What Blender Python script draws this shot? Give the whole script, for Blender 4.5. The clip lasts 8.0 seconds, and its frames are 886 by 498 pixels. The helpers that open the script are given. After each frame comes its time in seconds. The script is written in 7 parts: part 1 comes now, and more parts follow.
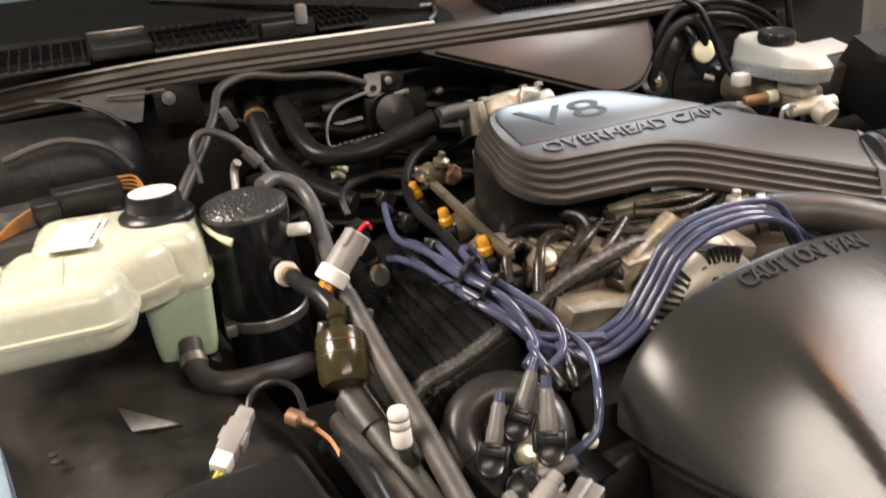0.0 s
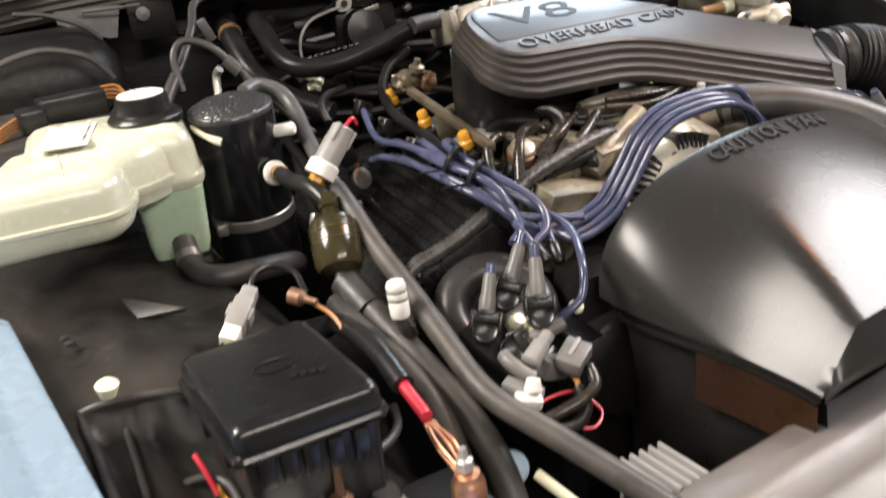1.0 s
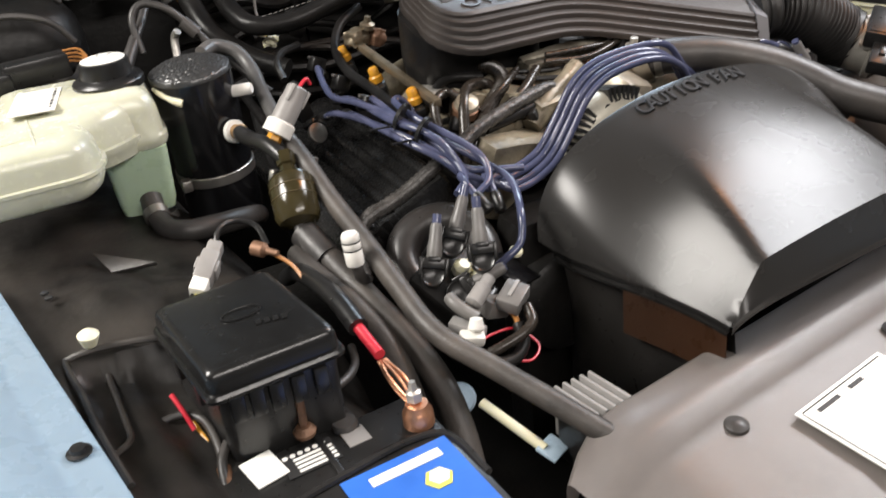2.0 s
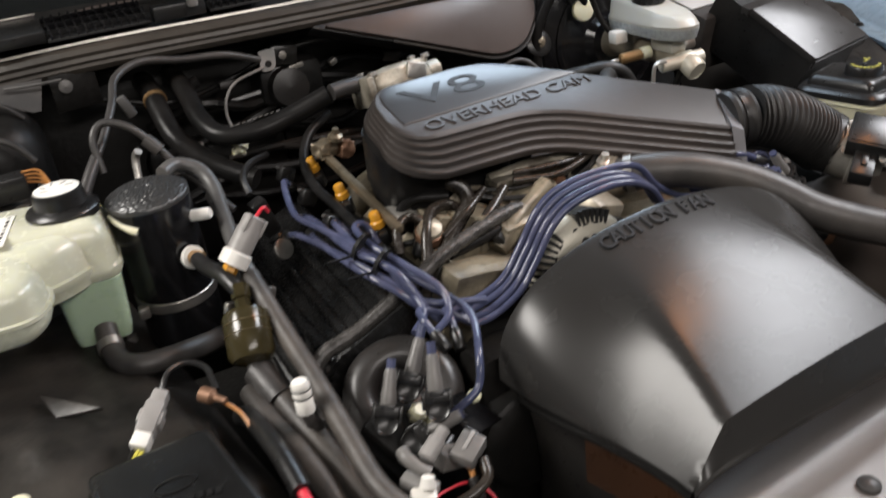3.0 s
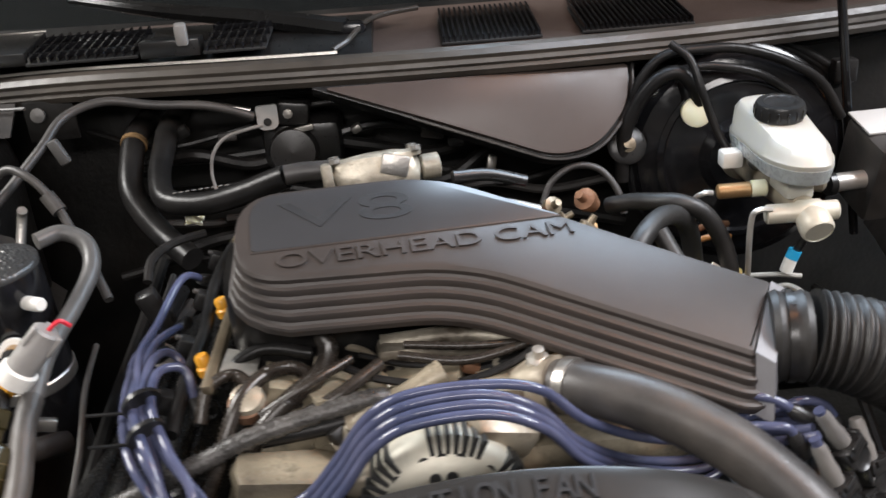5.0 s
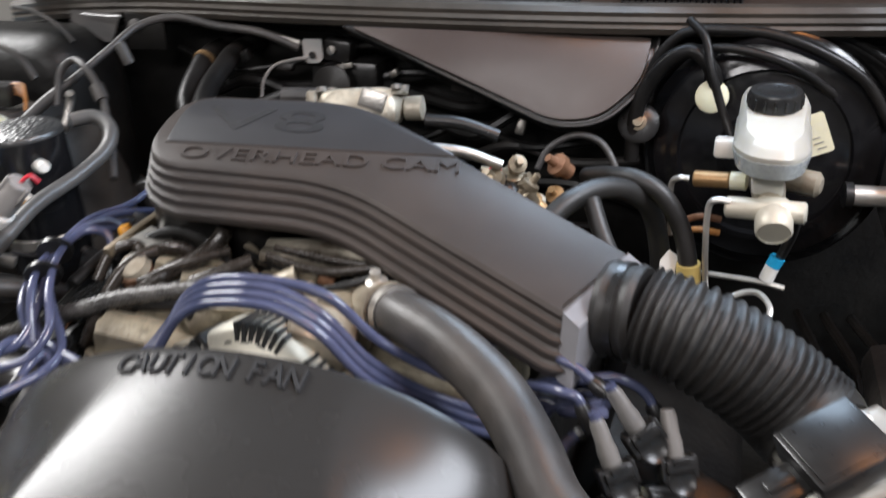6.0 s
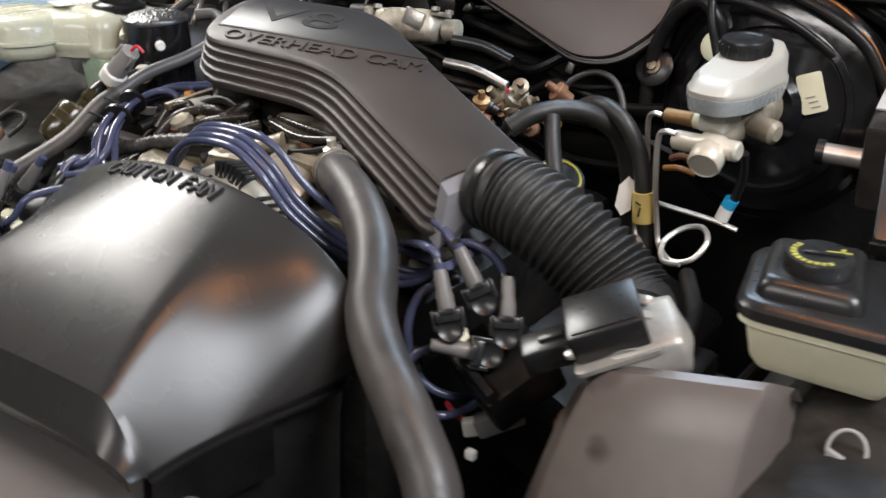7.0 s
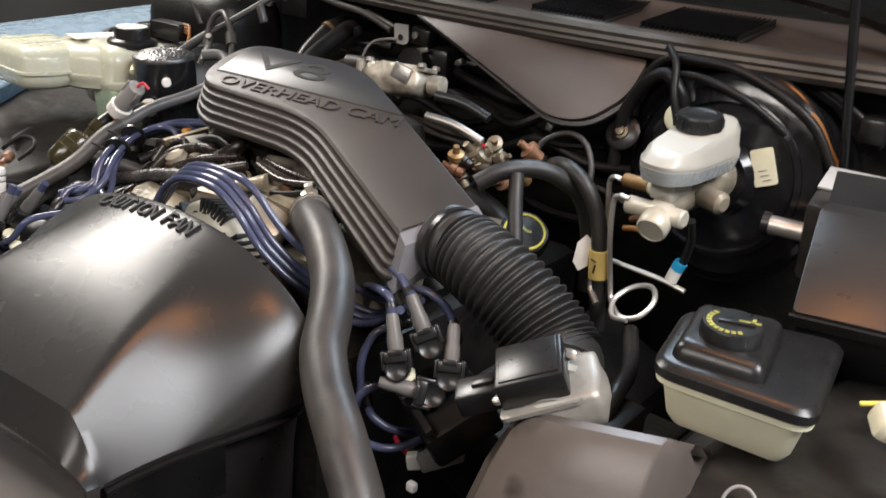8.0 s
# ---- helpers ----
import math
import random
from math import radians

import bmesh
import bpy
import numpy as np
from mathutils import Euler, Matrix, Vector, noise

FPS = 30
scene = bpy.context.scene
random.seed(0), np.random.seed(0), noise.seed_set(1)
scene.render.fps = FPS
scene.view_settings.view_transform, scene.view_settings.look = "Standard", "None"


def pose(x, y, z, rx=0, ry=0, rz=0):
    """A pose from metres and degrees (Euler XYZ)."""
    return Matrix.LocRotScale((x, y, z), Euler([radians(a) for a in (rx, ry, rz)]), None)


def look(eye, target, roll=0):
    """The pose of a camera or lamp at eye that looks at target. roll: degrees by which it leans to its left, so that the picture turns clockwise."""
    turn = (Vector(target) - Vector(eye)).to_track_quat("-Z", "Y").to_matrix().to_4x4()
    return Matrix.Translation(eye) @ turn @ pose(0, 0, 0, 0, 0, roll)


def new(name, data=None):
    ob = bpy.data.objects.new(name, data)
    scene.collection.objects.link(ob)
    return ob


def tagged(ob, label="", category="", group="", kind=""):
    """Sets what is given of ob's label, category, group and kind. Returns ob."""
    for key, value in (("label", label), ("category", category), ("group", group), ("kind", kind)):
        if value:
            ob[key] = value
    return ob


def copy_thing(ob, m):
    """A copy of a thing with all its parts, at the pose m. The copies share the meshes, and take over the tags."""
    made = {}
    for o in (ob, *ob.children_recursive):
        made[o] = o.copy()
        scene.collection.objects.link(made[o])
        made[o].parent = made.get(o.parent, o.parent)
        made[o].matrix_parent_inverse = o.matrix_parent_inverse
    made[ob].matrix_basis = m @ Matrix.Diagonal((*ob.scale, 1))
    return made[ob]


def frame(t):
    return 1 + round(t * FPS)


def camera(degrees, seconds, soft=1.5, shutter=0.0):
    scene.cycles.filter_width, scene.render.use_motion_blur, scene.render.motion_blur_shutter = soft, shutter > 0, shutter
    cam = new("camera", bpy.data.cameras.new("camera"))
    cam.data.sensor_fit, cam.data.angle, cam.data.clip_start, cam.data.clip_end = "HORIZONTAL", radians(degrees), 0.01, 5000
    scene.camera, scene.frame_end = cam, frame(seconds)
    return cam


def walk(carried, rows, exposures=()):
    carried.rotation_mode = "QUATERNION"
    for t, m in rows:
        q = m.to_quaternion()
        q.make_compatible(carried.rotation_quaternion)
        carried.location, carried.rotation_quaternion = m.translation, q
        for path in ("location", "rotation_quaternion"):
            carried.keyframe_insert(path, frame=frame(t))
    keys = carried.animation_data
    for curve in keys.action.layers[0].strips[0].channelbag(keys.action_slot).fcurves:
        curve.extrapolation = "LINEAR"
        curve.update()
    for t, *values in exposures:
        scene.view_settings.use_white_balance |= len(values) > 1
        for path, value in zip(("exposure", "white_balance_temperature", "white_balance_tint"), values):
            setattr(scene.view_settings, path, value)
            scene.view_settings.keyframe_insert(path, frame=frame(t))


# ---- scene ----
cam = camera(52.6, 8.0, shutter=0.5)
PATH = [
    (0, (0.207, 0.111, 1.142), (0.84, 1.864, 0.417), -5.7),
    (0.5, (0.186, 0.102, 1.112), (0.869, 1.81, 0.327), -5.9),
    (1, (0.143, 0.067, 1.095), (0.856, 1.748, 0.278), -6.3),
    (1.2, (0.126, 0.047, 1.092), (0.819, 1.698, 0.201), -6.9),
    (2.3, (0.148, 0.0, 1.17), (0.899, 1.591, 0.218), -6.9),
    (2.5, (0.166, 0.008, 1.192), (0.916, 1.605, 0.251), -7.2),
    (3, (0.229, 0.041, 1.212), (0.963, 1.678, 0.328), -7.4),
    (3.5, (0.385, 0.052, 1.192), (0.972, 1.792, 0.401), -7.8),
    (4, (0.521, 0.104, 1.207), (0.862, 1.909, 0.417), -6.4),
    (4.5, (0.627, 0.19, 1.21), (0.811, 2.011, 0.403), -4.3),
    (4.7, (0.668, 0.215, 1.204), (0.803, 2.037, 0.391), -4.6),
    (5.8, (1.033, 0.264, 1.139), (0.586, 2.052, 0.362), -1.8),
    (6, (1.103, 0.241, 1.121), (0.515, 1.99, 0.35), -1.3),
    (6.5, (1.277, 0.176, 1.091), (0.433, 1.81, 0.305), -1.4),
    (7, (1.444, 0.228, 1.084), (0.367, 1.709, 0.28), 1.5),
    (7.5, (1.551, 0.249, 1.11), (0.361, 1.65, 0.323), 2.3),
    (8, (1.522, 0.217, 1.128), (0.398, 1.696, 0.386), 4.6),
]
walk(cam, [(t, look(eye, target, roll)) for t, eye, target, roll in PATH],
     exposures=[(0.0, 0.34, 7450, 16), (0.5, 0.51, 7150, 15), (1.0, 0.47, 6950, 13), (2.5, 0.08, 6600, 12), (3.5, -0.26, 6600, 12), (4.5, 0.42, 6500, 12),
                (6.0, 0.31, 6250, 12), (6.5, 0.14, 6100, 12), (7.2, 0.04, 6600, 11), (8.0, 0.10, 6700, 12)])

# ---- light ----
world = bpy.data.worlds.new("garage_air")
scene.world = world
world.use_nodes = True
world.node_tree.nodes["Background"].inputs[0].default_value = (0.75, 0.85, 1.0, 1)
world.node_tree.nodes["Background"].inputs[1].default_value = 0.125
scene.view_settings.exposure = 0.0


def area_lamp(name, where, at, sx, sy, watts, colour):
    data = bpy.data.lights.new(name, "AREA")
    data.shape, data.size, data.size_y, data.energy, data.color = "RECTANGLE", sx, sy, watts, colour
    ob = new(name, data)
    ob.matrix_world = look(where, at)
    return ob


area_lamp("ceiling_tubes_front", (0.6, -1.9, 2.65), (0.6, 0.4, 0.7), 2.4, 0.4, 46, (1.0, 0.96, 0.92))
area_lamp("ceiling_tubes_side", (2.75, 0.60, 2.65), (2.75, 0.601, 0.0), 1.2, 1.2, 106, (0.93, 0.96, 1.0))
area_lamp("ceiling_tubes_far", (-1.5, 1.15, 2.65), (-1.5, 1.151, 0.0), 1.4, 1.1, 136, (1.0, 0.98, 0.93))
# unseen lamp added where it puts an orange reflection on the fan shroud
area_lamp("orange_reflection_lamp", (1.28, 0.68, 1.85), (1.14, 0.67, 0.75), 0.14, 0.30, 2.4, (1.0, 0.38, 0.11))
# added unseen lamp, placed to give the badge plate its blue reflection
area_lamp("badge_reflection_lamp", (0.98, 1.235, 1.19), (0.83, 0.965, 1.04), 0.42, 0.18, 2.9, (0.66, 0.83, 1.0))

# ---- materials ----


def mat(name, col, rough=0.5, metal=0.0, var=0.25, scale=25.0, bump=0.1, bscale=350.0, dust=0.0, coat=0.0, col2=None, sub=0.0, trans=0.0,
        dustcol=(0.2, 0.17, 0.14), spec=0.5, rv=0.06, bdist=0.002):
    m = bpy.data.materials.new(name)
    m.use_nodes = True
    nt = m.node_tree
    bsdf = nt.nodes["Principled BSDF"]
    geo = nt.nodes.new("ShaderNodeNewGeometry")

    def noise_tex(s, detail):
        n = nt.nodes.new("ShaderNodeTexNoise")
        n.inputs["Scale"].default_value, n.inputs["Detail"].default_value = s, detail
        nt.links.new(geo.outputs["Position"], n.inputs["Vector"])
        return n.outputs["Fac"]

    def remap(src, a, b, lo, hi):
        r = nt.nodes.new("ShaderNodeMapRange")
        r.inputs[1].default_value, r.inputs[2].default_value, r.inputs[3].default_value, r.inputs[4].default_value = a, b, lo, hi
        nt.links.new(src, r.inputs[0])
        return r.outputs[0]

    def mixed(fac, a, b):
        x = nt.nodes.new("ShaderNodeMix")
        x.data_type = "RGBA"
        nt.links.new(fac, x.inputs[0])
        for sock, v in ((x.inputs[6], a), (x.inputs[7], b)):
            if isinstance(v, tuple):
                sock.default_value = (*v, 1)
            else:
                nt.links.new(v, sock)
        return x.outputs[2]

    big, fine = noise_tex(scale, 4), noise_tex(scale * 7, 3)
    c2 = col2 or tuple(min(1, c * (1 + var)) for c in col)
    c1 = tuple(c * (1 - var) for c in col)
    colour = mixed(remap(big, 0.3, 0.7, 0, 1), c1, c2)
    grain = tuple(min(1, c * (1 + 0.6 * var)) for c in col)
    colour = mixed(remap(fine, 0.45, 0.75, 0, 0.5), colour, grain)
    if dust:
        spots = noise_tex(scale * 0.5, 6)
        colour = mixed(remap(spots, 0.42, 0.72, 0, dust), colour, dustcol)
    nt.links.new(colour, bsdf.inputs["Base Color"])
    nt.links.new(remap(fine, 0.3, 0.7, max(0.02, rough - rv), min(1, rough + rv)), bsdf.inputs["Roughness"])
    bsdf.inputs["Metallic"].default_value = metal
    bsdf.inputs["Coat Weight"].default_value = coat
    bsdf.inputs["Coat Roughness"].default_value = 0.12
    bsdf.inputs["Specular IOR Level"].default_value = spec
    bsdf.inputs["Subsurface Weight"].default_value = sub
    bsdf.inputs["Subsurface Radius"].default_value = (0.02, 0.02, 0.012)
    bsdf.inputs["Transmission Weight"].default_value = trans
    if bump:
        b = nt.nodes.new("ShaderNodeBump")
        b.inputs["Strength"].default_value, b.inputs["Distance"].default_value = bump, bdist
        nt.links.new(noise_tex(bscale, 5), b.inputs["Height"])
        nt.links.new(b.outputs[0], bsdf.inputs["Normal"])
    return m


M_COVER = mat("cover_plastic", (0.032, 0.028, 0.026), 0.42, spec=0.36, var=0.15, scale=10, bump=0.1, bscale=1100, dust=0.4, dustcol=(0.07, 0.05, 0.04), rv=0.03)
M_BADGE = mat("badge_plate_plastic", (0.034, 0.034, 0.036), 0.3, var=0.1, scale=18, bump=0, rv=0.02)
M_LETTER = mat("letter_plastic", (0.02, 0.02, 0.021), 0.6, spec=0.25, var=0.2, bump=0.1)
M_SHROUD = mat("shroud_plastic", (0.024, 0.023, 0.022), 0.27, spec=0.36, var=0.08, scale=3, bump=0.02, bscale=1200, rv=0.01)
M_LID = mat("satin_lid_plastic", (0.026, 0.024, 0.023), 0.3, spec=0.5, var=0.15, scale=8, bump=0.04, bscale=900, rv=0.03)
# the brown carries the orange reflection on the black-brown side strip
M_LOWER = mat("warm_reflection_plastic", (0.08, 0.036, 0.018), 0.3, var=0.6, scale=9, bump=0.08, dust=0.8, dustcol=(0.025, 0.017, 0.014))
M_FUSE = mat("glossy_black_lid", (0.010, 0.010, 0.010), 0.24, var=0.3, scale=14, bump=0.05, bscale=300, rv=0.04)
M_BELLOWS = mat("matte_bellows_rubber", (0.013, 0.0125, 0.012), 0.48, var=0.3, bump=0.08, dust=0.3, dustcol=(0.04, 0.036, 0.032))
M_RESVLOW = mat("fluid_filled_reservoir", (0.34, 0.36, 0.36), 0.28, var=0.08, bump=0.03, sub=0.3)
M_BLACK = mat("black_plastic", (0.012, 0.012, 0.012), 0.30, var=0.3, bump=0.03, rv=0.03, dust=0.1, dustcol=(0.06, 0.05, 0.045))
M_BLACKGLOSS = mat("black_gloss_paint", (0.008, 0.008, 0.009), 0.16, var=0.3, scale=12, bump=0.04, bscale=150)
M_WRINKLE = mat("wrinkle_black_paint", (0.025, 0.025, 0.025), 0.36, spec=1.0, var=0.2, scale=300, bump=0)
M_SEAL = mat("brown_grey_seal_rubber", (0.042, 0.036, 0.03), 0.42, var=0.25, scale=15, bump=0.1, dust=0.3, dustcol=(0.13, 0.11, 0.09))
M_VALVE = mat("oily_black_casting", (0.011, 0.011, 0.011), 0.26, spec=0.34, var=0.3, scale=40, bump=0.05, bscale=160, dust=0.15, dustcol=(0.04, 0.037, 0.034), rv=0.06)
M_OLIVE = mat("olive_brown_filter_plastic", (0.035, 0.028, 0.012), 0.18, var=0.3, scale=20, bump=0.05)
M_TAPE = mat("brown_worn_line", (0.10, 0.075, 0.035), 0.4, var=0.4, scale=60, bump=0.05)
M_TAG = mat("amber_tag", (0.55, 0.42, 0.14), 0.4, var=0.15, bump=0.05)
M_RUBBER = mat("black_rubber", (0.009, 0.0088, 0.0088), 0.34, spec=0.22, var=0.3, bump=0.1, dust=0.25, dustcol=(0.045, 0.04, 0.036))
M_GREYRUB = mat("dusty_grey_rubber", (0.034, 0.032, 0.031), 0.44, var=0.25, bump=0.1, dust=0.4, dustcol=(0.1, 0.085, 0.072))
M_DUSTHOSE = mat("dusty_brown_grey_hose", (0.048, 0.043, 0.039), 0.48, var=0.45, scale=22, bump=0.25, dust=0.8, dustcol=(0.105, 0.09, 0.077))
M_BRAID = mat("braided_conduit", (0.05, 0.047, 0.044), 0.28, var=0.7, scale=60, bump=0.6, bscale=260, dust=0.4, dustcol=(0.02, 0.018, 0.016))
M_RING = mat("dusty_black_moulding", (0.028, 0.026, 0.025), 0.33, spec=0.6, var=0.3, scale=14, bump=0.05, dust=0.5, dustcol=(0.07, 0.062, 0.055))
M_OILCAST = mat("oil_stained_casting", (0.29, 0.25, 0.18), 0.38, 0.2, var=0.5, scale=50, bump=0.5, bscale=160, dust=1.0, dustcol=(0.018, 0.013, 0.009), rv=0.12)
M_PRINT = mat("faded_yellow_print", (0.34, 0.32, 0.06), 0.5, var=0.35, scale=90, bump=0.02)
M_BROWN = mat("brown_grey_plastic", (0.064, 0.048, 0.042), 0.36, spec=0.38, var=0.12, scale=10, bump=0.08, bscale=900, dust=0.2, dustcol=(0.11, 0.088, 0.075), rv=0.03)
M_AIRBOX = mat("grey_brown_airbox_plastic", (0.1, 0.083, 0.074), 0.33, var=0.15, scale=10, bump=0.05, bscale=900, dust=0.25, dustcol=(0.14, 0.115, 0.1), rv=0.03)


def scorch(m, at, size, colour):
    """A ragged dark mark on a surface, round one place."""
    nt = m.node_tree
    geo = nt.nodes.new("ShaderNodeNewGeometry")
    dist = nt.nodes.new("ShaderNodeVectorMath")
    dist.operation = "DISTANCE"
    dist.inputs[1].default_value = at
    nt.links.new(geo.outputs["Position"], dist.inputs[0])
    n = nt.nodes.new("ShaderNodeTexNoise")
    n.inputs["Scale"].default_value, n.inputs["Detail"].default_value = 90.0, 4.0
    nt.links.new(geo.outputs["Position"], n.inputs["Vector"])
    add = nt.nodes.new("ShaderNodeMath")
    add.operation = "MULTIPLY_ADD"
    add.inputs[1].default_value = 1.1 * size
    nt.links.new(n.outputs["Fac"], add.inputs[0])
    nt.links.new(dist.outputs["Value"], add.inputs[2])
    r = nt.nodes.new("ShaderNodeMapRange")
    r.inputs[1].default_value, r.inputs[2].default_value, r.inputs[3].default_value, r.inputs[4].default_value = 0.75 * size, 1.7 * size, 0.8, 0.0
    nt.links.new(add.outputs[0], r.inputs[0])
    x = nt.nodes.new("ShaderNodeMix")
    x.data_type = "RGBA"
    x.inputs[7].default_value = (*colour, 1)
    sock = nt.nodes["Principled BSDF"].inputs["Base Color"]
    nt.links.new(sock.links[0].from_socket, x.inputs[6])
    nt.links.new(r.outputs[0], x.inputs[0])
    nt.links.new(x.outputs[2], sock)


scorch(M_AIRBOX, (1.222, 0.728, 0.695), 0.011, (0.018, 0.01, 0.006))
M_SUPPORT = mat("grey_beige_plastic", (0.31, 0.28, 0.265), 0.32, var=0.1, scale=8, bump=0.06, bscale=900, dust=0.25, dustcol=(0.16, 0.13, 0.115), rv=0.03)
M_GREYPIPE = mat("grey_sleeved_pipe", (0.078, 0.076, 0.074), 0.4, var=0.2, scale=20, bump=0.08, dust=0.4, dustcol=(0.16, 0.14, 0.12))
M_ENDG = mat("grey_moulded_edge", (0.17, 0.17, 0.18), 0.35, var=0.15, bump=0.05)
M_PALE = mat("pale_alloy_shield", (0.60, 0.57, 0.48), 0.42, 0.25, var=0.15, scale=40, bump=0.15, bscale=250, dust=0.35, dustcol=(0.3, 0.24, 0.16))
M_CAST = mat("weathered_casting", (0.46, 0.42, 0.34), 0.45, 0.45, var=0.4, scale=60, bump=0.5, bscale=140, dust=0.95, dustcol=(0.05, 0.038, 0.026))
M_APRON = mat("apron_black_paint", (0.03, 0.0275, 0.0255), 0.4, var=0.5, scale=16, bump=0.35, bscale=70, dust=0.8, dustcol=(0.1, 0.087, 0.074))
# near-black base for the deep parts of the bay
M_DARK = mat("near_black_metal", (0.006, 0.0056, 0.0052), 0.45, spec=0.3, var=0.4, bump=0.3, bscale=120, dust=0.15, dustcol=(0.03, 0.026, 0.021))
M_TANK = mat("cream_tank_plastic", (0.56, 0.57, 0.45), 0.24, var=0.08, scale=14, bump=0.04, sub=0.5, col2=(0.64, 0.63, 0.51))
M_COOLANT = mat("green_filled_plastic", (0.42, 0.53, 0.39), 0.3, var=0.1, scale=10, bump=0.05, sub=0.6)
M_WHITE = mat("white_plastic", (0.75, 0.73, 0.68), 0.35, var=0.08, bump=0.05)
M_PLATE = mat("pale_grey_plate", (0.5, 0.5, 0.49), 0.4, var=0.06, bump=0.03)
M_PAPER = mat("paper_label", (0.8, 0.79, 0.74), 0.5, var=0.05, bump=0.03)
M_INK = mat("label_ink", (0.02, 0.02, 0.02), 0.5, var=0.1, bump=0)
M_RESV = mat("brake_reservoir_plastic", (0.42, 0.405, 0.36), 0.36, var=0.03, bump=0.01, sub=0.3)
M_CREAM = mat("power_reservoir_plastic", (0.76, 0.73, 0.54), 0.35, var=0.07, bump=0.05, sub=0.3)
M_ALU = mat("cast_aluminium", (0.38, 0.335, 0.26), 0.36, 0.3, var=0.35, scale=60, bump=0.3, bscale=160, dust=0.9, dustcol=(0.06, 0.04, 0.024))
M_ALUB = mat("bright_aluminium", (0.62, 0.6, 0.56), 0.38, 0.75, var=0.2, bump=0.1, bscale=250, dust=0.3, dustcol=(0.3, 0.26, 0.2))
M_STEEL = mat("steel", (0.45, 0.43, 0.4), 0.35, 0.9, var=0.25, bump=0.2, dust=0.25)
M_BRASS = mat("oily_brass", (0.36, 0.22, 0.1), 0.42, 0.6, var=0.3, bump=0.2, dust=0.2)
M_RUST = mat("rusty_brown_metal", (0.2, 0.1, 0.055), 0.5, 0.5, var=0.4, bump=0.3, dust=0.3)
M_WIRE = mat("blue_ignition_lead", (0.055, 0.065, 0.12), 0.13, var=0.2, scale=40, bump=0.05, dust=0.3, dustcol=(0.13, 0.12, 0.17))
M_COILBOOT = mat("coil_boot_rubber", (0.13, 0.125, 0.12), 0.4, var=0.2, bump=0.1, dust=0.3, dustcol=(0.26, 0.24, 0.21))
M_LOOM = mat("brown_black_conduit", (0.022, 0.018, 0.015), 0.26, var=0.3, bump=0.05, dust=0.3, dustcol=(0.06, 0.048, 0.036))
M_RAIL = mat("oily_steel_rail", (0.2, 0.165, 0.115), 0.36, 0.55, var=0.4, scale=50, bump=0.2, dust=0.6, dustcol=(0.06, 0.042, 0.026))
M_MAF = mat("dull_meter_casting", (0.31, 0.295, 0.265), 0.42, 0.35, var=0.2, scale=40, bump=0.12, bscale=160, dust=0.3, dustcol=(0.25, 0.21, 0.16))
M_BOOT = mat("grey_boot_rubber", (0.27, 0.26, 0.25), 0.45, var=0.15, bump=0.1, dust=0.2)
M_AMBER = mat("amber_plastic", (0.58, 0.27, 0.025), 0.35, var=0.15, bump=0.05)
M_YELLOW = mat("yellow_plastic", (0.75, 0.68, 0.12), 0.4, var=0.1, bump=0.05)
M_RED = mat("red_insulation", (0.6, 0.03, 0.05), 0.35, var=0.12, bump=0.05)
M_ORANGEW = mat("orange_insulation", (0.42, 0.18, 0.05), 0.4, var=0.2, bump=0.05)
M_BLUE = mat("blue_label", (0.03, 0.13, 0.5), 0.35, var=0.1, bump=0.03)
M_CYAN = mat("cyan_band", (0.02, 0.33, 0.6), 0.35, var=0.1, bump=0.03)
M_COPPER = mat("copper_strands", (0.6, 0.3, 0.18), 0.35, 0.9, var=0.3, bump=0.3)
M_PAINT = mat("light_blue_car_paint", (0.46, 0.6, 0.72), 0.28, var=0.06, scale=6, bump=0.02, coat=0.6, dust=0.1, dustcol=(0.3, 0.4, 0.48))
M_PAD = mat("hood_pad_fabric", (0.03, 0.028, 0.027), 0.9, var=0.3, bump=0.5, bscale=90)
M_GLASS = mat("tinted_windscreen", (0.012, 0.014, 0.015), 0.06, var=0.1, bump=0)
M_WALLP = mat("garage_wall_paint", (0.45, 0.43, 0.4), 0.8, var=0.08, scale=2, bump=0.1, bscale=40)
M_DARKWALL = mat("dark_plain_wall", (0.05, 0.05, 0.05), 0.8, var=0.2, scale=2, bump=0.1, bscale=40)
M_CEIL = mat("garage_ceiling_paint", (0.3, 0.29, 0.27), 0.85, var=0.06, scale=2, bump=0.1, bscale=40)
M_CONC = mat("garage_concrete", (0.25, 0.24, 0.22), 0.75, var=0.2, scale=3, bump=0.3, bscale=60)

# ---- mesh helpers ----


def axis(p, d, spin=0.0):
    """A frame at p whose z looks along d."""
    q = Vector(d).normalized().to_track_quat("Z", "Y").to_matrix().to_4x4()
    return Matrix.Translation(p) @ q @ Matrix.Rotation(radians(spin), 4, "Z")


def b_box(bm, c, s, bev=0.002, rot=(0, 0, 0), m=None, seg=2):
    mm = (m or Matrix.Identity(4)) @ pose(*c, *rot) @ Matrix.Diagonal((*s, 1))
    g = bmesh.ops.create_cube(bm, size=1, matrix=mm)
    if bev:
        edges = list({e for v in g["verts"] for e in v.link_edges})
        bmesh.ops.bevel(bm, geom=edges, offset=bev, segments=seg, affect="EDGES", profile=0.5)
    return bm


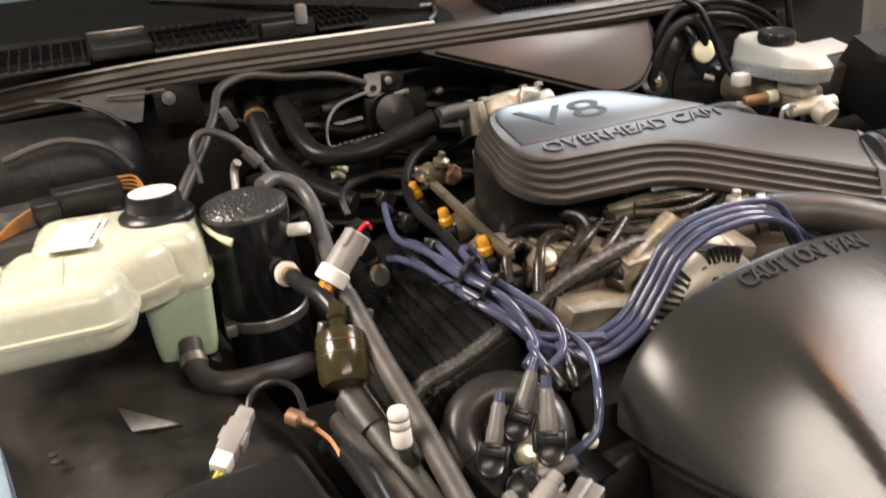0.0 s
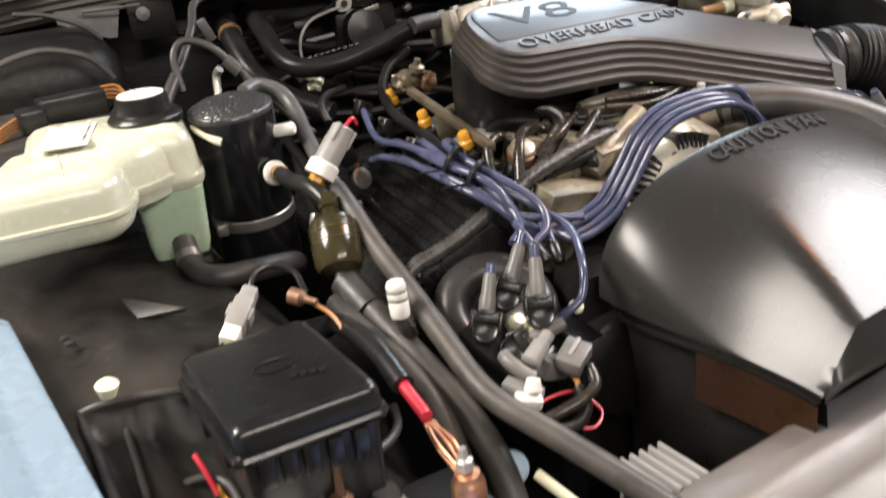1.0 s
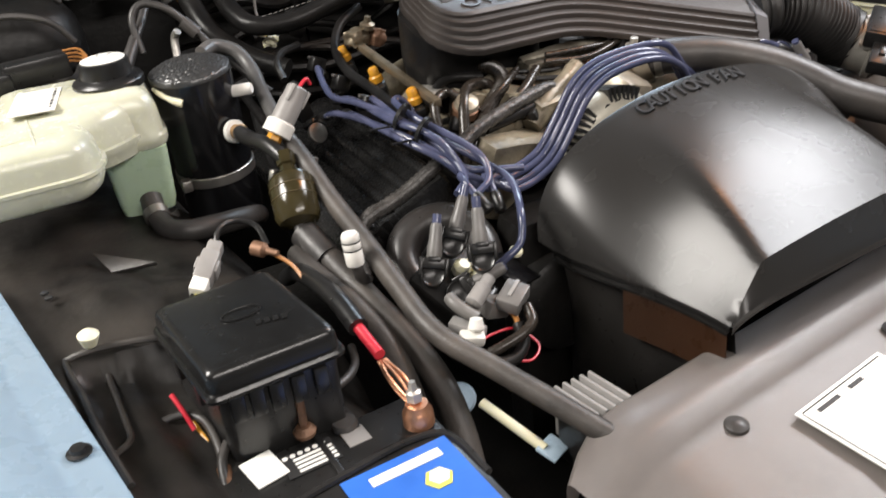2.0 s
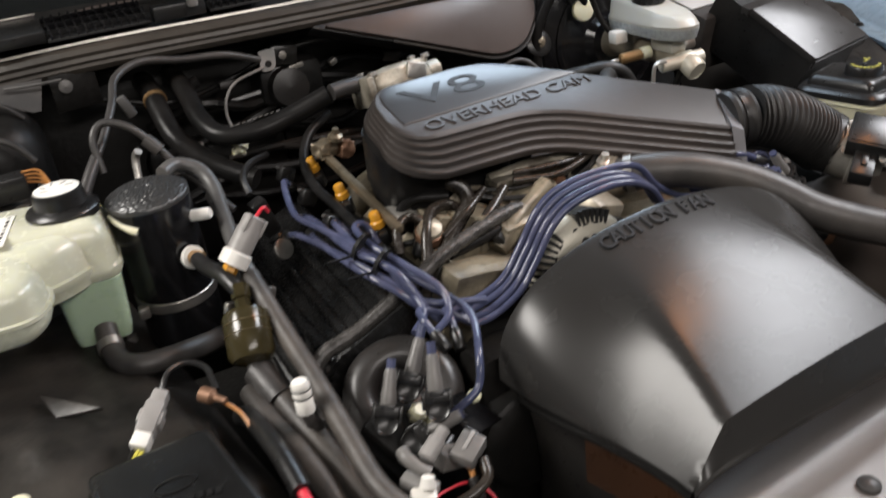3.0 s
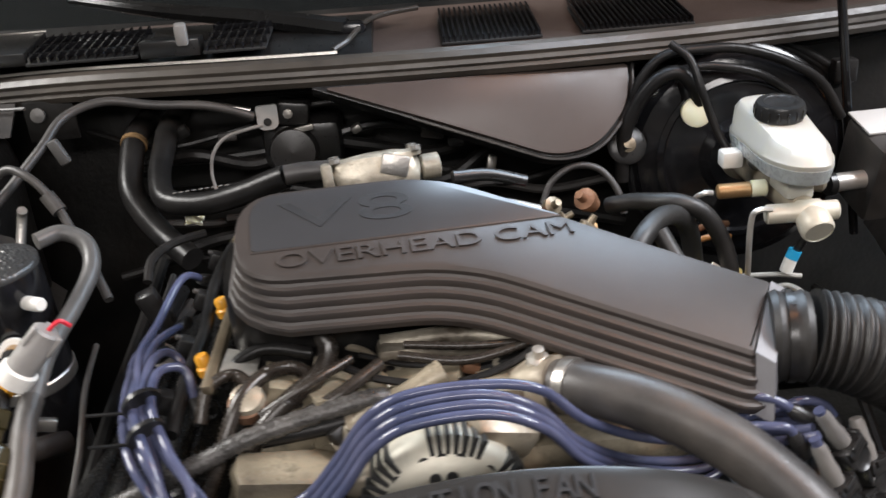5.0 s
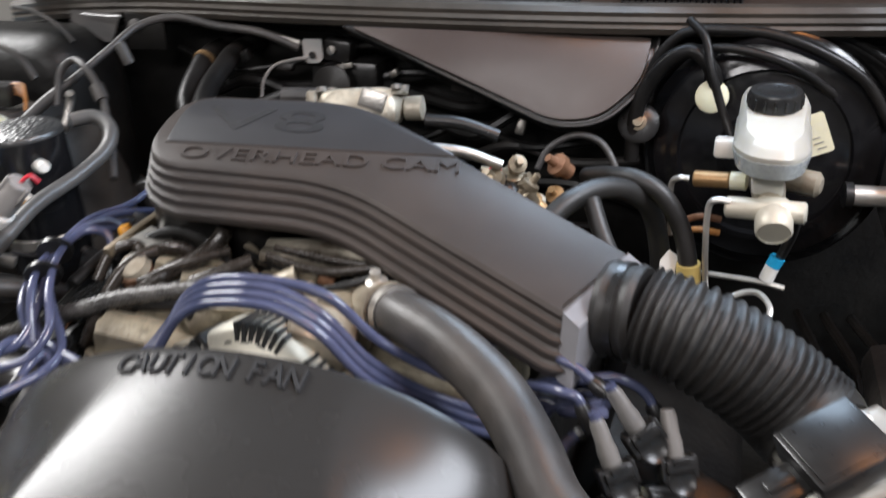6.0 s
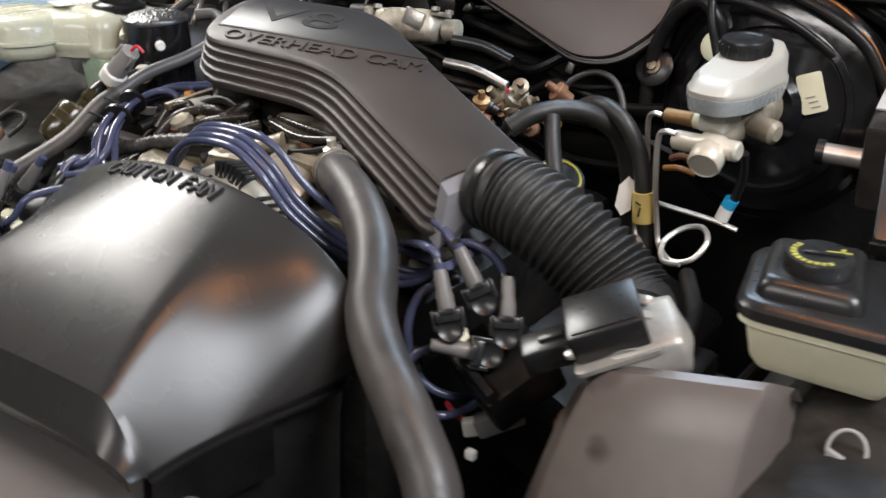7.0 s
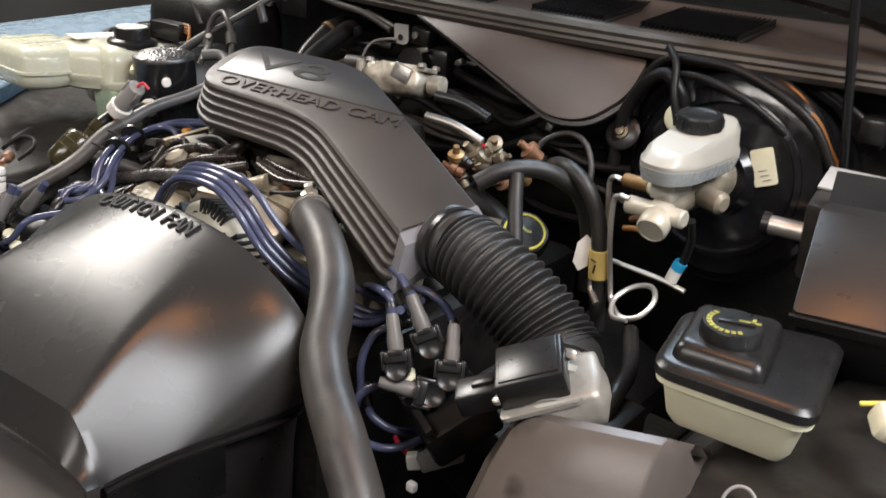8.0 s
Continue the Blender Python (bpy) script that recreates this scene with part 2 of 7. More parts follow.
def b_rings(bm, rings, closed=True, cap0=True, cap1=True):
    vs = [[bm.verts.new(p) for p in ring] for ring in rings]
    n = len(vs[0])
    for a, b in zip(vs, vs[1:]):
        for i in range(n if closed else n - 1):
            j = (i + 1) % n
            bm.faces.new((a[i], a[j], b[j], b[i]))
    if cap0:
        bm.faces.new(list(reversed(vs[0])))
    if cap1:
        bm.faces.new(vs[-1])
    return bm


def b_lathe(bm, prof, m, n=24):
    rings = []
    for r, z in prof:
        r = max(r, 1e-4)
        rings.append([m @ Vector((r * math.cos(2 * math.pi * i / n), r * math.sin(2 * math.pi * i / n), z)) for i in range(n)])
    return b_rings(bm, rings)


def smooth_path(pts, sub=6):
    p = [Vector(q) for q in pts]
    p = [p[0] * 2 - p[1]] + p + [p[-1] * 2 - p[-2]]
    out = []
    for i in range(1, len(p) - 2):
        a, b, c, d = p[i - 1], p[i], p[i + 1], p[i + 2]
        for k in range(sub):
            t = k / sub
            out.append(0.5 * (2 * b + (c - a) * t + (2 * a - 5 * b + 4 * c - d) * t * t + (3 * b - a - 3 * c + d) * t ** 3))
    out.append(p[-2])
    return out


def b_tube(bm, pts, r, n=10, sub=6, rf=None, cap=True):
    """A round hose along a smooth path. rf(s, k): radius factor by the share of the way and the ring's number."""
    path = smooth_path(pts, sub) if sub else [Vector(q) for q in pts]
    rings = []
    tan = (path[1] - path[0]).normalized()
    side = tan.orthogonal().normalized()
    for k, p in enumerate(path):
        t2 = (path[min(k + 1, len(path) - 1)] - path[max(k - 1, 0)]).normalized()
        side = (tan.rotation_difference(t2).to_matrix() @ side)
        side = (side - t2 * side.dot(t2)).normalized()
        tan = t2
        up = tan.cross(side)
        rr = r * (rf(k / (len(path) - 1), k) if rf else 1)
        rings.append([p + rr * (math.cos(2 * math.pi * i / n) * side + math.sin(2 * math.pi * i / n) * up) for i in range(n)])
    return b_rings(bm, rings, True, cap, cap)


def b_cast(bm, c, s, rot=(0, 0, 0), rough=0.12, seed=0, power=0.45):
    """A lumpy casting: a soft block with an uneven skin."""
    g = bmesh.ops.create_cube(bm, size=2)
    es = list({e for v in g["verts"] for e in v.link_edges})
    bmesh.ops.subdivide_edges(bm, edges=es, cuts=7, use_grid_fill=True)
    m = pose(*c, *rot) @ Matrix.Diagonal((s[0] / 2, s[1] / 2, s[2] / 2, 1))
    for v in bm.verts:
        d = v.co.normalized()
        p = v.co.lerp(d, power)
        k = 1 + rough * noise.noise(p * 1.7 + Vector((seed * 3.1, seed, 0))) * 2 + rough * noise.noise(p * 4.3 + Vector((seed, 0, seed)))
        v.co = m @ (p * k)
    return bm


def b_prism(bm, poly, z0, z1, m=None, bev=0.0, seg=2):
    m = m or Matrix.Identity(4)
    lo = [bm.verts.new(m @ Vector((x, y, z0))) for x, y in poly]
    hi = [bm.verts.new(m @ Vector((x, y, z1))) for x, y in poly]
    n = len(poly)
    fs = [bm.faces.new(list(reversed(lo))), bm.faces.new(hi)]
    for i in range(n):
        fs.append(bm.faces.new((lo[i], lo[(i + 1) % n], hi[(i + 1) % n], hi[i])))
    bmesh.ops.recalc_face_normals(bm, faces=fs)
    if bev:
        es = list({e for f in fs for e in f.edges})
        bmesh.ops.bevel(bm, geom=es, offset=bev, segments=seg, affect="EDGES", profile=0.5, clamp_overlap=True)
    return bm


def rounded(poly, radii, k=5):
    """A polygon with its corners rounded."""
    out = []
    n = len(poly)
    for i in range(n):
        p, a, b = Vector(poly[i]), Vector(poly[i - 1]), Vector(poly[(i + 1) % n])
        r = radii[i] if isinstance(radii, (list, tuple)) else radii
        u, v = (a - p), (b - p)
        d = min(r, 0.45 * u.length, 0.45 * v.length)
        u, v = p + u.normalized() * d, p + v.normalized() * d
        for j in range(k + 1):
            t = j / k
            out.append(tuple((1 - t) ** 2 * u + 2 * t * (1 - t) * p + t * t * v))
    return out


def text_bm(bm, body, size, depth, m):
    cu = bpy.data.curves.new("lettering", "FONT")
    cu.body, cu.size, cu.extrude, cu.bevel_depth, cu.align_x = body, size, depth, 0.0004, "LEFT"
    tmp = new("lettering", cu)
    me = bpy.data.meshes.new_from_object(tmp.evaluated_get(bpy.context.evaluated_depsgraph_get()))
    me.transform(m)
    bm.from_mesh(me)
    bpy.data.objects.remove(tmp)
    bpy.data.meshes.remove(me)
    return bm


def B():
    return bmesh.new()


def part(name, bm, material, parent=None, label="", flat=False, angle=38):
    bmesh.ops.recalc_face_normals(bm, faces=bm.faces)
    me = bpy.data.meshes.new(name)
    bm.to_mesh(me)
    bm.free()
    me.materials.append(material)
    if not flat:
        me.polygons.foreach_set("use_smooth", [True] * len(me.polygons))
        me.set_sharp_from_angle(angle=radians(angle))
    ob = new(name, me)
    if parent:
        base = parent.matrix_basis if parent.parent is None else Matrix.Identity(4)
        ob.parent = parent
        if parent.parent is None:
            ob.matrix_parent_inverse = base.inverted()
    if label:
        tagged(ob, label)
    return ob


def thing(name, at, label, category, group="", kind=""):
    ob = new(name)
    ob.matrix_basis = Matrix.Translation(at)
    ob.empty_display_size = 0.02
    return tagged(ob, label, category, group, kind)


def solo(name, bm, material, label, category, group="", kind="", angle=38):
    return tagged(part(name, bm, material, angle=angle), label, category, group, kind)


def settle(ob, dx, dy, dz):
    """Moves a finished thing with all its parts."""
    ob.matrix_basis = Matrix.Translation((dx, dy, dz)) @ ob.matrix_basis
    return ob


# ---- the garage ----
solo("floor", b_box(B(), (0.8, 0.5, -0.05), (9, 9, 0.1), 0), M_CONC, "grey concrete garage floor under the car", "floor", kind="structure")
solo("ceiling", b_box(B(), (0.8, 0.5, 2.85), (9, 9, 0.1), 0), M_CEIL, "pale painted garage ceiling", "ceiling", kind="structure")
for nm, c, s in (("wall_north", (0.8, 5.05, 1.4), (9.2, 0.1, 2.8)), ("wall_south", (0.8, -4.05, 1.4), (9.2, 0.1, 2.8)),
                 ("wall_east", (5.35, 0.5, 1.4), (0.1, 9, 2.8)), ("wall_west", (-3.75, 0.5, 1.4), (0.1, 9, 2.8))):
    # west wall set darker than the other three, as background past the wing
    dark = nm == "wall_west"
    solo(nm, b_box(B(), c, s, 0), M_DARKWALL if dark else M_WALLP, "plain dark garage wall" if dark else "pale painted garage wall", "wall", kind="structure")

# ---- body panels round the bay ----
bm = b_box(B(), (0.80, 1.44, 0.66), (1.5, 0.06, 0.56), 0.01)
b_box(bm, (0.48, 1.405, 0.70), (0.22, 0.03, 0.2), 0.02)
solo("firewall", bm, M_DARK, "black firewall behind the engine", "firewall", kind="structure")
# unseen dark sheet added to close off the bay below the engine
solo("engine_bay_floor", b_box(B(), (0.78, 0.9, 0.33), (1.5, 1.2, 0.04), 0.01), M_DARK, "dark sheet closing the bay under the engine", "splash tray", kind="structure")


def left_flange(y):
    return 0.107 - 0.160 * (y - 0.6) - 0.6 * max(0.0, min(y, 1.12) - 0.87), 0.752 + 0.03 * (y - 0.6)


def right_flange(y):
    return 1.504 + 0.16 * (y - 0.9) + 0.29 * max(0.0, min(y, 1.25) - 0.9), 0.75


def apron_edge(y):
    t = (y - 0.45) / 0.7
    return 0.124 - 0.105 * t, 0.708 + 0.06 * t


# inner apron: a pressed sheet from the wing's flange down towards the engine
def apron(side):
    bm = B()
    ny, nx = 110, 50
    rows = []
    for j in range(ny + 1):
        y = 0.30 + 1.06 * j / ny
        fx, fz = apron_edge(y)
        row = []
        for i in range(nx + 1):
            s = i / nx
            out = 0.6 * max(0.0, min(y, 1.12) - 0.87)
            x = fx - 0.005 - out + (0.27 + out) * s
            z = fz - 0.012 - 0.03 * s - 0.03 * max(0, (0.6 - y)) - 0.5 * max(0, s - 0.8) ** 1.3
            z += 0.012 * math.exp(-((s - 0.35) / 0.12) ** 2 - ((y - 0.82) / 0.05) ** 2)
            lip = 0.735 - 0.05 * (s - 0.1) + 0.003 * math.sin(40 * s)
            z -= 0.022 * (1 / (1 + math.exp(-(lip - y) / 0.003))) * (1 / (1 + math.exp(-(s - 0.10 + 0.1 * (lip - y)) / 0.012)))
            z -= 0.02 * (1 / (1 + math.exp(-(0.715 - y) / 0.006))) * (1 / (1 + math.exp(-(s - 0.28) / 0.015)))
            z += 0.006 * noise.noise((x * 9, y * 9, 3)) + 0.0012 * noise.noise((x * 45, y * 45, 1))
            row.append((x if side < 0 else 1.60 - x, y, z))
        rows.append(row)
    b_rings(bm, rows, False, False, False)
    bmesh.ops.solidify(bm, geom=bm.faces[:], thickness=0.004)
    return bm


ap = solo("inner_wing_apron", apron(-1), M_APRON, "dusty black pressed inner wing apron", "apron", kind="structure")
part("pressed_bead", b_tube(B(), [(0.104, 0.743, 0.716), (0.120, 0.741, 0.719), (0.140, 0.739, 0.719), (0.178, 0.731, 0.716), (0.20, 0.728, 0.708)], 0.0032, 8, 6), M_APRON, ap)
part("pressed_bead", b_tube(B(), [(0.104, 0.743, 0.716), (0.106, 0.715, 0.714), (0.110, 0.687, 0.712), (0.114, 0.638, 0.708), (0.124, 0.563, 0.702)], 0.0032, 8, 6), M_APRON, ap)
part("pressed_bead", b_tube(B(), [(0.170, 0.757, 0.700), (0.146, 0.757, 0.699), (0.135, 0.742, 0.698), (0.134, 0.724, 0.697), (0.135, 0.659, 0.694), (0.134, 0.632, 0.692), (0.12, 0.620, 0.692)], 0.003, 8, 6), M_APRON, ap)
solo("inner_wing_apron", apron(1), M_APRON, "dusty black pressed inner wing apron", "apron", kind="structure")


def wing(side):
    """The painted wing: a folded flange with a step, then the crown of the panel."""
    w = thing("front_fender", (0 if side < 0 else 1.6, 0.8, 0.7), "light blue painted front wing with bolted inner flange", "car panel")
    prof = [(0.004, -0.07), (0.0, 0.0), (-0.004, 0.003), (-0.026, 0.004), (-0.034, 0.010), (-0.046, 0.018), (-0.09, 0.040), (-0.16, 0.046), (-0.24, 0.036), (-0.31, -0.03), (-0.34, -0.3)]
    rows = []
    for j in range(31):
        y = -0.05 + 1.6 * j / 30
        fx, fz = left_flange(y) if side < 0 else right_flange(y)
        rows.append([(fx - side * px, y, fz + pz) for px, pz in prof])
    bm = b_rings(B(), rows, False, False, False)
    bmesh.ops.solidify(bm, geom=bm.faces[:], thickness=0.002)
    part("panel", bm, M_PAINT, w)
    for y in (0.55, 0.92, 1.2):
        fx, fz = left_flange(y) if side < 0 else right_flange(y)
        bm = b_lathe(B(), [(0, 0.0), (0.009, 0.0), (0.009, 0.0012), (0.006, 0.002), (0.0055, 0.005), (0, 0.0055)], axis((fx + side * 0.014, y, fz + 0.0045), (0, 0, 1)), 12)
        part("bolt", bm, M_BLACK, w)
    return w


wing(-1)
wing(1)

# strut towers
for sx, sy, r in ((0.10, 1.23, 0.15),):
    t = thing("strut_tower", (sx, sy, 0.6), "black painted suspension strut tower dome", "strut tower")
    part("dome", b_lathe(B(), [(r + 0.03, -0.3), (r + 0.02, 0.04), (r, 0.12), (r - 0.02, 0.15), (r - 0.05, 0.165), (0.05, 0.17), (0.045, 0.18), (0, 0.182)], axis((sx, sy, 0.68), (0, 0, 1)), 40), M_APRON, t)
    part("rim", b_lathe(B(), [(r - 0.035, 0.158), (r - 0.03, 0.168), (r - 0.02, 0.166), (r - 0.018, 0.15)], axis((sx, sy, 0.68), (0, 0, 1)), 40), M_GREYRUB, t)


# ---- cowl, wipers and windscreen ----
def cowl_y(x):
    return 1.292 + 0.30 * (x - 0.85) ** 2 * (0.5 if x < 0.85 else 0.9)


def cowl_strip(prof, x0, x1, n=40):
    rows = []
    for i in range(n + 1):
        x = x0 + (x1 - x0) * i / n
        dip = 0.026 * max(0.0, (0.42 - x) / 0.4) ** 2
        rows.append([(x, cowl_y(x) + py, pz - dip) for py, pz in prof])
    return rows


seal = thing("cowl_seal", (0.8, 1.3, 0.95), "grey-brown ribbed rubber weather strip along the cowl", "weather strip")
bm = b_rings(B(), cowl_strip([(0.006, 0.945), (-0.004, 0.948), (-0.008, 0.955), (-0.006, 0.959), (-0.009, 0.963), (-0.007, 0.968), (-0.009, 0.973), (-0.004, 0.979), (0.004, 0.982), (0.012, 0.98), (0.016, 0.97), (0.016, 0.945)], 0.02, 1.55))
part("strip", bm, M_SEAL, seal, angle=25)
bm = b_rings(B(), cowl_strip([(0.010, 0.9825), (0.011, 0.9855), (0.015, 0.9855), (0.016, 0.9825)], 0.02, 0.66))
part("edge_trim", bm, M_STEEL, seal, "bright worn edge trim")
bm = b_rings(B(), cowl_strip([(0.11, 0.925), (0.11, 0.935), (0.045, 0.948), (0.026, 0.944), (0.022, 0.938), (0.04, 0.930)], 0.02, 1.55))
solo("cowl_lip", bm, M_DARK, "black painted cowl lip below the weather strip", "cowl", kind="structure")

cowl = thing("air_intake_cowl", (0.8, 1.4, 0.98), "black and brown plastic cowl panel with air intake grilles", "cowl panel")
part("panel", b_rings(B(), cowl_strip([(0.016, 0.955), (0.02, 0.966), (0.06, 0.972), (0.16, 0.985), (0.20, 1.0), (0.20, 0.95)], 0.02, 1.55)), M_BROWN, cowl)
bm = b_rings(B(), cowl_strip([(0.018, 0.957), (0.021, 0.970), (0.05, 0.990), (0.16, 1.003), (0.18, 0.99), (0.16, 0.95)], 0.0, 0.70))
part("lower_panel", bm, M_BLACK, cowl, "black plastic passenger side cowl panel")


def grille(x0, x1, y0, y1, z0, z1, nx, ny):
    """Slotted intake: a dark well with thin bars standing on it."""
    g = part("grille_well", b_box(B(), ((x0 + x1) / 2, (y0 + y1) / 2, (z0 + z1) / 2 - 0.001), (x1 - x0, y1 - y0, 0.004), 0.001, (math.degrees(math.atan2(z1 - z0, y1 - y0)), 0, 0)), M_INK, cowl, "dark slotted air intake")
    for i in range(nx):
        x = x0 + (x1 - x0) * (i + 0.5) / nx
        part("grille_bar", b_box(B(), (x, (y0 + y1) / 2, (z0 + z1) / 2 + 0.003), (0.0026, y1 - y0, 0.010), 0, (math.degrees(math.atan2(z1 - z0, y1 - y0)), 0, 0)), M_BLACKGLOSS, g)
    for k in range(ny):
        y = y0 + (y1 - y0) * (k + 0.5) / ny
        part("grille_bar", b_box(B(), ((x0 + x1) / 2, y, z0 + (z1 - z0) * (k + 0.5) / ny + 0.005), (x1 - x0, 0.0022, 0.007), 0), M_BLACKGLOSS, g)


grille(0.04, 0.205, 1.345, 1.44, 0.990, 1.004, 13, 5)
grille(0.285, 0.42, 1.335, 1.43, 0.994, 1.006, 12, 3)
grille(0.50, 0.575, 1.325, 1.42, 0.994, 1.006, 7, 3)
part("blank", b_box(B(), (0.245, 1.385, 1.004), (0.075, 0.09, 0.016), 0.002, (6, 0, 2)), M_BLACK, cowl, "plain black plate between the grilles")
part("blank_edge", b_box(B(), (0.245, 1.430, 1.0175), (0.075, 0.003, 0.003), 0.001), M_STEEL, cowl)
grille(0.785, 0.91, 1.350, 1.485, 0.976, 0.990, 18, 0)
grille(0.96, 1.10, 1.352, 1.485, 0.976, 0.990, 20, 0)
bm = b_box(B(), (0.46, 1.345, 1.0), (0.072, 0.03, 0.02), 0.002)
part("blank", bm, M_BLACK, cowl, "plain black block between the grilles")
nz = thing("washer_nozzle", (0.478, 1.33, 1.01), "small grey plastic washer nozzle on the cowl", "washer nozzle")
part("body", b_box(B(), (0.478, 1.325, 1.017), (0.014, 0.014, 0.026), 0.003, (8, 0, 6)), M_BOOT, nz)

part("panel_edge", b_tube(B(), [(0.655, 1.318, 0.985), (0.672, 1.335, 0.992), (0.682, 1.365, 0.998), (0.695, 1.40, 1.003), (0.72, 1.425, 1.006), (0.76, 1.44, 1.008)], 0.0035, 8, 6), M_SEAL, cowl, "worn panel edge")
glass = thing("windscreen", (0.8, 1.6, 1.0), "dark tinted windscreen with a black lower border", "windscreen")
bm = b_rings(B(), [[(x, 1.50 + 0.12 * (x - 0.8) ** 2, 0.985), (x, 1.80 + 0.12 * (x - 0.8) ** 2, 1.17), (x, 2.2 + 0.12 * (x - 0.8) ** 2, 1.40)] for x in [i * 0.08 for i in range(-1, 22)]], False, False, False)
bmesh.ops.solidify(bm, geom=bm.faces[:], thickness=0.005)
part("pane", bm, M_GLASS, glass)
bm = b_rings(B(), [[(x, 1.490 + 0.12 * (x - 0.8) ** 2, 0.981), (x, 1.494 + 0.12 * (x - 0.8) ** 2, 0.993), (x, 1.512 + 0.12 * (x - 0.8) ** 2, 1.004), (x, 1.514 + 0.12 * (x - 0.8) ** 2, 0.985)] for x in [i * 0.08 for i in range(-1, 22)]])
part("lower_seal", bm, M_RUBBER, glass, "black rubber lower seal")


def wiper(pts, blade, at):
    w = thing("wiper_arm", at, "black painted wiper arm lying across the cowl", "wiper")
    part("arm", b_tube(B(), pts, 0.0095, 8, 5, rf=lambda s, k: 0.7 + 0.9 * s), M_FUSE, w)
    part("pivot_cap", b_box(B(), pts[-1], (0.05, 0.026, 0.022), 0.009, (0, 0, -12)), M_BLACKGLOSS, w)
    part("blade", b_tube(B(), blade, 0.004, 6, 4), M_RUBBER, w)
    part("blade_spine", b_tube(B(), [(a, b - 0.004, c + 0.006) for a, b, c in blade], 0.0025, 6, 4), M_STEEL, w)
    return w


wiper([(0.30, 1.49, 1.048), (0.42, 1.45, 1.030), (0.56, 1.42, 1.012), (0.668, 1.385, 0.996)], [(-0.02, 1.55, 1.075), (0.3, 1.50, 1.06), (0.52, 1.52, 1.065)], (0.665, 1.395, 1.0))
wiper([(0.98, 1.50, 1.05), (1.10, 1.47, 1.035), (1.2, 1.45, 1.025), (1.29, 1.42, 1.01)], [(0.72, 1.53, 1.06), (0.98, 1.51, 1.06), (1.2, 1.53, 1.065)], (1.29, 1.42, 1.0))

# the open hood over the bay, hinged at the cowl
hood = thing("hood", (0.8, 1.42, 1.05), "raised light blue hood with a dark insulating pad", "hood")
hm = Matrix.Translation((0.8, 1.42, 1.06)) @ Matrix.Rotation(radians(-58), 4, "X")
part("skin", b_box(B(), (0, -0.56, 0.02), (1.46, 1.12, 0.012), 0.005, m=hm), M_PAINT, hood)
part("insulating_pad", b_box(B(), (-0.32, -0.52, 0.0), (0.75, 0.85, 0.02), 0.008, m=hm), M_PAD, hood, "dark fibre pad")
for rx in (-0.6, 0.6):
    part("rib", b_box(B(), (rx, -0.55, 0.0), (0.07, 1.0, 0.025), 0.008, m=hm), M_PAINT, hood)
strut = thing("hood_strut", (1.332, 1.355, 0.61), "black gas strut holding up the hood", "gas strut")
part("cylinder", b_tube(B(), [(1.300, 1.29, 0.70), (1.236, 1.29, 1.10)], 0.0055, 10, 1), M_BLACKGLOSS, strut)
part("rod", b_tube(B(), [(1.236, 1.29, 1.10), (1.215, 1.29, 1.24)], 0.003, 8, 1), M_STEEL, strut)

# brown triangular cowl cover
tri_pts = [Vector((0.64, 1.278, 0.948)), Vector((1.004, 1.308, 0.940)), Vector((0.998, 1.283, 0.895)), Vector((0.955, 1.262, 0.853)), Vector((0.905, 1.245, 0.853)), Vector((0.80, 1.250, 0.897))]
o = tri_pts[0]
ux = (tri_pts[1] - o).normalized()
nz_ = ux.cross(tri_pts[4] - o).normalized()
if nz_.y > 0:
    nz_ = -nz_
uy = nz_.cross(ux)
tm = Matrix((ux, uy, nz_)).transposed().to_4x4()
tm.translation = o
flat = [(p - o).dot(ux) for p in tri_pts], [(p - o).dot(uy) for p in tri_pts]
outline = list(zip(*flat))
tc = thing("cowl_cover", (0.88, 1.28, 0.85), "brown-grey plastic triangular cover below the cowl", "plastic cover")
part("panel", b_prism(B(), rounded(outline, [0.01, 0.006, 0.03, 0.05, 0.05, 0.06]), -0.012, 0.006, tm, 0.002), M_BROWN, tc)
cx, cy = sum(a for a, b in outline) / 6, sum(b for a, b in outline) / 6
rim_o = [(cx + (a - cx) * 1.07, cy + (b - cy) * 1.10) for a, b in outline]
part("rim", b_prism(B(), rounded(rim_o, [0.01, 0.006, 0.03, 0.05, 0.05, 0.06]), -0.03, -0.004, tm, 0.003), M_BLACK, tc, "black raised rim")
part("lip", b_tube(B(), [tm @ Vector((a, b, -0.002)) for a, b in rounded(rim_o, [0.01, 0.006, 0.03, 0.05, 0.05, 0.06])[6:]], 0.0025, 6, 1), M_GREYRUB, tc)
part("bolt_tab", b_lathe(B(), [(0, -0.006), (0.022, -0.006), (0.024, 0.0), (0.020, 0.003), (0, 0.003)], axis((0.998, 1.276, 0.850), (0, -0.9, 0.45)), 20), M_BLACK, tc)
part("bolt", b_lathe(B(), [(0, 0), (0.010, 0), (0.010, 0.002), (0.006, 0.003), (0.006, 0.007), (0, 0.008)], axis((0.998, 1.272, 0.852), (0, -0.9, 0.45)), 12), M_RAIL, tc)

# round blower housing rims in the dark behind the tank
bh = thing("blower_housing", (0.12, 1.25, 0.8), "dark curved rims of the blower housing", "blower housing")
# dark box added to fill the dark corner between cowl and wing
part("casing", b_box(B(), (0.12, 1.30, 0.79), (0.25, 0.17, 0.29), 0.06, seg=4), M_DARK, bh)
part("rim", b_tube(B(), [[0.092, 1.19, 0.917], [0.129, 1.19, 0.927], [0.159, 1.19, 0.929], [0.192, 1.19, 0.919], [0.21, 1.19, 0.905], [0.224, 1.19, 0.884]], 0.004, 8, 6), M_GREYRUB, bh)
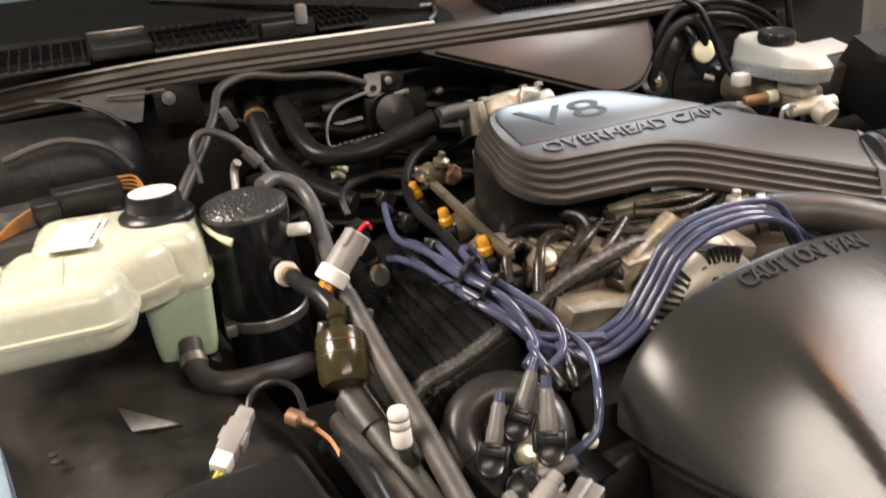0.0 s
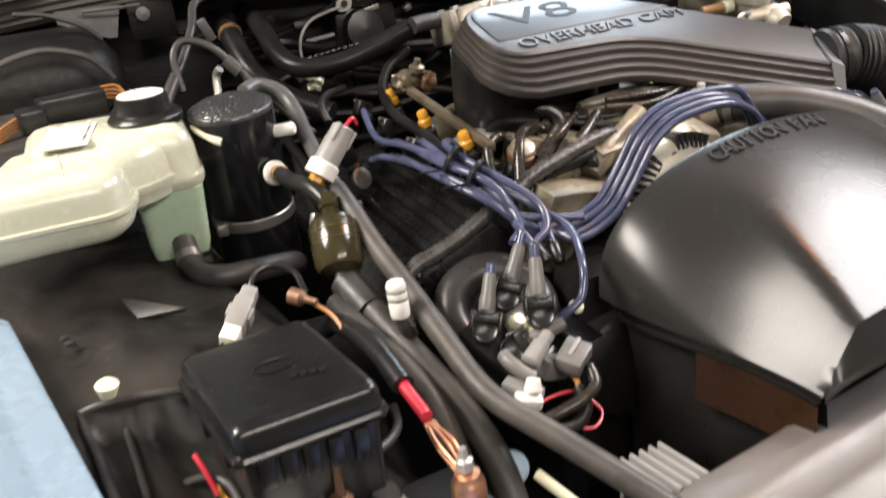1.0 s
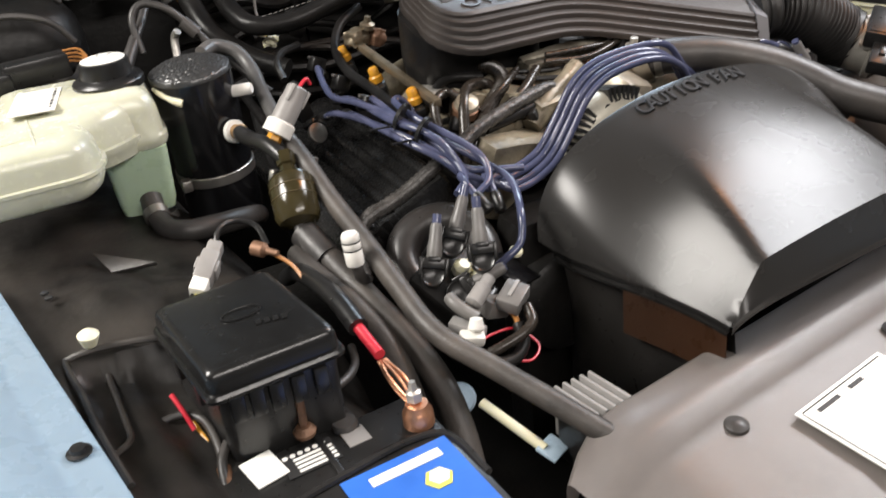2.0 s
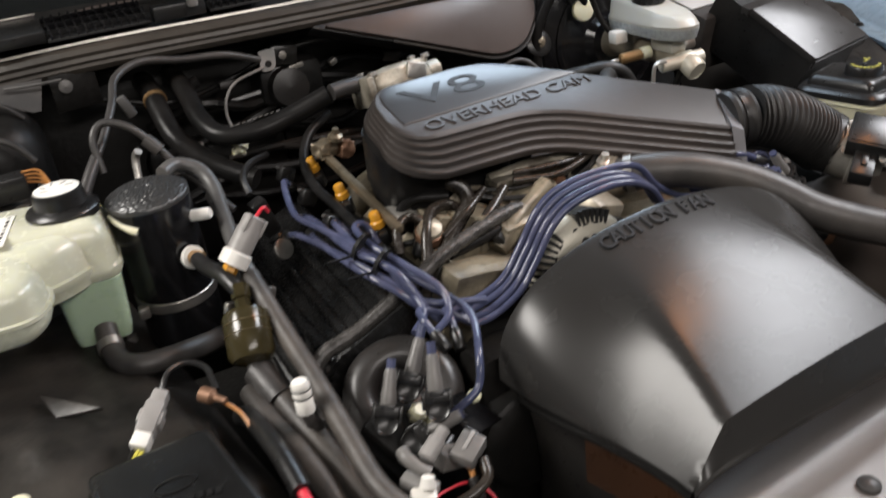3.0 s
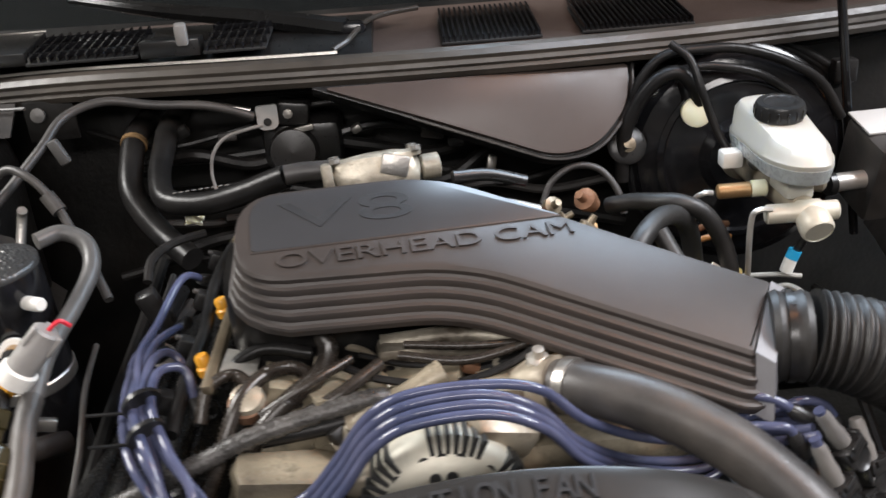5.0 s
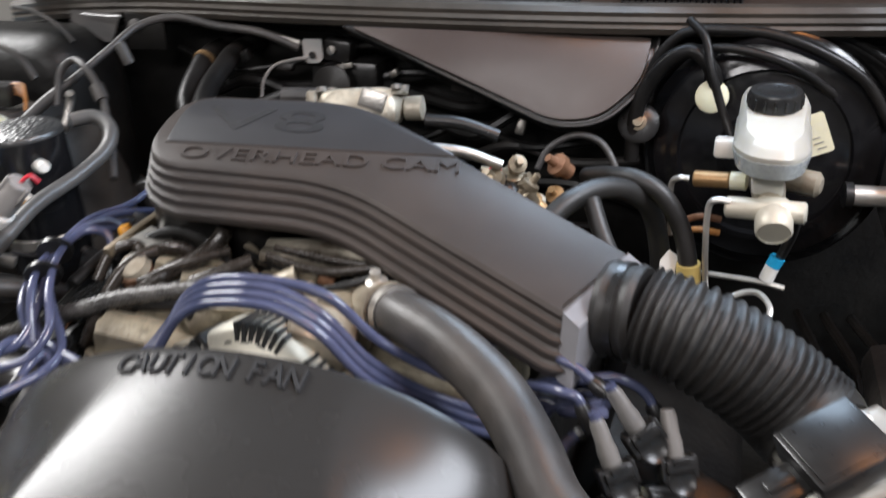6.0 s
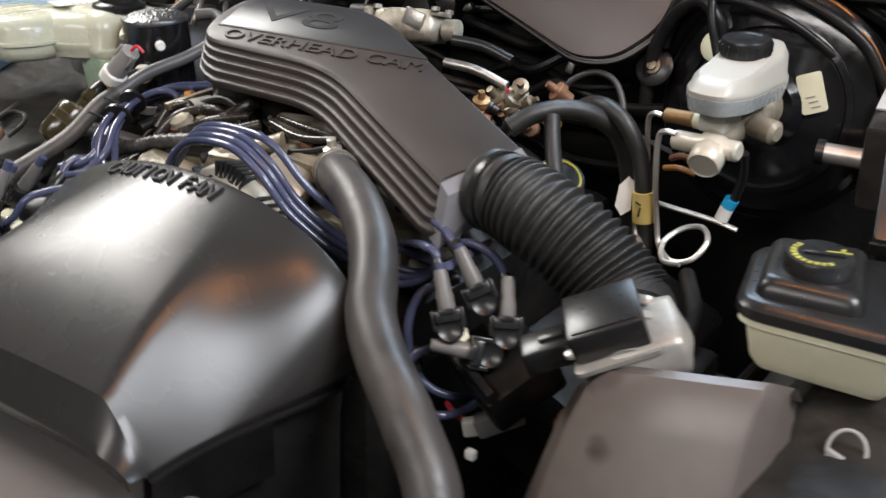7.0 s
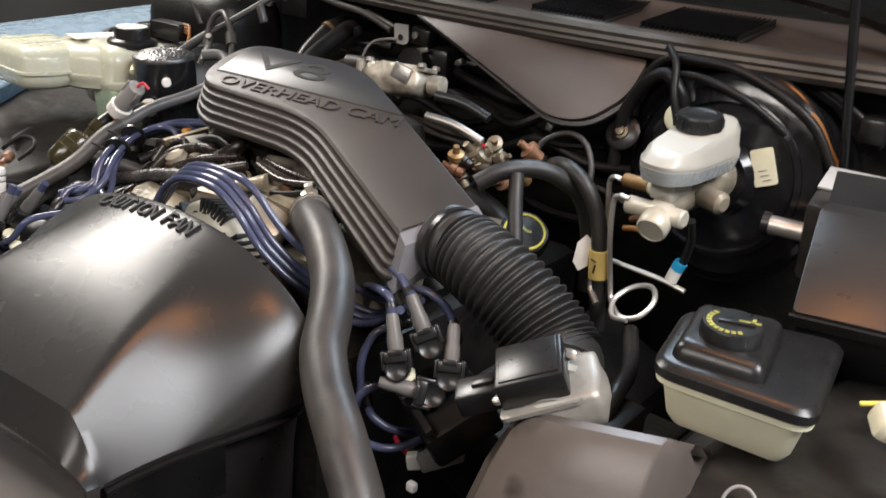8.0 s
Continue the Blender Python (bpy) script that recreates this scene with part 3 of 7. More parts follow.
part("rim", b_tube(B(), [[0.135, 1.27, 0.964], [0.165, 1.27, 0.959], [0.194, 1.27, 0.947], [0.211, 1.27, 0.936], [0.227, 1.27, 0.919]], 0.003, 8, 6), M_GREYRUB, bh)

# ---- engine cover ----
CN = Vector((0.106, -0.357, 0.928)).normalized()
CC = Vector((0.826, 0.937, 0.873))


def on_cover(x, y, h=0.0):
    z = CC.z - (CN.x * (x - CC.x) + CN.y * (y - CC.y)) / CN.z
    return Vector((x, y, z)) + CN * h


cover = thing("engine_cover", (0.76, 0.95, 0.80), "dark grey ribbed plastic engine intake cover with raised lettering", "engine cover")
plan = [(0.586, 0.901), (0.778, 0.926), (0.996, 0.838), (1.034, 0.910), (0.885, 0.975), (0.757, 1.033), (0.583, 0.998)]
push = [1, 1, 1, 0.25, 0.25, 0.35, 0.8]
dense, wts = [], []
rads = [0.045, 0.05, 0.003, 0.004, 0.05, 0.05, 0.04]
K = 6
for i, (p, w) in enumerate(zip(plan, push)):
    seg = rounded(plan, rads, K)[i * (K + 1):(i + 1) * (K + 1)]
    dense += seg
    ramp = {0: (0.12, 1.0), 6: (0.5, 0.12)}.get(i, (w, w))
    wts += [ramp[0] + (ramp[1] - ramp[0]) * q / K for q in range(K + 1)]
nd = len(dense)
cen = Vector((sum(p[0] for p in dense) / nd, sum(p[1] for p in dense) / nd))


def ring_at(off, h):
    out = []
    for i, p in enumerate(dense):
        a, b = Vector(dense[i - 1]), Vector(dense[(i + 1) % nd])
        t = (b - a).normalized()
        nrm = Vector((t.y, -t.x))
        w = wts[i]
        # the open end by the bellows stays flat
        if abs(nrm.dot(Vector((0.857, -0.515)))) > 0.9 and p[0] > 0.98:
            nrm = Vector((0.35, -0.93)) if i < nd * 0.45 else Vector((0.3, 0.95))
        q = Vector(p) + nrm * off * w
        out.append(on_cover(q.x, q.y, -h))
    return out


prof = [(-0.006, 0.0), (-0.002, 0.0006)]
for k in range(4):
    o0, h0 = 0.0008 + 0.0068 * k, 0.002 + 0.0078 * k
    prof += [(o0 + 0.0005, h0 + 0.0008), (o0 + 0.0012, h0 + 0.0045), (o0 + 0.0032, h0 + 0.0062), (o0 + 0.0062, h0 + 0.0068)]
prof += [(0.0285, 0.034), (0.0285, 0.040), (0.024, 0.042)]
bm = b_rings(B(), [ring_at(a, b) for a, b in prof])
part("shell", bm, M_COVER, cover, angle=24)
# deep plenum box under the wide end and the duct under the snout
box_plan = [(0.572, 0.908), (0.70, 0.922), (0.765, 0.945), (0.75, 1.02), (0.572, 0.992)]
bm = B()
bp = rounded(box_plan, 0.03, 5)
b_rings(bm, [[on_cover(x, y, -0.04) for x, y in bp], [on_cover(x, y, -0.04) + Vector((0, 0.004, -0.055)) for x, y in bp],
             [on_cover(cen.x + (x - cen.x) * 0.96, y, -0.04) + Vector((0, 0.012, -0.090)) for x, y in bp]])
part("plenum_box", bm, M_RUBBER, cover, "smooth black box below the cover")
duct = [(0.76, 0.940), (0.985, 0.849), (1.023, 0.908), (0.885, 0.967), (0.77, 1.01)]
part("duct", b_rings(B(), [[on_cover(x, y, -0.04) for x, y in duct], [on_cover(x, y, -0.062) for x, y in duct]]), M_BLACK, cover)
# bright moulded end frame
e0, e1 = Vector((0.996, 0.838)), Vector((1.034, 0.910))
part("end_frame", b_rings(B(), [[on_cover(*e0, 0.001), on_cover(*e1, 0.001), on_cover(*(e1 + Vector((0.012, -0.006))), -0.002), on_cover(*(e0 + Vector((0.014, -0.008))), -0.002)],
                                [on_cover(*(e0 + Vector((0.003, -0.028))), -0.041), on_cover(*e1, -0.045), on_cover(*(e1 + Vector((0.012, -0.006))), -0.045), on_cover(*(e0 + Vector((0.016, -0.034))), -0.043)]]), M_ENDG, cover, "pale grey moulded end frame")


def cover_text(body, start, end, height):
    """Raised letters lying on the cover, stretched to reach from start to end."""
    a, b = on_cover(*start, 0.0008), on_cover(*end, 0.0008)
    u = (b - a).normalized()
    v = CN.cross(u)
    bm = text_bm(B(), body, 1.0, 0.04, Matrix.Identity(4))
    xs, ys = [p.co.x for p in bm.verts], [p.co.y for p in bm.verts]
    wide, tall = (b - a).length / (max(xs) - min(xs)), height / (max(ys) - min(ys))
    m = Matrix((u * wide, v * tall, CN * 0.027)).transposed().to_4x4()
    m.translation = a - u * wide * min(xs) - v * tall * min(ys)
    bm.transform(m)
    return bm


vp = rounded([(0.600, 0.9315), (0.868, 0.9835), (0.757, 1.029), (0.592, 0.995)], [0.006, 0.004, 0.04, 0.03], 5)
part("badge_plate", b_rings(B(), [[on_cover(x, y, -0.001) for x, y in vp], [on_cover(x, y, 0.0008) for x, y in vp], [on_cover(0.70 + (x - 0.70) * 0.985, 0.98 + (y - 0.98) * 0.97, 0.0012) for x, y in vp]]), M_BADGE, cover, "smooth glossy plate behind the large letters")
part("lettering", cover_text("V8", (0.624, 0.956), (0.738, 0.978), 0.034), M_LETTER, cover, "large raised V8 lettering")
part("lettering", cover_text("OVERHEAD CAM", (0.623, 0.914), (0.877, 0.962), 0.0165), M_COVER, cover, "raised lettering along the edge")
part("ridge", b_tube(B(), [on_cover(0.600, 0.9305, 0.0), on_cover(0.868, 0.983, 0.0)], 0.0011, 6, 1), M_COVER, cover)

# ---- bellows and air meter ----
bel = thing("intake_bellows", (1.1, 0.88, 0.76), "black corrugated rubber intake bellows", "intake hose")
bp = [(1.022, 0.877, 0.806), (1.052, 0.870, 0.807), (1.088, 0.863, 0.799), (1.127, 0.863, 0.779), (1.158, 0.861, 0.758), (1.177, 0.856, 0.743)]
part("collar", b_tube(B(), bp[:2], 0.0365, 36, 6, rf=lambda s, k: 1.0 + (0.06 if k in (1, 5) else 0)), M_BELLOWS, bel)
NR = 19


def corr(s, k):
    return (0.96 + 0.10 * s) * (1.0 + 0.075) * (1.0 + 0.07 * (abs(math.cos(math.pi * NR * s)) ** 1.6 * 2 - 1))


part("corrugations", b_tube(B(), bp[1:], 0.0362, 36, 44, rf=corr), M_BELLOWS, bel, angle=80)
part("clamp", b_tube(B(), [(1.034, 0.8745, 0.8065), (1.040, 0.873, 0.8068)], 0.0385, 36, 2), M_BLACK, bel, "black hose clamp")
part("cuff", b_tube(B(), [(1.175, 0.857, 0.745), (1.186, 0.840, 0.738)], 0.0405, 36, 4, rf=lambda s, k: 1.03 if k in (1, 2) else 1), M_BELLOWS, bel)

maf = thing("air_flow_meter", (1.21, 0.82, 0.74), "cast aluminium air flow meter with a black electronics box", "air flow meter")
ax = Vector((0.50, -0.82, -0.26)).normalized()
part("housing", b_lathe(B(), [(0.036, -0.01), (0.038, 0.0), (0.038, 0.03), (0.043, 0.032), (0.043, 0.04), (0.038, 0.042), (0.037, 0.07)], axis((1.184, 0.846, 0.737), ax), 32), M_MAF, maf, "dull cast aluminium body")
ba, bb = Vector((0.786, 0.476, 0.394)).normalized(), Vector((-0.57, 0.80, 0.17)).normalized()
bx = Matrix((ba, bb, ba.cross(bb))).transposed().to_4x4()
bx.translation = (1.190, 0.790, 0.762)
flg = part("flange", b_cast(B(), (0.020, -0.002, -0.030), (0.076, 0.068, 0.042), (0, 0, 0), 0.02, 3, 0.5), M_MAF, maf, angle=80)
base_plate = part("base_plate", b_prism(B(), rounded([(-0.032, -0.036), (0.036, -0.034), (0.046, -0.012), (0.046, 0.020), (0.034, 0.034), (-0.026, 0.030)], 0.006), -0.0165, -0.0125), M_MAF, maf)
base_plate.matrix_basis = bx
flg.matrix_basis = bx
part("electronics_box", b_box(B(), (0, 0, 0.001), (0.058, 0.054, 0.026), 0.0025, m=bx), M_BLACK, maf)
part("box_lid", b_box(B(), (0, 0, 0.0145), (0.050, 0.046, 0.002), 0.0008, m=bx), M_BLACK, maf)
part("connector", b_box(B(), (-0.048, 0.000, -0.010), (0.042, 0.028, 0.022), 0.003, m=bx), M_BLACK, maf)
part("connector_clip", b_box(B(), (-0.043, 0.000, 0.002), (0.02, 0.008, 0.004), 0.001, m=bx), M_BLACK, maf)
for sx_, sy_ in ((0.033, 0.020), (-0.031, -0.016)):
    part("screw", b_lathe(B(), [(0, 0), (0.005, 0), (0.005, 0.003), (0.003, 0.004), (0, 0.004)], bx @ Matrix.Translation((sx_, sy_ - 0.004, -0.006)), 10), M_ALUB, maf)

# ---- air filter housing ----
abox = thing("air_filter_housing", (1.25, 0.7, 0.5), "brown-grey plastic air filter housing with a sharp crease", "air filter box")
dn = Vector((0.02, -0.50, -0.86)).normalized()
fn = Vector((0, -0.86, 0.50)).normalized()
sect = [(-0.092, -0.16), (-0.088, -0.08), (-0.080, -0.038), (-0.062, -0.015), (-0.03, -0.003), (0.02, 0.0), (0.066, 0.0), (0.0695, -0.0012), (0.0725, -0.006), (0.079, -0.040), (0.085, -0.09), (0.090, -0.16)]
rings = []
for v, inset, wid in ((0.02, 0.06, 0.60), (0.012, 0.03, 0.62), (0.012, 0.012, 0.66), (0.018, 0.004, 0.78), (0.032, 0.0, 0.90), (0.06, 0.0, 1.0), (0.14, -0.002, 1.1), (0.24, -0.004, 1.16)):
    rings.append([Vector((1.250, 0.766, 0.768)) + dn * v + Vector((1, 0.12, 0.18)).normalized() * (a if a > 0.05 and a < 0.08 else a * wid) + fn * (b - inset) for a, b in sect])
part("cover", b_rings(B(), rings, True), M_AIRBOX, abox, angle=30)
part("base", b_box(B(), (1.26, 0.70, 0.50), (0.20, 0.24, 0.16), 0.02), M_BLACK, abox)

# ---- fan shroud ----
shroud = thing("fan_shroud", (0.79, 0.6, 0.55), "glossy black plastic radiator fan shroud with warning lettering", "fan shroud")


def shroud_pt(v, th):
    """v: 0 at the rear ring, 1 at the front crest; th: 0 at the passenger side, 1 at the driver side."""
    e = v * v * (3 - 2 * v)
    cx_ = 0.788 + 0.012 * v
    a = 0.212 - 0.042 * e
    top = 0.812 - 0.062 * v - 0.026 * v * v
    low = 0.684 - 0.012 * v
    ang = math.pi * (1 - th)
    c, s = math.cos(ang), math.sin(ang)
    r = abs(c)
    # a round arch at the rear turns into a tent with two ridges towards the front corners
    knee = 0.36 + 0.38 * v
    flank = (1 - r) / (1 - knee)
    k = 0.10
    h = max(k - abs(flank - 1.0), 0) / k
    tent = min(flank, 1.0) - h * h * k * 0.25
    tent = 0.86 * tent + 0.14 * (1 - r * r)
    tent += 0.03 * math.sin(math.pi * min(1.0, tent)) * (1 - 0.3 * v)
    w = min(1, v / 0.75)
    w = w * w * (3 - 2 * w)
    x = cx_ + a * c
    z = low + (top - low) * ((1 - w) * s ** 0.75 + w * tent)
    g = ((z - low) / (top - low)) if top > low else 1.0
    y = 0.722 - 0.209 * v - 0.006 * v * v * v * (1 - g) + 0.13 * (x - 0.78) * (0.3 + 0.5 * v)
    return Vector((x, y, z))


NV, NT = 26, 72
rings = [[shroud_pt(j / NV, i / NT) for i in range(NT + 1)] for j in range(NV + 1)]
rear = [[Vector((0.788 + (p.x - 0.788) * k, p.y + dy, 0.70 + (p.z - 0.70) * k)) for p in rings[0]] for k, dy in ((0.955, 0.000), (0.975, 0.005), (0.99, 0.004), (1.0, 0.002))]
ridge = rings[-1]
base = [Vector((0.80 + (p.x - 0.80) * 1.01, 0.487 + 0.070 * (p.x - 0.635), 0.688 - 0.012 * abs((p.x - 0.80) / 0.17) ** 8)) for p in ridge]
front = [[p.lerp(q, k) + Vector((0, 0, -d)) for p, q in zip(ridge, base)] for k, d in ((0.06, 0.0), (0.14, 0.0), (0.3, 0.0), (0.5, 0.0), (0.75, 0.0), (0.96, 0.0), (1.0, 0.002), (1.0, 0.008))]
part("dome", b_rings(B(), rear + rings + front, False, False, False), M_SHROUD, shroud, angle=26)
# base flange, and the black lower wall with its rear edge tucked in, on both sides
for th in (0, 1):
    s = -1 if th == 0 else 1
    edge = [shroud_pt(j / 16, th) for j in range(17)]
    tuck = [0.020 * (1 - j / 16) ** 6 for j in range(17)]
    drop = [0.016 * (1 - j / 16) ** 4 + 0.004 for j in range(17)]
    rows = [[p + Vector((0, 0, 0.001)) for p in edge],
            [p + Vector((s * 0.001 - s * 0.4 * t, 0, -0.5 * d)) for p, t, d in zip(edge, tuck, drop)],
            [p + Vector((-s * t, 0, -d)) for p, t, d in zip(edge, tuck, drop)],
            [p + Vector((s * 0.004 - s * t, 0, -d - 0.001)) for p, t, d in zip(edge, tuck, drop)],
            [p + Vector((s * 0.004 - s * t, 0, -d - 0.004)) for p, t, d in zip(edge, tuck, drop)]]
    bm = b_rings(B(), rows, False, False, False)
    bmesh.ops.solidify(bm, geom=bm.faces[:], thickness=0.002)
    part("base_flange", bm, M_SHROUD, shroud)
    rows = [[p + Vector((-s * (t + 0.006), 0, -d - 0.003)) for p, t, d in zip(edge, tuck, drop)],
            [p + Vector((-s * (t + 0.012), 0, -d - 0.05)) for p, t, d in zip(edge, tuck, drop)],
            [p + Vector((-s * (t + 0.02), 0, -0.33)) for p, t, d in zip(edge, tuck, drop)]]
    bm = b_rings(B(), rows, False, False, False)
    bmesh.ops.solidify(bm, geom=bm.faces[:], thickness=0.003)
    part("lower_wall", bm, M_RING, shroud)
    strip = [[p + Vector((s * 0.003 - s * t, 0, -d - z)) for p, t, d in list(zip(edge, tuck, drop))[8:]] for z in (0.004, 0.03, 0.055)]
    bm = b_rings(B(), strip, False, False, False)
    bmesh.ops.solidify(bm, geom=bm.faces[:], thickness=0.002)
    part("side_strip", bm, M_LOWER if th == 0 else M_BLACK, shroud, "glossy black-brown side strip, warm reflection in its colour" if th == 0 else "")
# lettering bent round the arch
msg = "CAUTION FAN"
bm = B()
for i, ch in enumerate(msg):
    if ch == " ":
        continue
    th = 0.470 + (i - 5.0) * 0.0200
    v = 0.11
    p, pa, pv = shroud_pt(v, th), shroud_pt(v, th + 0.01), shroud_pt(v - 0.03, th)
    u = (pa - p).normalized()
    w = (pv - p).normalized()
    nn = u.cross(w).normalized()
    w = nn.cross(u)
    m = Matrix((u * 0.8, w, nn)).transposed().to_4x4()
    m.translation = p + nn * 0.0006 - u * (0.0015 if ch == "I" else 0.006)
    text_bm(bm, ch, 0.026, 0.0016, m)
part("lettering", bm, M_LETTER, shroud, "raised black warning lettering")

# radiator behind the shroud and its support panel
rad = thing("radiator", (0.79, 0.48, 0.4), "radiator with a copper-brown core and ribbed black end tanks", "radiator")
part("core", b_box(B(), (0.80, 0.485, 0.49), (0.56, 0.03, 0.26), 0.003), M_RUST, rad, "copper-brown finned core")
for x in (0.49, 1.09):
    part("end_tank", b_box(B(), (x + (0.03 if x < 0.8 else 0), 0.505, 0.49), (0.05, 0.06, 0.26), 0.012), M_BLACK, rad)
    for k in range(9):
        part("tank_rib", b_box(B(), (x + (0.03 if x < 0.8 else 0), 0.505, 0.37 + 0.03 * k), (0.056, 0.066, 0.006), 0.002), M_BLACK, rad)


def sup_y(x):
    return 0.496 + 0.13 * (x - 0.485)


sup = thing("radiator_support_cover", (0.8, 0.4, 0.6), "brown-grey plastic cover over the radiator support", "radiator cover")
prof = [(0.002, 0.590), (0.006, 0.622), (0.004, 0.632), (-0.002, 0.636), (-0.03, 0.641), (-0.05, 0.638), (-0.062, 0.627), (-0.075, 0.621), (-0.17, 0.611), (-0.22, 0.598), (-0.30, 0.54), (-0.32, 0.43)]
rows = []
for i in range(41):
    x = 0.44 + 0.80 * i / 40
    drop = 0.03 * max(0, (0.52 - x) / 0.08) ** 2
    rows.append([(x, sup_y(x) + a - (0.02 * max(0, (0.50 - x) / 0.06) ** 2), b - drop) for a, b in prof])
bm = b_rings(B(), rows, False, False, False)
bmesh.ops.solidify(bm, geom=bm.faces[:], thickness=0.004)
part("panel", bm, M_SUPPORT, sup, angle=50)
for x, dy in ((0.585, -0.075), (0.80, -0.085), (0.83, -0.1), (1.0, -0.08)):
    part("push_pin", b_lathe(B(), [(0, 0), (0.011, 0), (0.0105, 0.003), (0.006, 0.006), (0, 0.0065)], axis((x, sup_y(x) + dy, 0.6215), (0, -0.1, 1)), 16), M_GREYRUB, sup)
lab = thing("paper_notice", (0.68, 0.40, 0.64), "white paper notice with a thin printed border on the radiator cover", "label")
lm = Matrix.Translation((0.70, 0.380, 0.6215)) @ Euler((radians(5), radians(0), radians(9))).to_matrix().to_4x4()
part("sheet", b_box(B(), (0, 0, 0), (0.125, 0.09, 0.0012), 0, m=lm), M_PAPER, lab)
for c, s in (((0, 0.041, 0.001), (0.115, 0.0012, 0.0004)), ((-0.0585, 0, 0.001), (0.0012, 0.08, 0.0004)), ((-0.03, 0.034, 0.001), (0.03, 0.004, 0.0004)), ((0.01, 0.034, 0.001), (0.02, 0.004, 0.0004))):
    part("printed_bar", b_box(B(), c, s, 0, m=lm), M_INK, lab)

# ---- coolant tank ----
tank = thing("coolant_tank", (0.2, 1.03, 0.7), "cream translucent coolant tank half full of green coolant", "coolant tank")


def lump(bm, plan, zs, radius=0.02):
    """A soft moulded box: rounded plan at several heights, each with its inset."""
    rings = []
    cxx, cyy = sum(p[0] for p in plan) / len(plan), sum(p[1] for p in plan) / len(plan)
    for z, ins in zs:
        ring = []
        for x, y in rounded(plan, radius, 5):
            d = Vector((x - cxx, y - cyy))
            k = max(0.05, 1 - ins / max(d.length, 1e-3))
            zz = z(x, y) if callable(z) else z
            ring.append((cxx + d.x * k, cyy + d.y * k, zz))
        rings.append(ring)
    return b_rings(bm, rings)


upper = [(0.10, 1.005), (0.272, 0.985), (0.283, 1.10), (0.11, 1.13)]
bm = lump(B(), upper, [(0.792, 0.006), (0.794, 0.0), (0.80, -0.003), (0.806, -0.003), (0.809, 0.0), (0.835, 0.002), (0.850, 0.008), (0.857, 0.018), (0.860, 0.03)], 0.022)
part("upper_shell", bm, M_TANK, tank)
bm = lump(B(), [(0.20, 0.992), (0.270, 0.987), (0.279, 1.09), (0.205, 1.10)], [(0.712, 0.018), (0.717, 0.010), (0.73, 0.006), (0.793, 0.0), (0.796, 0.004)], 0.012)
part("lower_shell", bm, M_COOLANT, tank, "green coolant showing through the plastic")
lobe = [(0.035, 0.900), (0.180, 0.893), (0.200, 0.935), (0.185, 1.01), (0.04, 1.02)]
bm = lump(B(), lobe, [(0.787, 0.026), (0.789, 0.012), (0.795, 0.004), (0.804, 0.0), (0.8125, -0.001), (0.8135, -0.0045), (0.8175, -0.0045), (0.8185, -0.0005), (0.836, 0.002), (0.844, 0.006), (0.849, 0.012), (0.852, 0.020), (0.853, 0.034)], 0.026)
part("front_lobe", bm, M_TANK, tank)
bm = lump(B(), [(0.07, 0.965), (0.175, 0.955), (0.215, 0.968), (0.252, 0.996), (0.235, 1.04), (0.08, 1.05)], [(0.788, 0.012), (0.793, 0.003), (0.803, 0.0), (0.8085, -0.004), (0.8130, -0.004), (0.8145, 0.0), (0.836, 0.003), (0.846, 0.010), (0.852, 0.020), (0.854, 0.032)], 0.02)
part("saddle", bm, M_TANK, tank)
for x in (0.085, 0.14):
    part("mould_seam", b_tube(B(), [(x, 0.9005, 0.826), (x, 0.905, 0.843), (x, 0.918, 0.8515), (x, 0.95, 0.853), (x, 1.0, 0.853)], 0.0022, 6, 4), M_TANK, tank)
part("mould_seam", b_tube(B(), [(0.045, 0.935, 0.8515), (0.10, 0.935, 0.853), (0.165, 0.935, 0.8525)], 0.002, 6, 4), M_TANK, tank)
part("neck", b_lathe(B(), [(0.038, -0.006), (0.039, 0.002), (0.037, 0.005), (0.0285, 0.008), (0.0275, 0.02)], axis((0.235, 1.05, 0.861), (0, 0, 1)), 32), M_BLACK, tank, "black collar under the cap")
cap = part("cap", b_lathe(B(), [(0.026, 0), (0.0275, 0.002), (0.0275, 0.017), (0.0265, 0.021), (0.0245, 0.022), (0, 0.022)], axis((0.235, 1.05, 0.864), (0, 0, 1)), 40), M_BLACK, tank, "black screw cap")
part("cap_disc", b_lathe(B(), [(0.0242, 0.0), (0.0242, 0.0012), (0.022, 0.002), (0, 0.0022)], axis((0.235, 1.05, 0.8855), (0, 0, 1)), 32), M_PAPER, cap, "worn white disc with a faint printed symbol")
for k in range(5):
    a = 0.9 * k
    part("printed_bar", b_box(B(), (0.235 + 0.014 * math.cos(a), 1.05 + 0.014 * math.sin(a), 0.8879), (0.009, 0.0018, 0.0003), 0, (0, 0, 40 * k)), M_BOOT, cap)
lm = Matrix.Translation((0.155, 1.037, 0.8605)) @ Euler((0.0, 0.0, radians(-12))).to_matrix().to_4x4()
lb = part("label", b_box(B(), (0, 0, 0.0), (0.048, 0.085, 0.0012), 0, m=lm), M_PAPER, tank, "white paper label with small print")
for k in range(7):
    part("printed_bar", b_box(B(), (0.0185, 0.036 - 0.011 * k, 0.0009), (0.003, 0.007 if k % 3 else 0.003, 0.0003), 0, m=lm), M_INK, lb)
part("outlet_hose", b_tube(B(), [(0.238, 0.995, 0.735), (0.237, 0.972, 0.722), (0.243, 0.945, 0.714), (0.262, 0.930, 0.712), (0.290, 0.933, 0.708), (0.322, 0.952, 0.698), (0.346, 0.980, 0.684), (0.36, 1.02, 0.665)], 0.0125, 14, 6), M_GREYRUB, tank, "dusty elbow hose")
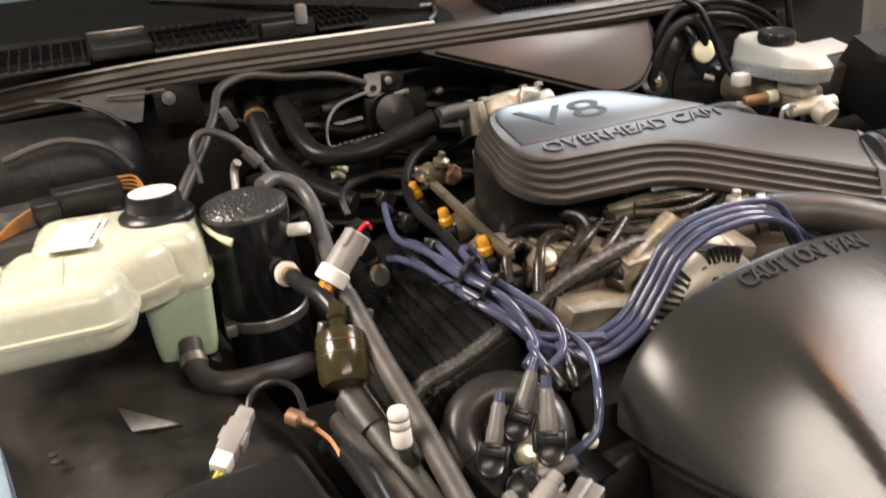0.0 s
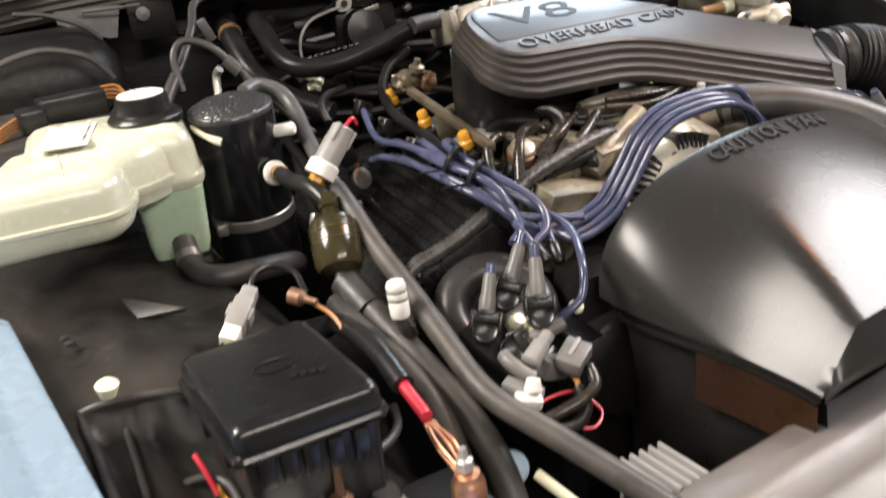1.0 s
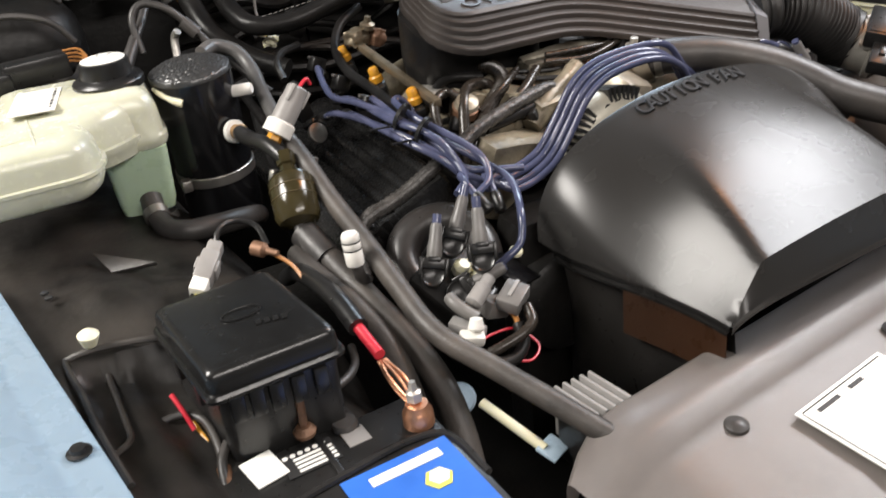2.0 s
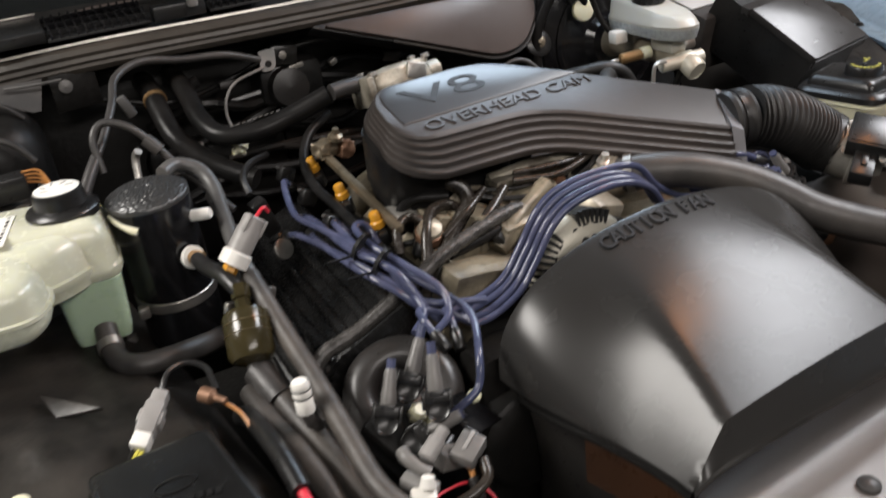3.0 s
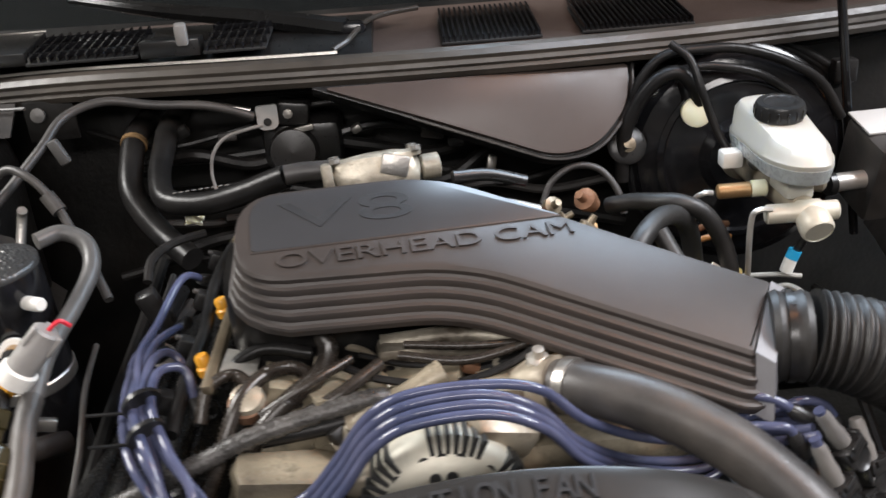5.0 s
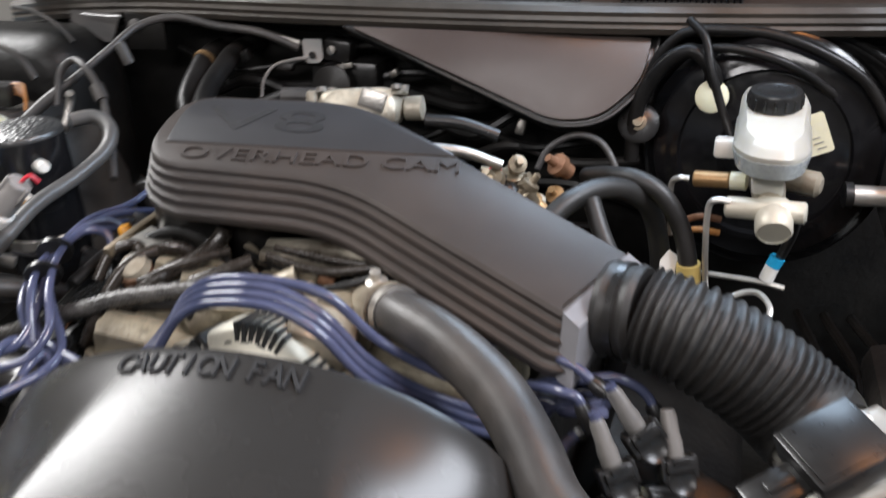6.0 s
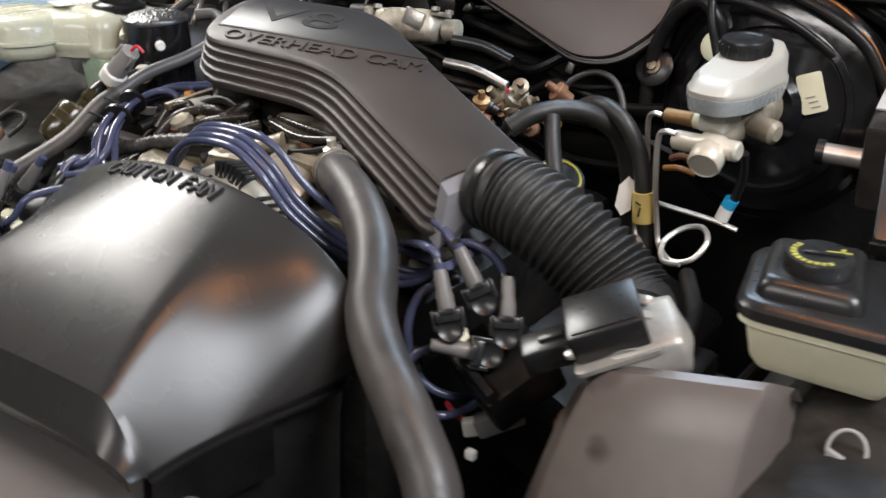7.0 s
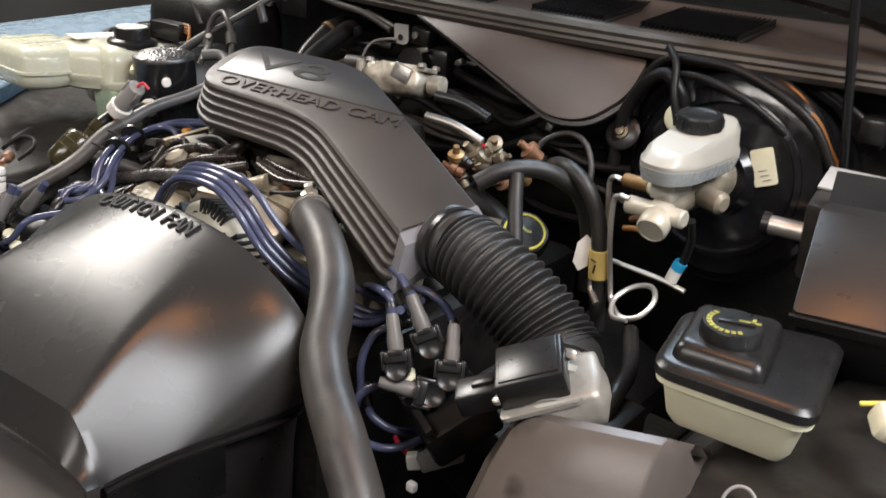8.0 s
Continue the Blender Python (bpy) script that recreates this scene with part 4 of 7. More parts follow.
part("hose_clamp", b_tube(B(), [(0.2368, 0.978, 0.7255), (0.2369, 0.969, 0.7203)], 0.0142, 16, 2), M_STEEL, tank, "bright spring clamp")
part("hose_clamp", b_tube(B(), [(0.2525, 1.029, 0.698), (0.2535, 1.027, 0.690)], 0.0152, 14, 1), M_STEEL, tank)

settle(tank, 0.0, -0.002, 0.004)

# dark connector block and orange leads behind the tank
cb = thing("wiring_connector", (0.15, 1.16, 0.8), "black wiring connector block with orange leads", "connector")
part("block", b_box(B(), (0.17, 1.165, 0.855), (0.075, 0.03, 0.03), 0.004, (0, 0, 6)), M_BLACK, cb)
part("block_end", b_box(B(), (0.125, 1.155, 0.850), (0.03, 0.034, 0.026), 0.004, (0, 0, 6)), M_BLACK, cb)
for k in range(4):
    part("lead", b_tube(B(), [(0.205, 1.168, 0.858 + 0.004 * k), (0.225, 1.165, 0.852 + 0.005 * k), (0.235, 1.15, 0.84)], 0.0016, 6, 4), M_ORANGEW, cb)
    part("lead", b_tube(B(), [(0.112, 1.155, 0.856 - 0.004 * k), (0.09, 1.145, 0.848 - 0.004 * k), (0.07, 1.13, 0.836 - 0.003 * k)], 0.0016, 6, 4), M_ORANGEW, cb)

settle(cb, 0.0, 0.0, 0.012)

# ---- air conditioning accumulator ----
acc = thing("accumulator", (0.325, 1.05, 0.66), "black painted accumulator canister with a wrinkled lid", "canister")
am = axis((0.330, 1.052, 0.672), (-0.035, -0.045, 1))
part("canister", b_lathe(B(), [(0.03, -0.02), (0.042, -0.012), (0.0465, 0), (0.0465, 0.178), (0.046, 0.184)], am, 44), M_BLACKGLOSS, acc)
rings = [[am @ Vector((0.0465 * math.cos(2 * math.pi * i / 180), 0.0465 * math.sin(2 * math.pi * i / 180), 0.182)) for i in range(180)]]
for j in range(46):
    r = 0.0462 * (1 - j / 46) + 0.0002
    h = 0.198 - 0.010 * (r / 0.0462) ** 3
    rings.append([])
    for i in range(180):
        x, y = r * math.cos(2 * math.pi * i / 180), r * math.sin(2 * math.pi * i / 180)
        rings[-1].append(am @ Vector((x, y, h + 0.0015 * noise.noise((x * 330, y * 330, 2)) + 0.0005 * noise.noise((x * 700, y * 700, 5)))))
part("lid", b_rings(B(), rings, True, False, True), M_WRINKLE, acc, "wrinkle-finished domed lid", angle=80)
part("strap", b_lathe(B(), [(0.0472, 0.055), (0.0480, 0.056), (0.0480, 0.067), (0.0472, 0.068)], am, 44), M_STEEL, acc, "bare metal mounting strap")
part("strap_lug", b_box(B(), (0.283, 1.01, 0.735), (0.012, 0.014, 0.014), 0.002), M_STEEL, acc)
part("foil_tag", b_tube(B(), [(0.2775, 1.036, 0.848), (0.283, 1.021, 0.843), (0.2905, 1.011, 0.838), (0.3005, 1.0035, 0.833)], 0.0046, 8, 4, rf=lambda s, k: 0.45 + 0.7 * s * (1.2 - 0.5 * s) + 0.12 * math.sin(9 * s)), M_CREAM, acc, "torn cream tag")
part("port_ring", b_lathe(B(), [(0.009, 0), (0.0135, 0), (0.0135, 0.006), (0.009, 0.006)], axis((0.348, 1.000, 0.788), (0.35, -0.9, 0.15)), 20), M_PAPER, acc, "white plastic ring on the port")
part("port", b_lathe(B(), [(0.0085, -0.01), (0.0085, 0.018), (0.006, 0.02), (0, 0.02)], axis((0.348, 1.000, 0.788), (0.35, -0.9, 0.15)), 14), M_BRASS, acc)
part("side_port", b_lathe(B(), [(0.007, 0), (0.007, 0.022), (0.0055, 0.024), (0, 0.024)], axis((0.362, 1.02, 0.828), (0.8, -0.55, 0.1)), 14), M_WHITE, acc, "white capped side port")
part("inlet_pipe", b_tube(B(), [(0.352, 1.095, 0.860), (0.372, 1.112, 0.861), (0.396, 1.107, 0.850), (0.405, 1.083, 0.831), (0.400, 1.036, 0.814), (0.393, 0.971, 0.800), (0.393, 0.92, 0.781), (0.394, 0.89, 0.771)], 0.0088, 14, 7), M_GREYPIPE, acc, "grey bent inlet pipe")

# pressure sensor, dark filter and lines in front of the accumulator
sen = thing("pressure_switch", (0.39, 0.92, 0.77), "grey pressure switch with a white collar and yellow base", "switch")
sd = Vector((0.66, 0.18, 0.72)).normalized()
sp = Vector((0.370, 0.923, 0.790))
part("base", b_lathe(B(), [(0.007, -0.004), (0.0085, 0.0), (0.0085, 0.010), (0.007, 0.012)], axis(sp, sd), 6), M_AMBER, sen, "yellow base nut")
part("collar", b_lathe(B(), [(0.010, 0), (0.0165, 0.001), (0.0165, 0.015), (0.014, 0.017), (0.010, 0.017)], axis(sp + sd * 0.010, sd), 24), M_WHITE, sen, "white collar")
part("body", b_lathe(B(), [(0.0135, 0), (0.0135, 0.026), (0.0125, 0.030), (0.0125, 0.042), (0.010, 0.044), (0, 0.044)], axis(sp + sd * 0.025, sd), 24), M_BOOT, sen)
for k in range(3):
    part("rib", b_box(B(), (0.0125 * math.cos(2.1 * k), 0.0125 * math.sin(2.1 * k), 0.034), (0.005, 0.005, 0.02), 0.001, (0, 0, 120 * k), axis(sp + sd * 0.025, sd)), M_BOOT, sen)
part("lead", b_tube(B(), [sp + sd * 0.066, sp + sd * 0.078 + Vector((0.004, 0, 0)), sp + sd * 0.075 + Vector((0.012, 0.006, -0.006))], 0.0022, 6, 4), M_RED, sen, "short red lead")

fil = thing("inline_filter", (0.367, 0.856, 0.72), "oily dark inline filter canister in the hose", "filter")
fd = Vector((-0.10, -0.42, -0.40)).normalized()
fp = Vector((0.370, 0.879, 0.766))
part("canister", b_lathe(B(), [(0.008, -0.002), (0.022, 0.003), (0.0245, 0.008), (0.0245, 0.048), (0.021, 0.055), (0.009, 0.060)], axis(fp, fd), 28), M_OLIVE, fil)
for h in (0.016, 0.028):
    part("band", b_lathe(B(), [(0.0245, 0), (0.0252, 0.0005), (0.0252, 0.0010), (0.0245, 0.0013)], axis(fp + fd * h, fd), 28), M_TAPE, fil)
part("nut", b_lathe(B(), [(0.006, -0.03), (0.010, -0.028), (0.010, -0.014), (0.008, -0.012), (0.008, 0)], axis(fp, fd), 6), M_OLIVE, fil)
part("inlet_line", b_tube(B(), [(0.352, 0.985, 0.790), (0.356, 0.962, 0.788), (0.365, 0.925, 0.790), fp - fd * 0.02], 0.009, 12, 6), M_BLACK, fil)
part("outlet_neck", b_tube(B(), [fp + fd * 0.055, fp + fd * 0.075, fp + fd * 0.10 + Vector((0.006, 0, 0))], 0.0075, 12, 4), M_GREYRUB, fil)

rod = thing("refrigerant_line", (0.42, 0.75, 0.66), "long dusty grey refrigerant hose crossing the bay", "hose")
part("hose", b_tube(B(), [(0.3925, 0.92, 0.7815), (0.394, 0.89, 0.771), (0.400, 0.84, 0.742), (0.404, 0.775, 0.721), (0.405, 0.70, 0.700), (0.409, 0.632, 0.681), (0.440, 0.572, 0.660), (0.473, 0.51, 0.638), (0.515, 0.44, 0.605)], 0.0105, 14, 6), M_DUSTHOSE, rod)
part("hose", b_tube(B(), [(0.366, 0.835, 0.715), (0.376, 0.79, 0.694), (0.388, 0.74, 0.672), (0.402, 0.69, 0.648), (0.410, 0.63, 0.615), (0.405, 0.58, 0.56), (0.395, 0.55, 0.48)], 0.0135, 14, 6), M_DUSTHOSE, rod, "thicker dusty hose")
part("hose", b_tube(B(), [(0.348, 0.83, 0.70), (0.352, 0.78, 0.694), (0.362, 0.72, 0.688), (0.372, 0.66, 0.665), (0.372, 0.61, 0.62), (0.362, 0.57, 0.55)], 0.011, 14, 6), M_DUSTHOSE, rod)
part("coupling", b_tube(B(), [(0.362, 0.838, 0.716), (0.372, 0.80, 0.698)], 0.016, 14, 3), M_GREYRUB, rod)
part("bracket", b_box(B(), (0.399, 0.905, 0.765), (0.03, 0.008, 0.012), 0.002, (0, 20, 20)), M_STEEL, rod)
part("bracket", b_box(B(), (0.36, 0.90, 0.762), (0.012, 0.008, 0.014), 0.002, (0, 20, 20)), M_STEEL, rod)
vt = thing("white_service_cap", (0.383, 0.75, 0.7), "white ribbed plastic cap on a service valve", "cap")
vd = Vector((0.0, 0.10, 1)).normalized()
part("cap", b_lathe(B(), [(0.0085, 0), (0.0092, 0.002), (0.0092, 0.016), (0.0085, 0.017), (0.0092, 0.018), (0.0092, 0.024), (0.0085, 0.025), (0.0092, 0.026), (0.0092, 0.031), (0.0075, 0.034), (0, 0.034)], axis((0.381, 0.742, 0.714), vd), 20), M_WHITE, vt)
for h in (0.0165, 0.0245):
    part("groove", b_lathe(B(), [(0.0086, 0), (0.0094, 0), (0.0094, 0.0012), (0.0086, 0.0012)], axis(Vector((0.381, 0.742, 0.714)) + vd * h, vd), 20), M_INK, vt)
part("stem", b_tube(B(), [(0.381, 0.742, 0.716), (0.384, 0.742, 0.700), (0.392, 0.75, 0.688)], 0.006, 10, 4), M_GREYRUB, vt)

# light grey loose plug beside the fuse box
pl = thing("loose_connector", (0.24, 0.74, 0.73), "light grey wiring plug lying on the apron", "connector")
pd = Vector((0.034, 0.040, 0.022)).normalized()
pm = axis((0.248, 0.785, 0.738), pd, 20)
part("housing", b_box(B(), (0, 0, 0.0), (0.018, 0.022, 0.034), 0.003, m=pm), M_BOOT, pl)
part("shoulder", b_box(B(), (0, 0, 0.0), (0.023, 0.018, 0.014), 0.002, m=pm), M_BOOT, pl)
part("nose", b_box(B(), (0, 0, 0.022), (0.015, 0.017, 0.016), 0.003, m=pm), M_BOOT, pl)
part("sleeve", b_box(B(), (0, 0, -0.023), (0.016, 0.02, 0.016), 0.002, m=pm), M_WHITE, pl)
for k in range(3):
    part("lead", b_tube(B(), [pm @ Vector((0.004 * (k - 1), 0, -0.03)), pm @ Vector((0.003 * (k - 1), 0, -0.045)), (0.214 + 0.004 * k, 0.725, 0.715)], 0.0018, 6, 4), M_YELLOW if k < 2 else M_BLACK, pl)

# apron details
for x, y, z in ((0.129, 0.738, 0.734),):
    solo("plastic_bung", b_lathe(B(), [(0, -0.008), (0.006, -0.008), (0.009, 0.0), (0.0095, 0.003), (0.006, 0.006), (0, 0.007)], axis((x, y, z), (0.1, -0.1, 1)), 14), M_CREAM, "cream plastic bung in the apron", "bung")
for y in (0.815, 0.828):
    solo("apron_plug", b_lathe(B(), [(0, 0), (0.004, 0), (0.004, 0.002), (0, 0.003)], axis((0.110 - (y - 0.8) * 0.2, y + 0.02, 0.7335), (0, 0, 1)), 10), M_INK, "small black plug in the apron", "plug")
sw = thing("apron_wiring", (0.28, 0.80, 0.7), "thin dark wiring with a brass terminal on the apron", "wiring")
part("loop", b_tube(B(), [(0.262, 0.81, 0.735), (0.275, 0.83, 0.752), (0.295, 0.84, 0.752), (0.312, 0.83, 0.745), (0.314, 0.805, 0.732)], 0.003, 8, 5), M_BLACK, sw)
part("terminal", b_lathe(B(), [(0.004, -0.008), (0.008, -0.006), (0.008, 0.006), (0.004, 0.01), (0.003, 0.022)], axis((0.303, 0.797, 0.735), (0.5, -0.6, -0.1)), 10), M_RUST, sw, "corroded brass terminal")
part("lead", b_tube(B(), [(0.31, 0.79, 0.733), (0.325, 0.77, 0.722), (0.33, 0.75, 0.71)], 0.002, 6, 4), M_ORANGEW, sw)

# ---- power distribution box ----
fb = thing("fuse_box", (0.245, 0.67, 0.66), "black plastic fuse box with a rounded clip-on lid", "fuse box")
lid = [(0.181, 0.738), (0.195, 0.601), (0.309, 0.604), (0.292, 0.745)]
bm = lump(B(), lid, [(0.710, 0.004), (0.710, -0.002), (0.7135, -0.003), (0.716, -0.001), (0.7165, 0.002), (0.728, 0.003), (0.7325, 0.005), (0.735, 0.009), (0.7358, 0.014)], 0.010)
lidp = part("lid", bm, M_FUSE, fb)
part("lid_badge", b_tube(B(), [(0.247 + 0.017 * math.cos(a * 0.2618), 0.675 + 0.009 * math.sin(a * 0.2618), 0.7368) for a in range(25)], 0.0007, 5, 1), M_BLACK, lidp)
for k in range(4):
    part("embossed_bar", b_box(B(), (0.262 + 0.007 * (k - 1), 0.652 - 0.0015 * k, 0.737), (0.0045, 0.007, 0.0008), 0, (0, 0, -6)), M_BLACK, lidp)
bm = lump(B(), [(0.187, 0.732), (0.202, 0.612), (0.304, 0.604), (0.288, 0.739)], [(0.62, 0.004), (0.70, 0.002), (0.712, 0.0)], 0.008)
part("body", bm, M_BLACK, fb)
for t in (0.15, 0.3, 0.45, 0.62, 0.8):
    a, b = Vector((0.200, 0.610)), Vector((0.306, 0.602))
    p = a.lerp(b, t)
    part("clip", b_box(B(), (p.x, p.y, 0.695), (0.012, 0.008, 0.026), 0.002, (0, 0, -4)), M_BLACK, fb)
for t in (0.3, 0.7):
    a, b = Vector((0.186, 0.73)), Vector((0.2, 0.612))
    p = a.lerp(b, t)
    part("latch", b_box(B(), (p.x, p.y, 0.70), (0.008, 0.014, 0.03), 0.002, (0, 0, 6)), M_BLACK, fb)

settle(fb, 0.0, -0.015, 0.016)

# ---- battery ----
bat = thing("battery", (0.34, 0.47, 0.5), "black car battery with a blue and white top label", "battery")
bmx = Matrix.Translation((0.277, 0.512, 0.570)) @ Euler((0, 0, radians(2))).to_matrix().to_4x4()
part("case", b_box(B(), (0, 0, 0), (0.188, 0.176, 0.16), 0.006, m=bmx), M_BLACK, bat)
part("top_plate", b_box(B(), (0, 0, 0.0815), (0.178, 0.166, 0.007), 0.003, m=bmx), M_BLACK, bat)
part("edge_rim", b_tube(B(), [bmx @ Vector(p) for p in ((-0.085, 0.012, 0.0855), (0.0, 0.022, 0.0865), (0.06, 0.026, 0.0865), (0.088, 0.012, 0.085), (0.091, -0.04, 0.083))], 0.0035, 8, 6), M_BLACK, bat)
part("divider", b_box(B(), (-0.004, 0.052, 0.0858), (0.006, 0.06, 0.003), 0.001, m=bmx), M_BLACK, bat)
bl = part("blue_label", b_box(B(), (0.036, -0.04, 0.0858), (0.094, 0.11, 0.0012), 0, m=bmx), M_BLUE, bat, "blue label")
part("white_band", b_box(B(), (0.040, 0.000, 0.0868), (0.062, 0.010, 0.0008), 0, m=bmx), M_PAPER, bl)
part("yellow_mark", b_lathe(B(), [(0, 0), (0.012, 0), (0.012, 0.0008), (0, 0.0009)], bmx @ Matrix.Translation((0.055, -0.026, 0.0866)), 6), M_YELLOW, bl)
part("white_mark", b_lathe(B(), [(0, 0), (0.009, 0), (0.009, 0.0008), (0, 0.0009)], bmx @ Matrix.Translation((0.056, -0.025, 0.0874)), 6), M_PAPER, bl)
wl = part("warning_label", b_box(B(), (-0.018, 0.058, 0.0858), (0.046, 0.030, 0.0010), 0, m=bmx), M_INK, bat, "black warning label with white print")
for k in range(6):
    part("printed_mark", b_lathe(B(), [(0, 0), (0.0024, 0), (0.0024, 0.0006), (0, 0.0007)], bmx @ Matrix.Translation((-0.036 + 0.0066 * k, 0.068, 0.0863)), 10), M_PAPER, wl)
for k in range(4):
    part("printed_bar", b_box(B(), (-0.014, 0.062 - 0.005 * k, 0.0865), (0.034, 0.003, 0.0006), 0, m=bmx), M_PAPER, wl)
part("paper_scrap", b_box(B(), (-0.054, 0.068, 0.0862), (0.028, 0.036, 0.0012), 0, (0, 0, 8), bmx), M_PAPER, bat, "plain white paper scrap")
sl = part("strip_label", b_box(B(), (0.024, 0.060, 0.0858), (0.020, 0.022, 0.0010), 0, m=bmx), M_BOOT, bat, "small grey printed label")
for k in range(3):
    part("printed_mark", b_box(B(), (0.018 + 0.006 * k, 0.070, 0.0865), (0.004, 0.004, 0.0006), 0, m=bmx), M_INK, sl)
wcap = part("vent_cap", b_lathe(B(), [(0.011, -0.004), (0.012, 0.0), (0.010, 0.004), (0, 0.005)], bmx @ Matrix.Translation((0.022, 0.078, 0.087)), 18), M_GREYRUB, bat, "dusty round vent cap")
bt = thing("battery_clamp", (0.352, 0.553, 0.66), "copper battery clamp with frayed strands and a red sleeve", "battery clamp")
part("clamp", b_lathe(B(), [(0.010, 0), (0.0135, 0.0), (0.0130, 0.012), (0.0115, 0.014), (0.0095, 0.020), (0, 0.021)], axis((0.350, 0.556, 0.657), (0, 0, 1)), 18), M_COPPER, bt)
part("bolt", b_lathe(B(), [(0.004, 0), (0.007, 0.002), (0.007, 0.010), (0.004, 0.012), (0.003, 0.02), (0, 0.02)], axis((0.350, 0.558, 0.677), (0, 0.1, 1)), 6), M_ALUB, bt)
for k in range(5):
    a = k * 0.5 - 1.0
    part("strand", b_tube(B(), [(0.350 + 0.006 * math.sin(a), 0.562, 0.676), (0.347 + 0.007 * math.sin(a * 2), 0.582, 0.686 + 0.004 * math.cos(a * 2)), (0.344 + 0.004 * math.sin(a), 0.606, 0.694)], 0.0014, 6, 4), M_COPPER, bt)
part("red_sleeve", b_tube(B(), [(0.343, 0.606, 0.700), (0.342, 0.63, 0.704), (0.341, 0.648, 0.708)], 0.0052, 12, 4), M_RED, bt, "bright red sleeve")
part("cable", b_tube(B(), [(0.341, 0.645, 0.708), (0.340, 0.69, 0.715), (0.337, 0.74, 0.712), (0.335, 0.79, 0.70), (0.335, 0.84, 0.67)], 0.0095, 12, 6, rf=lambda s, k: 1 + 0.03 * (k % 2)), M_BLACK, bt, "black taped cable")
bc = thing("battery_hold_down", (0.262, 0.585, 0.66), "rusty threaded battery hold-down rod", "rod")
part("rod", b_tube(B(), [(0.262, 0.590, 0.665), (0.265, 0.595, 0.716)], 0.0038, 10, 1), M_RUST, bc)
part("washer", b_lathe(B(), [(0.003, 0), (0.009, 0), (0.010, 0.004), (0.006, 0.009), (0.003, 0.009)], axis((0.262, 0.590, 0.664), (0, 0, 1)), 14), M_RUST, bc)
bw = thing("battery_wiring", (0.22, 0.56, 0.66), "grey cable and red leads beside the fuse box", "wiring")
part("cable", b_tube(B(), [(0.345, 0.69, 0.66), (0.338, 0.665, 0.658), (0.319, 0.644, 0.660), (0.286, 0.632, 0.662), (0.254, 0.632, 0.664), (0.228, 0.630, 0.665), (0.207, 0.622, 0.664), (0.193, 0.600, 0.66), (0.188, 0.57, 0.645)], 0.0042, 10, 6), M_GREYRUB, bw)
part("cable", b_tube(B(), [(0.192, 0.585, 0.652), (0.196, 0.625, 0.665), (0.192, 0.655, 0.67), (0.175, 0.668, 0.672), (0.153, 0.665, 0.67), (0.134, 0.645, 0.665), (0.12, 0.60, 0.65)], 0.0036, 10, 6), M_GREYRUB, bw)
part("red_lead", b_tube(B(), [(0.176, 0.675, 0.69), (0.180, 0.662, 0.68), (0.184, 0.65, 0.665)], 0.0022, 8, 4), M_RED, bw)
part("yellow_lead", b_tube(B(), [(0.183, 0.67, 0.67), (0.187, 0.655, 0.662), (0.192, 0.63, 0.655)], 0.0022, 8, 4), M_AMBER, bw)
part("tape", b_tube(B(), [(0.193, 0.60, 0.655), (0.190, 0.58, 0.648), (0.184, 0.55, 0.62)], 0.006, 10, 4), M_RUST, bw)

# a small pressed facet in the apron, and the ribbed end of the radiator's tank
solo("apron_facet", b_prism(B(), [(-0.040, 0.010), (-0.006, -0.012), (0.040, 0.004)], -0.006, 0.0, axis((0.180, 0.874, 0.729), (-0.30, -0.30, 0.88), 0), 0.001), M_APRON, "small pressed triangular facet in the black apron", "facet")
pf = thing("pale_fittings", (0.45, 0.60, 0.58), "pale plug and stub low beside the battery", "fittings")
part("disc", b_lathe(B(), [(0, -0.006), (0.016, -0.006), (0.017, 0.0), (0.015, 0.003), (0, 0.003)], axis((0.440, 0.665, 0.570), (-0.3, -0.6, 0.7)), 20), M_PAINT, pf, "pale blue disc")
part("stub", b_tube(B(), [(0.438, 0.612, 0.60), (0.450, 0.580, 0.590), (0.464, 0.545, 0.578)], 0.005, 10, 4), M_CREAM, pf, "dirty cream stub")
part("tab", b_box(B(), (0.472, 0.545, 0.575), (0.03, 0.022, 0.004), 0.001, (20, 10, 30)), M_PAINT, pf, "pale blue tab")
re_ = thing("radiator_end_tank", (0.52, 0.54, 0.56), "grey ribbed plastic end of the radiator tank", "radiator tank")
part("body", b_box(B(), (0.512, 0.535, 0.585), (0.05, 0.05, 0.07), 0.006, (0, 0, 8)), M_BLACK, re_)
for k in range(5):
    part("rib", b_box(B(), (0.493 + 0.0095 * k, 0.535, 0.600), (0.0035, 0.056, 0.056), 0.001, (0, 0, 8)), M_BOOT, re_)

# ---- engine ----
eng = thing("engine_block", (0.78, 0.98, 0.35), "near-black engine block with black valve covers and beige cast intake", "engine")
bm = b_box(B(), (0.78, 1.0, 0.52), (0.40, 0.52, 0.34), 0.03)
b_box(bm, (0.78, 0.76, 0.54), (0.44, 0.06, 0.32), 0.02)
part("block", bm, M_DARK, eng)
bm = b_box(B(), (0.49, 1.0225, 0.655), (0.15, 0.385, 0.12), 0.018, (0, -24, 0))
vc = part("valve_cover", bm, M_VALVE, eng, "black ribbed valve cover")
for k in range(4):
    part("cover_rib", b_tube(B(), [(0.440 + 0.026 * k, 0.842, 0.690 + 0.0118 * k), (0.440 + 0.026 * k, 0.86, 0.697 + 0.0118 * k), (0.440 + 0.026 * k, 0.93, 0.699 + 0.0118 * k), (0.440 + 0.026 * k, 1.12 + 0.01 * (k % 3), 0.699 + 0.0118 * k)], 0.0075, 12, 5), M_VALVE, vc)
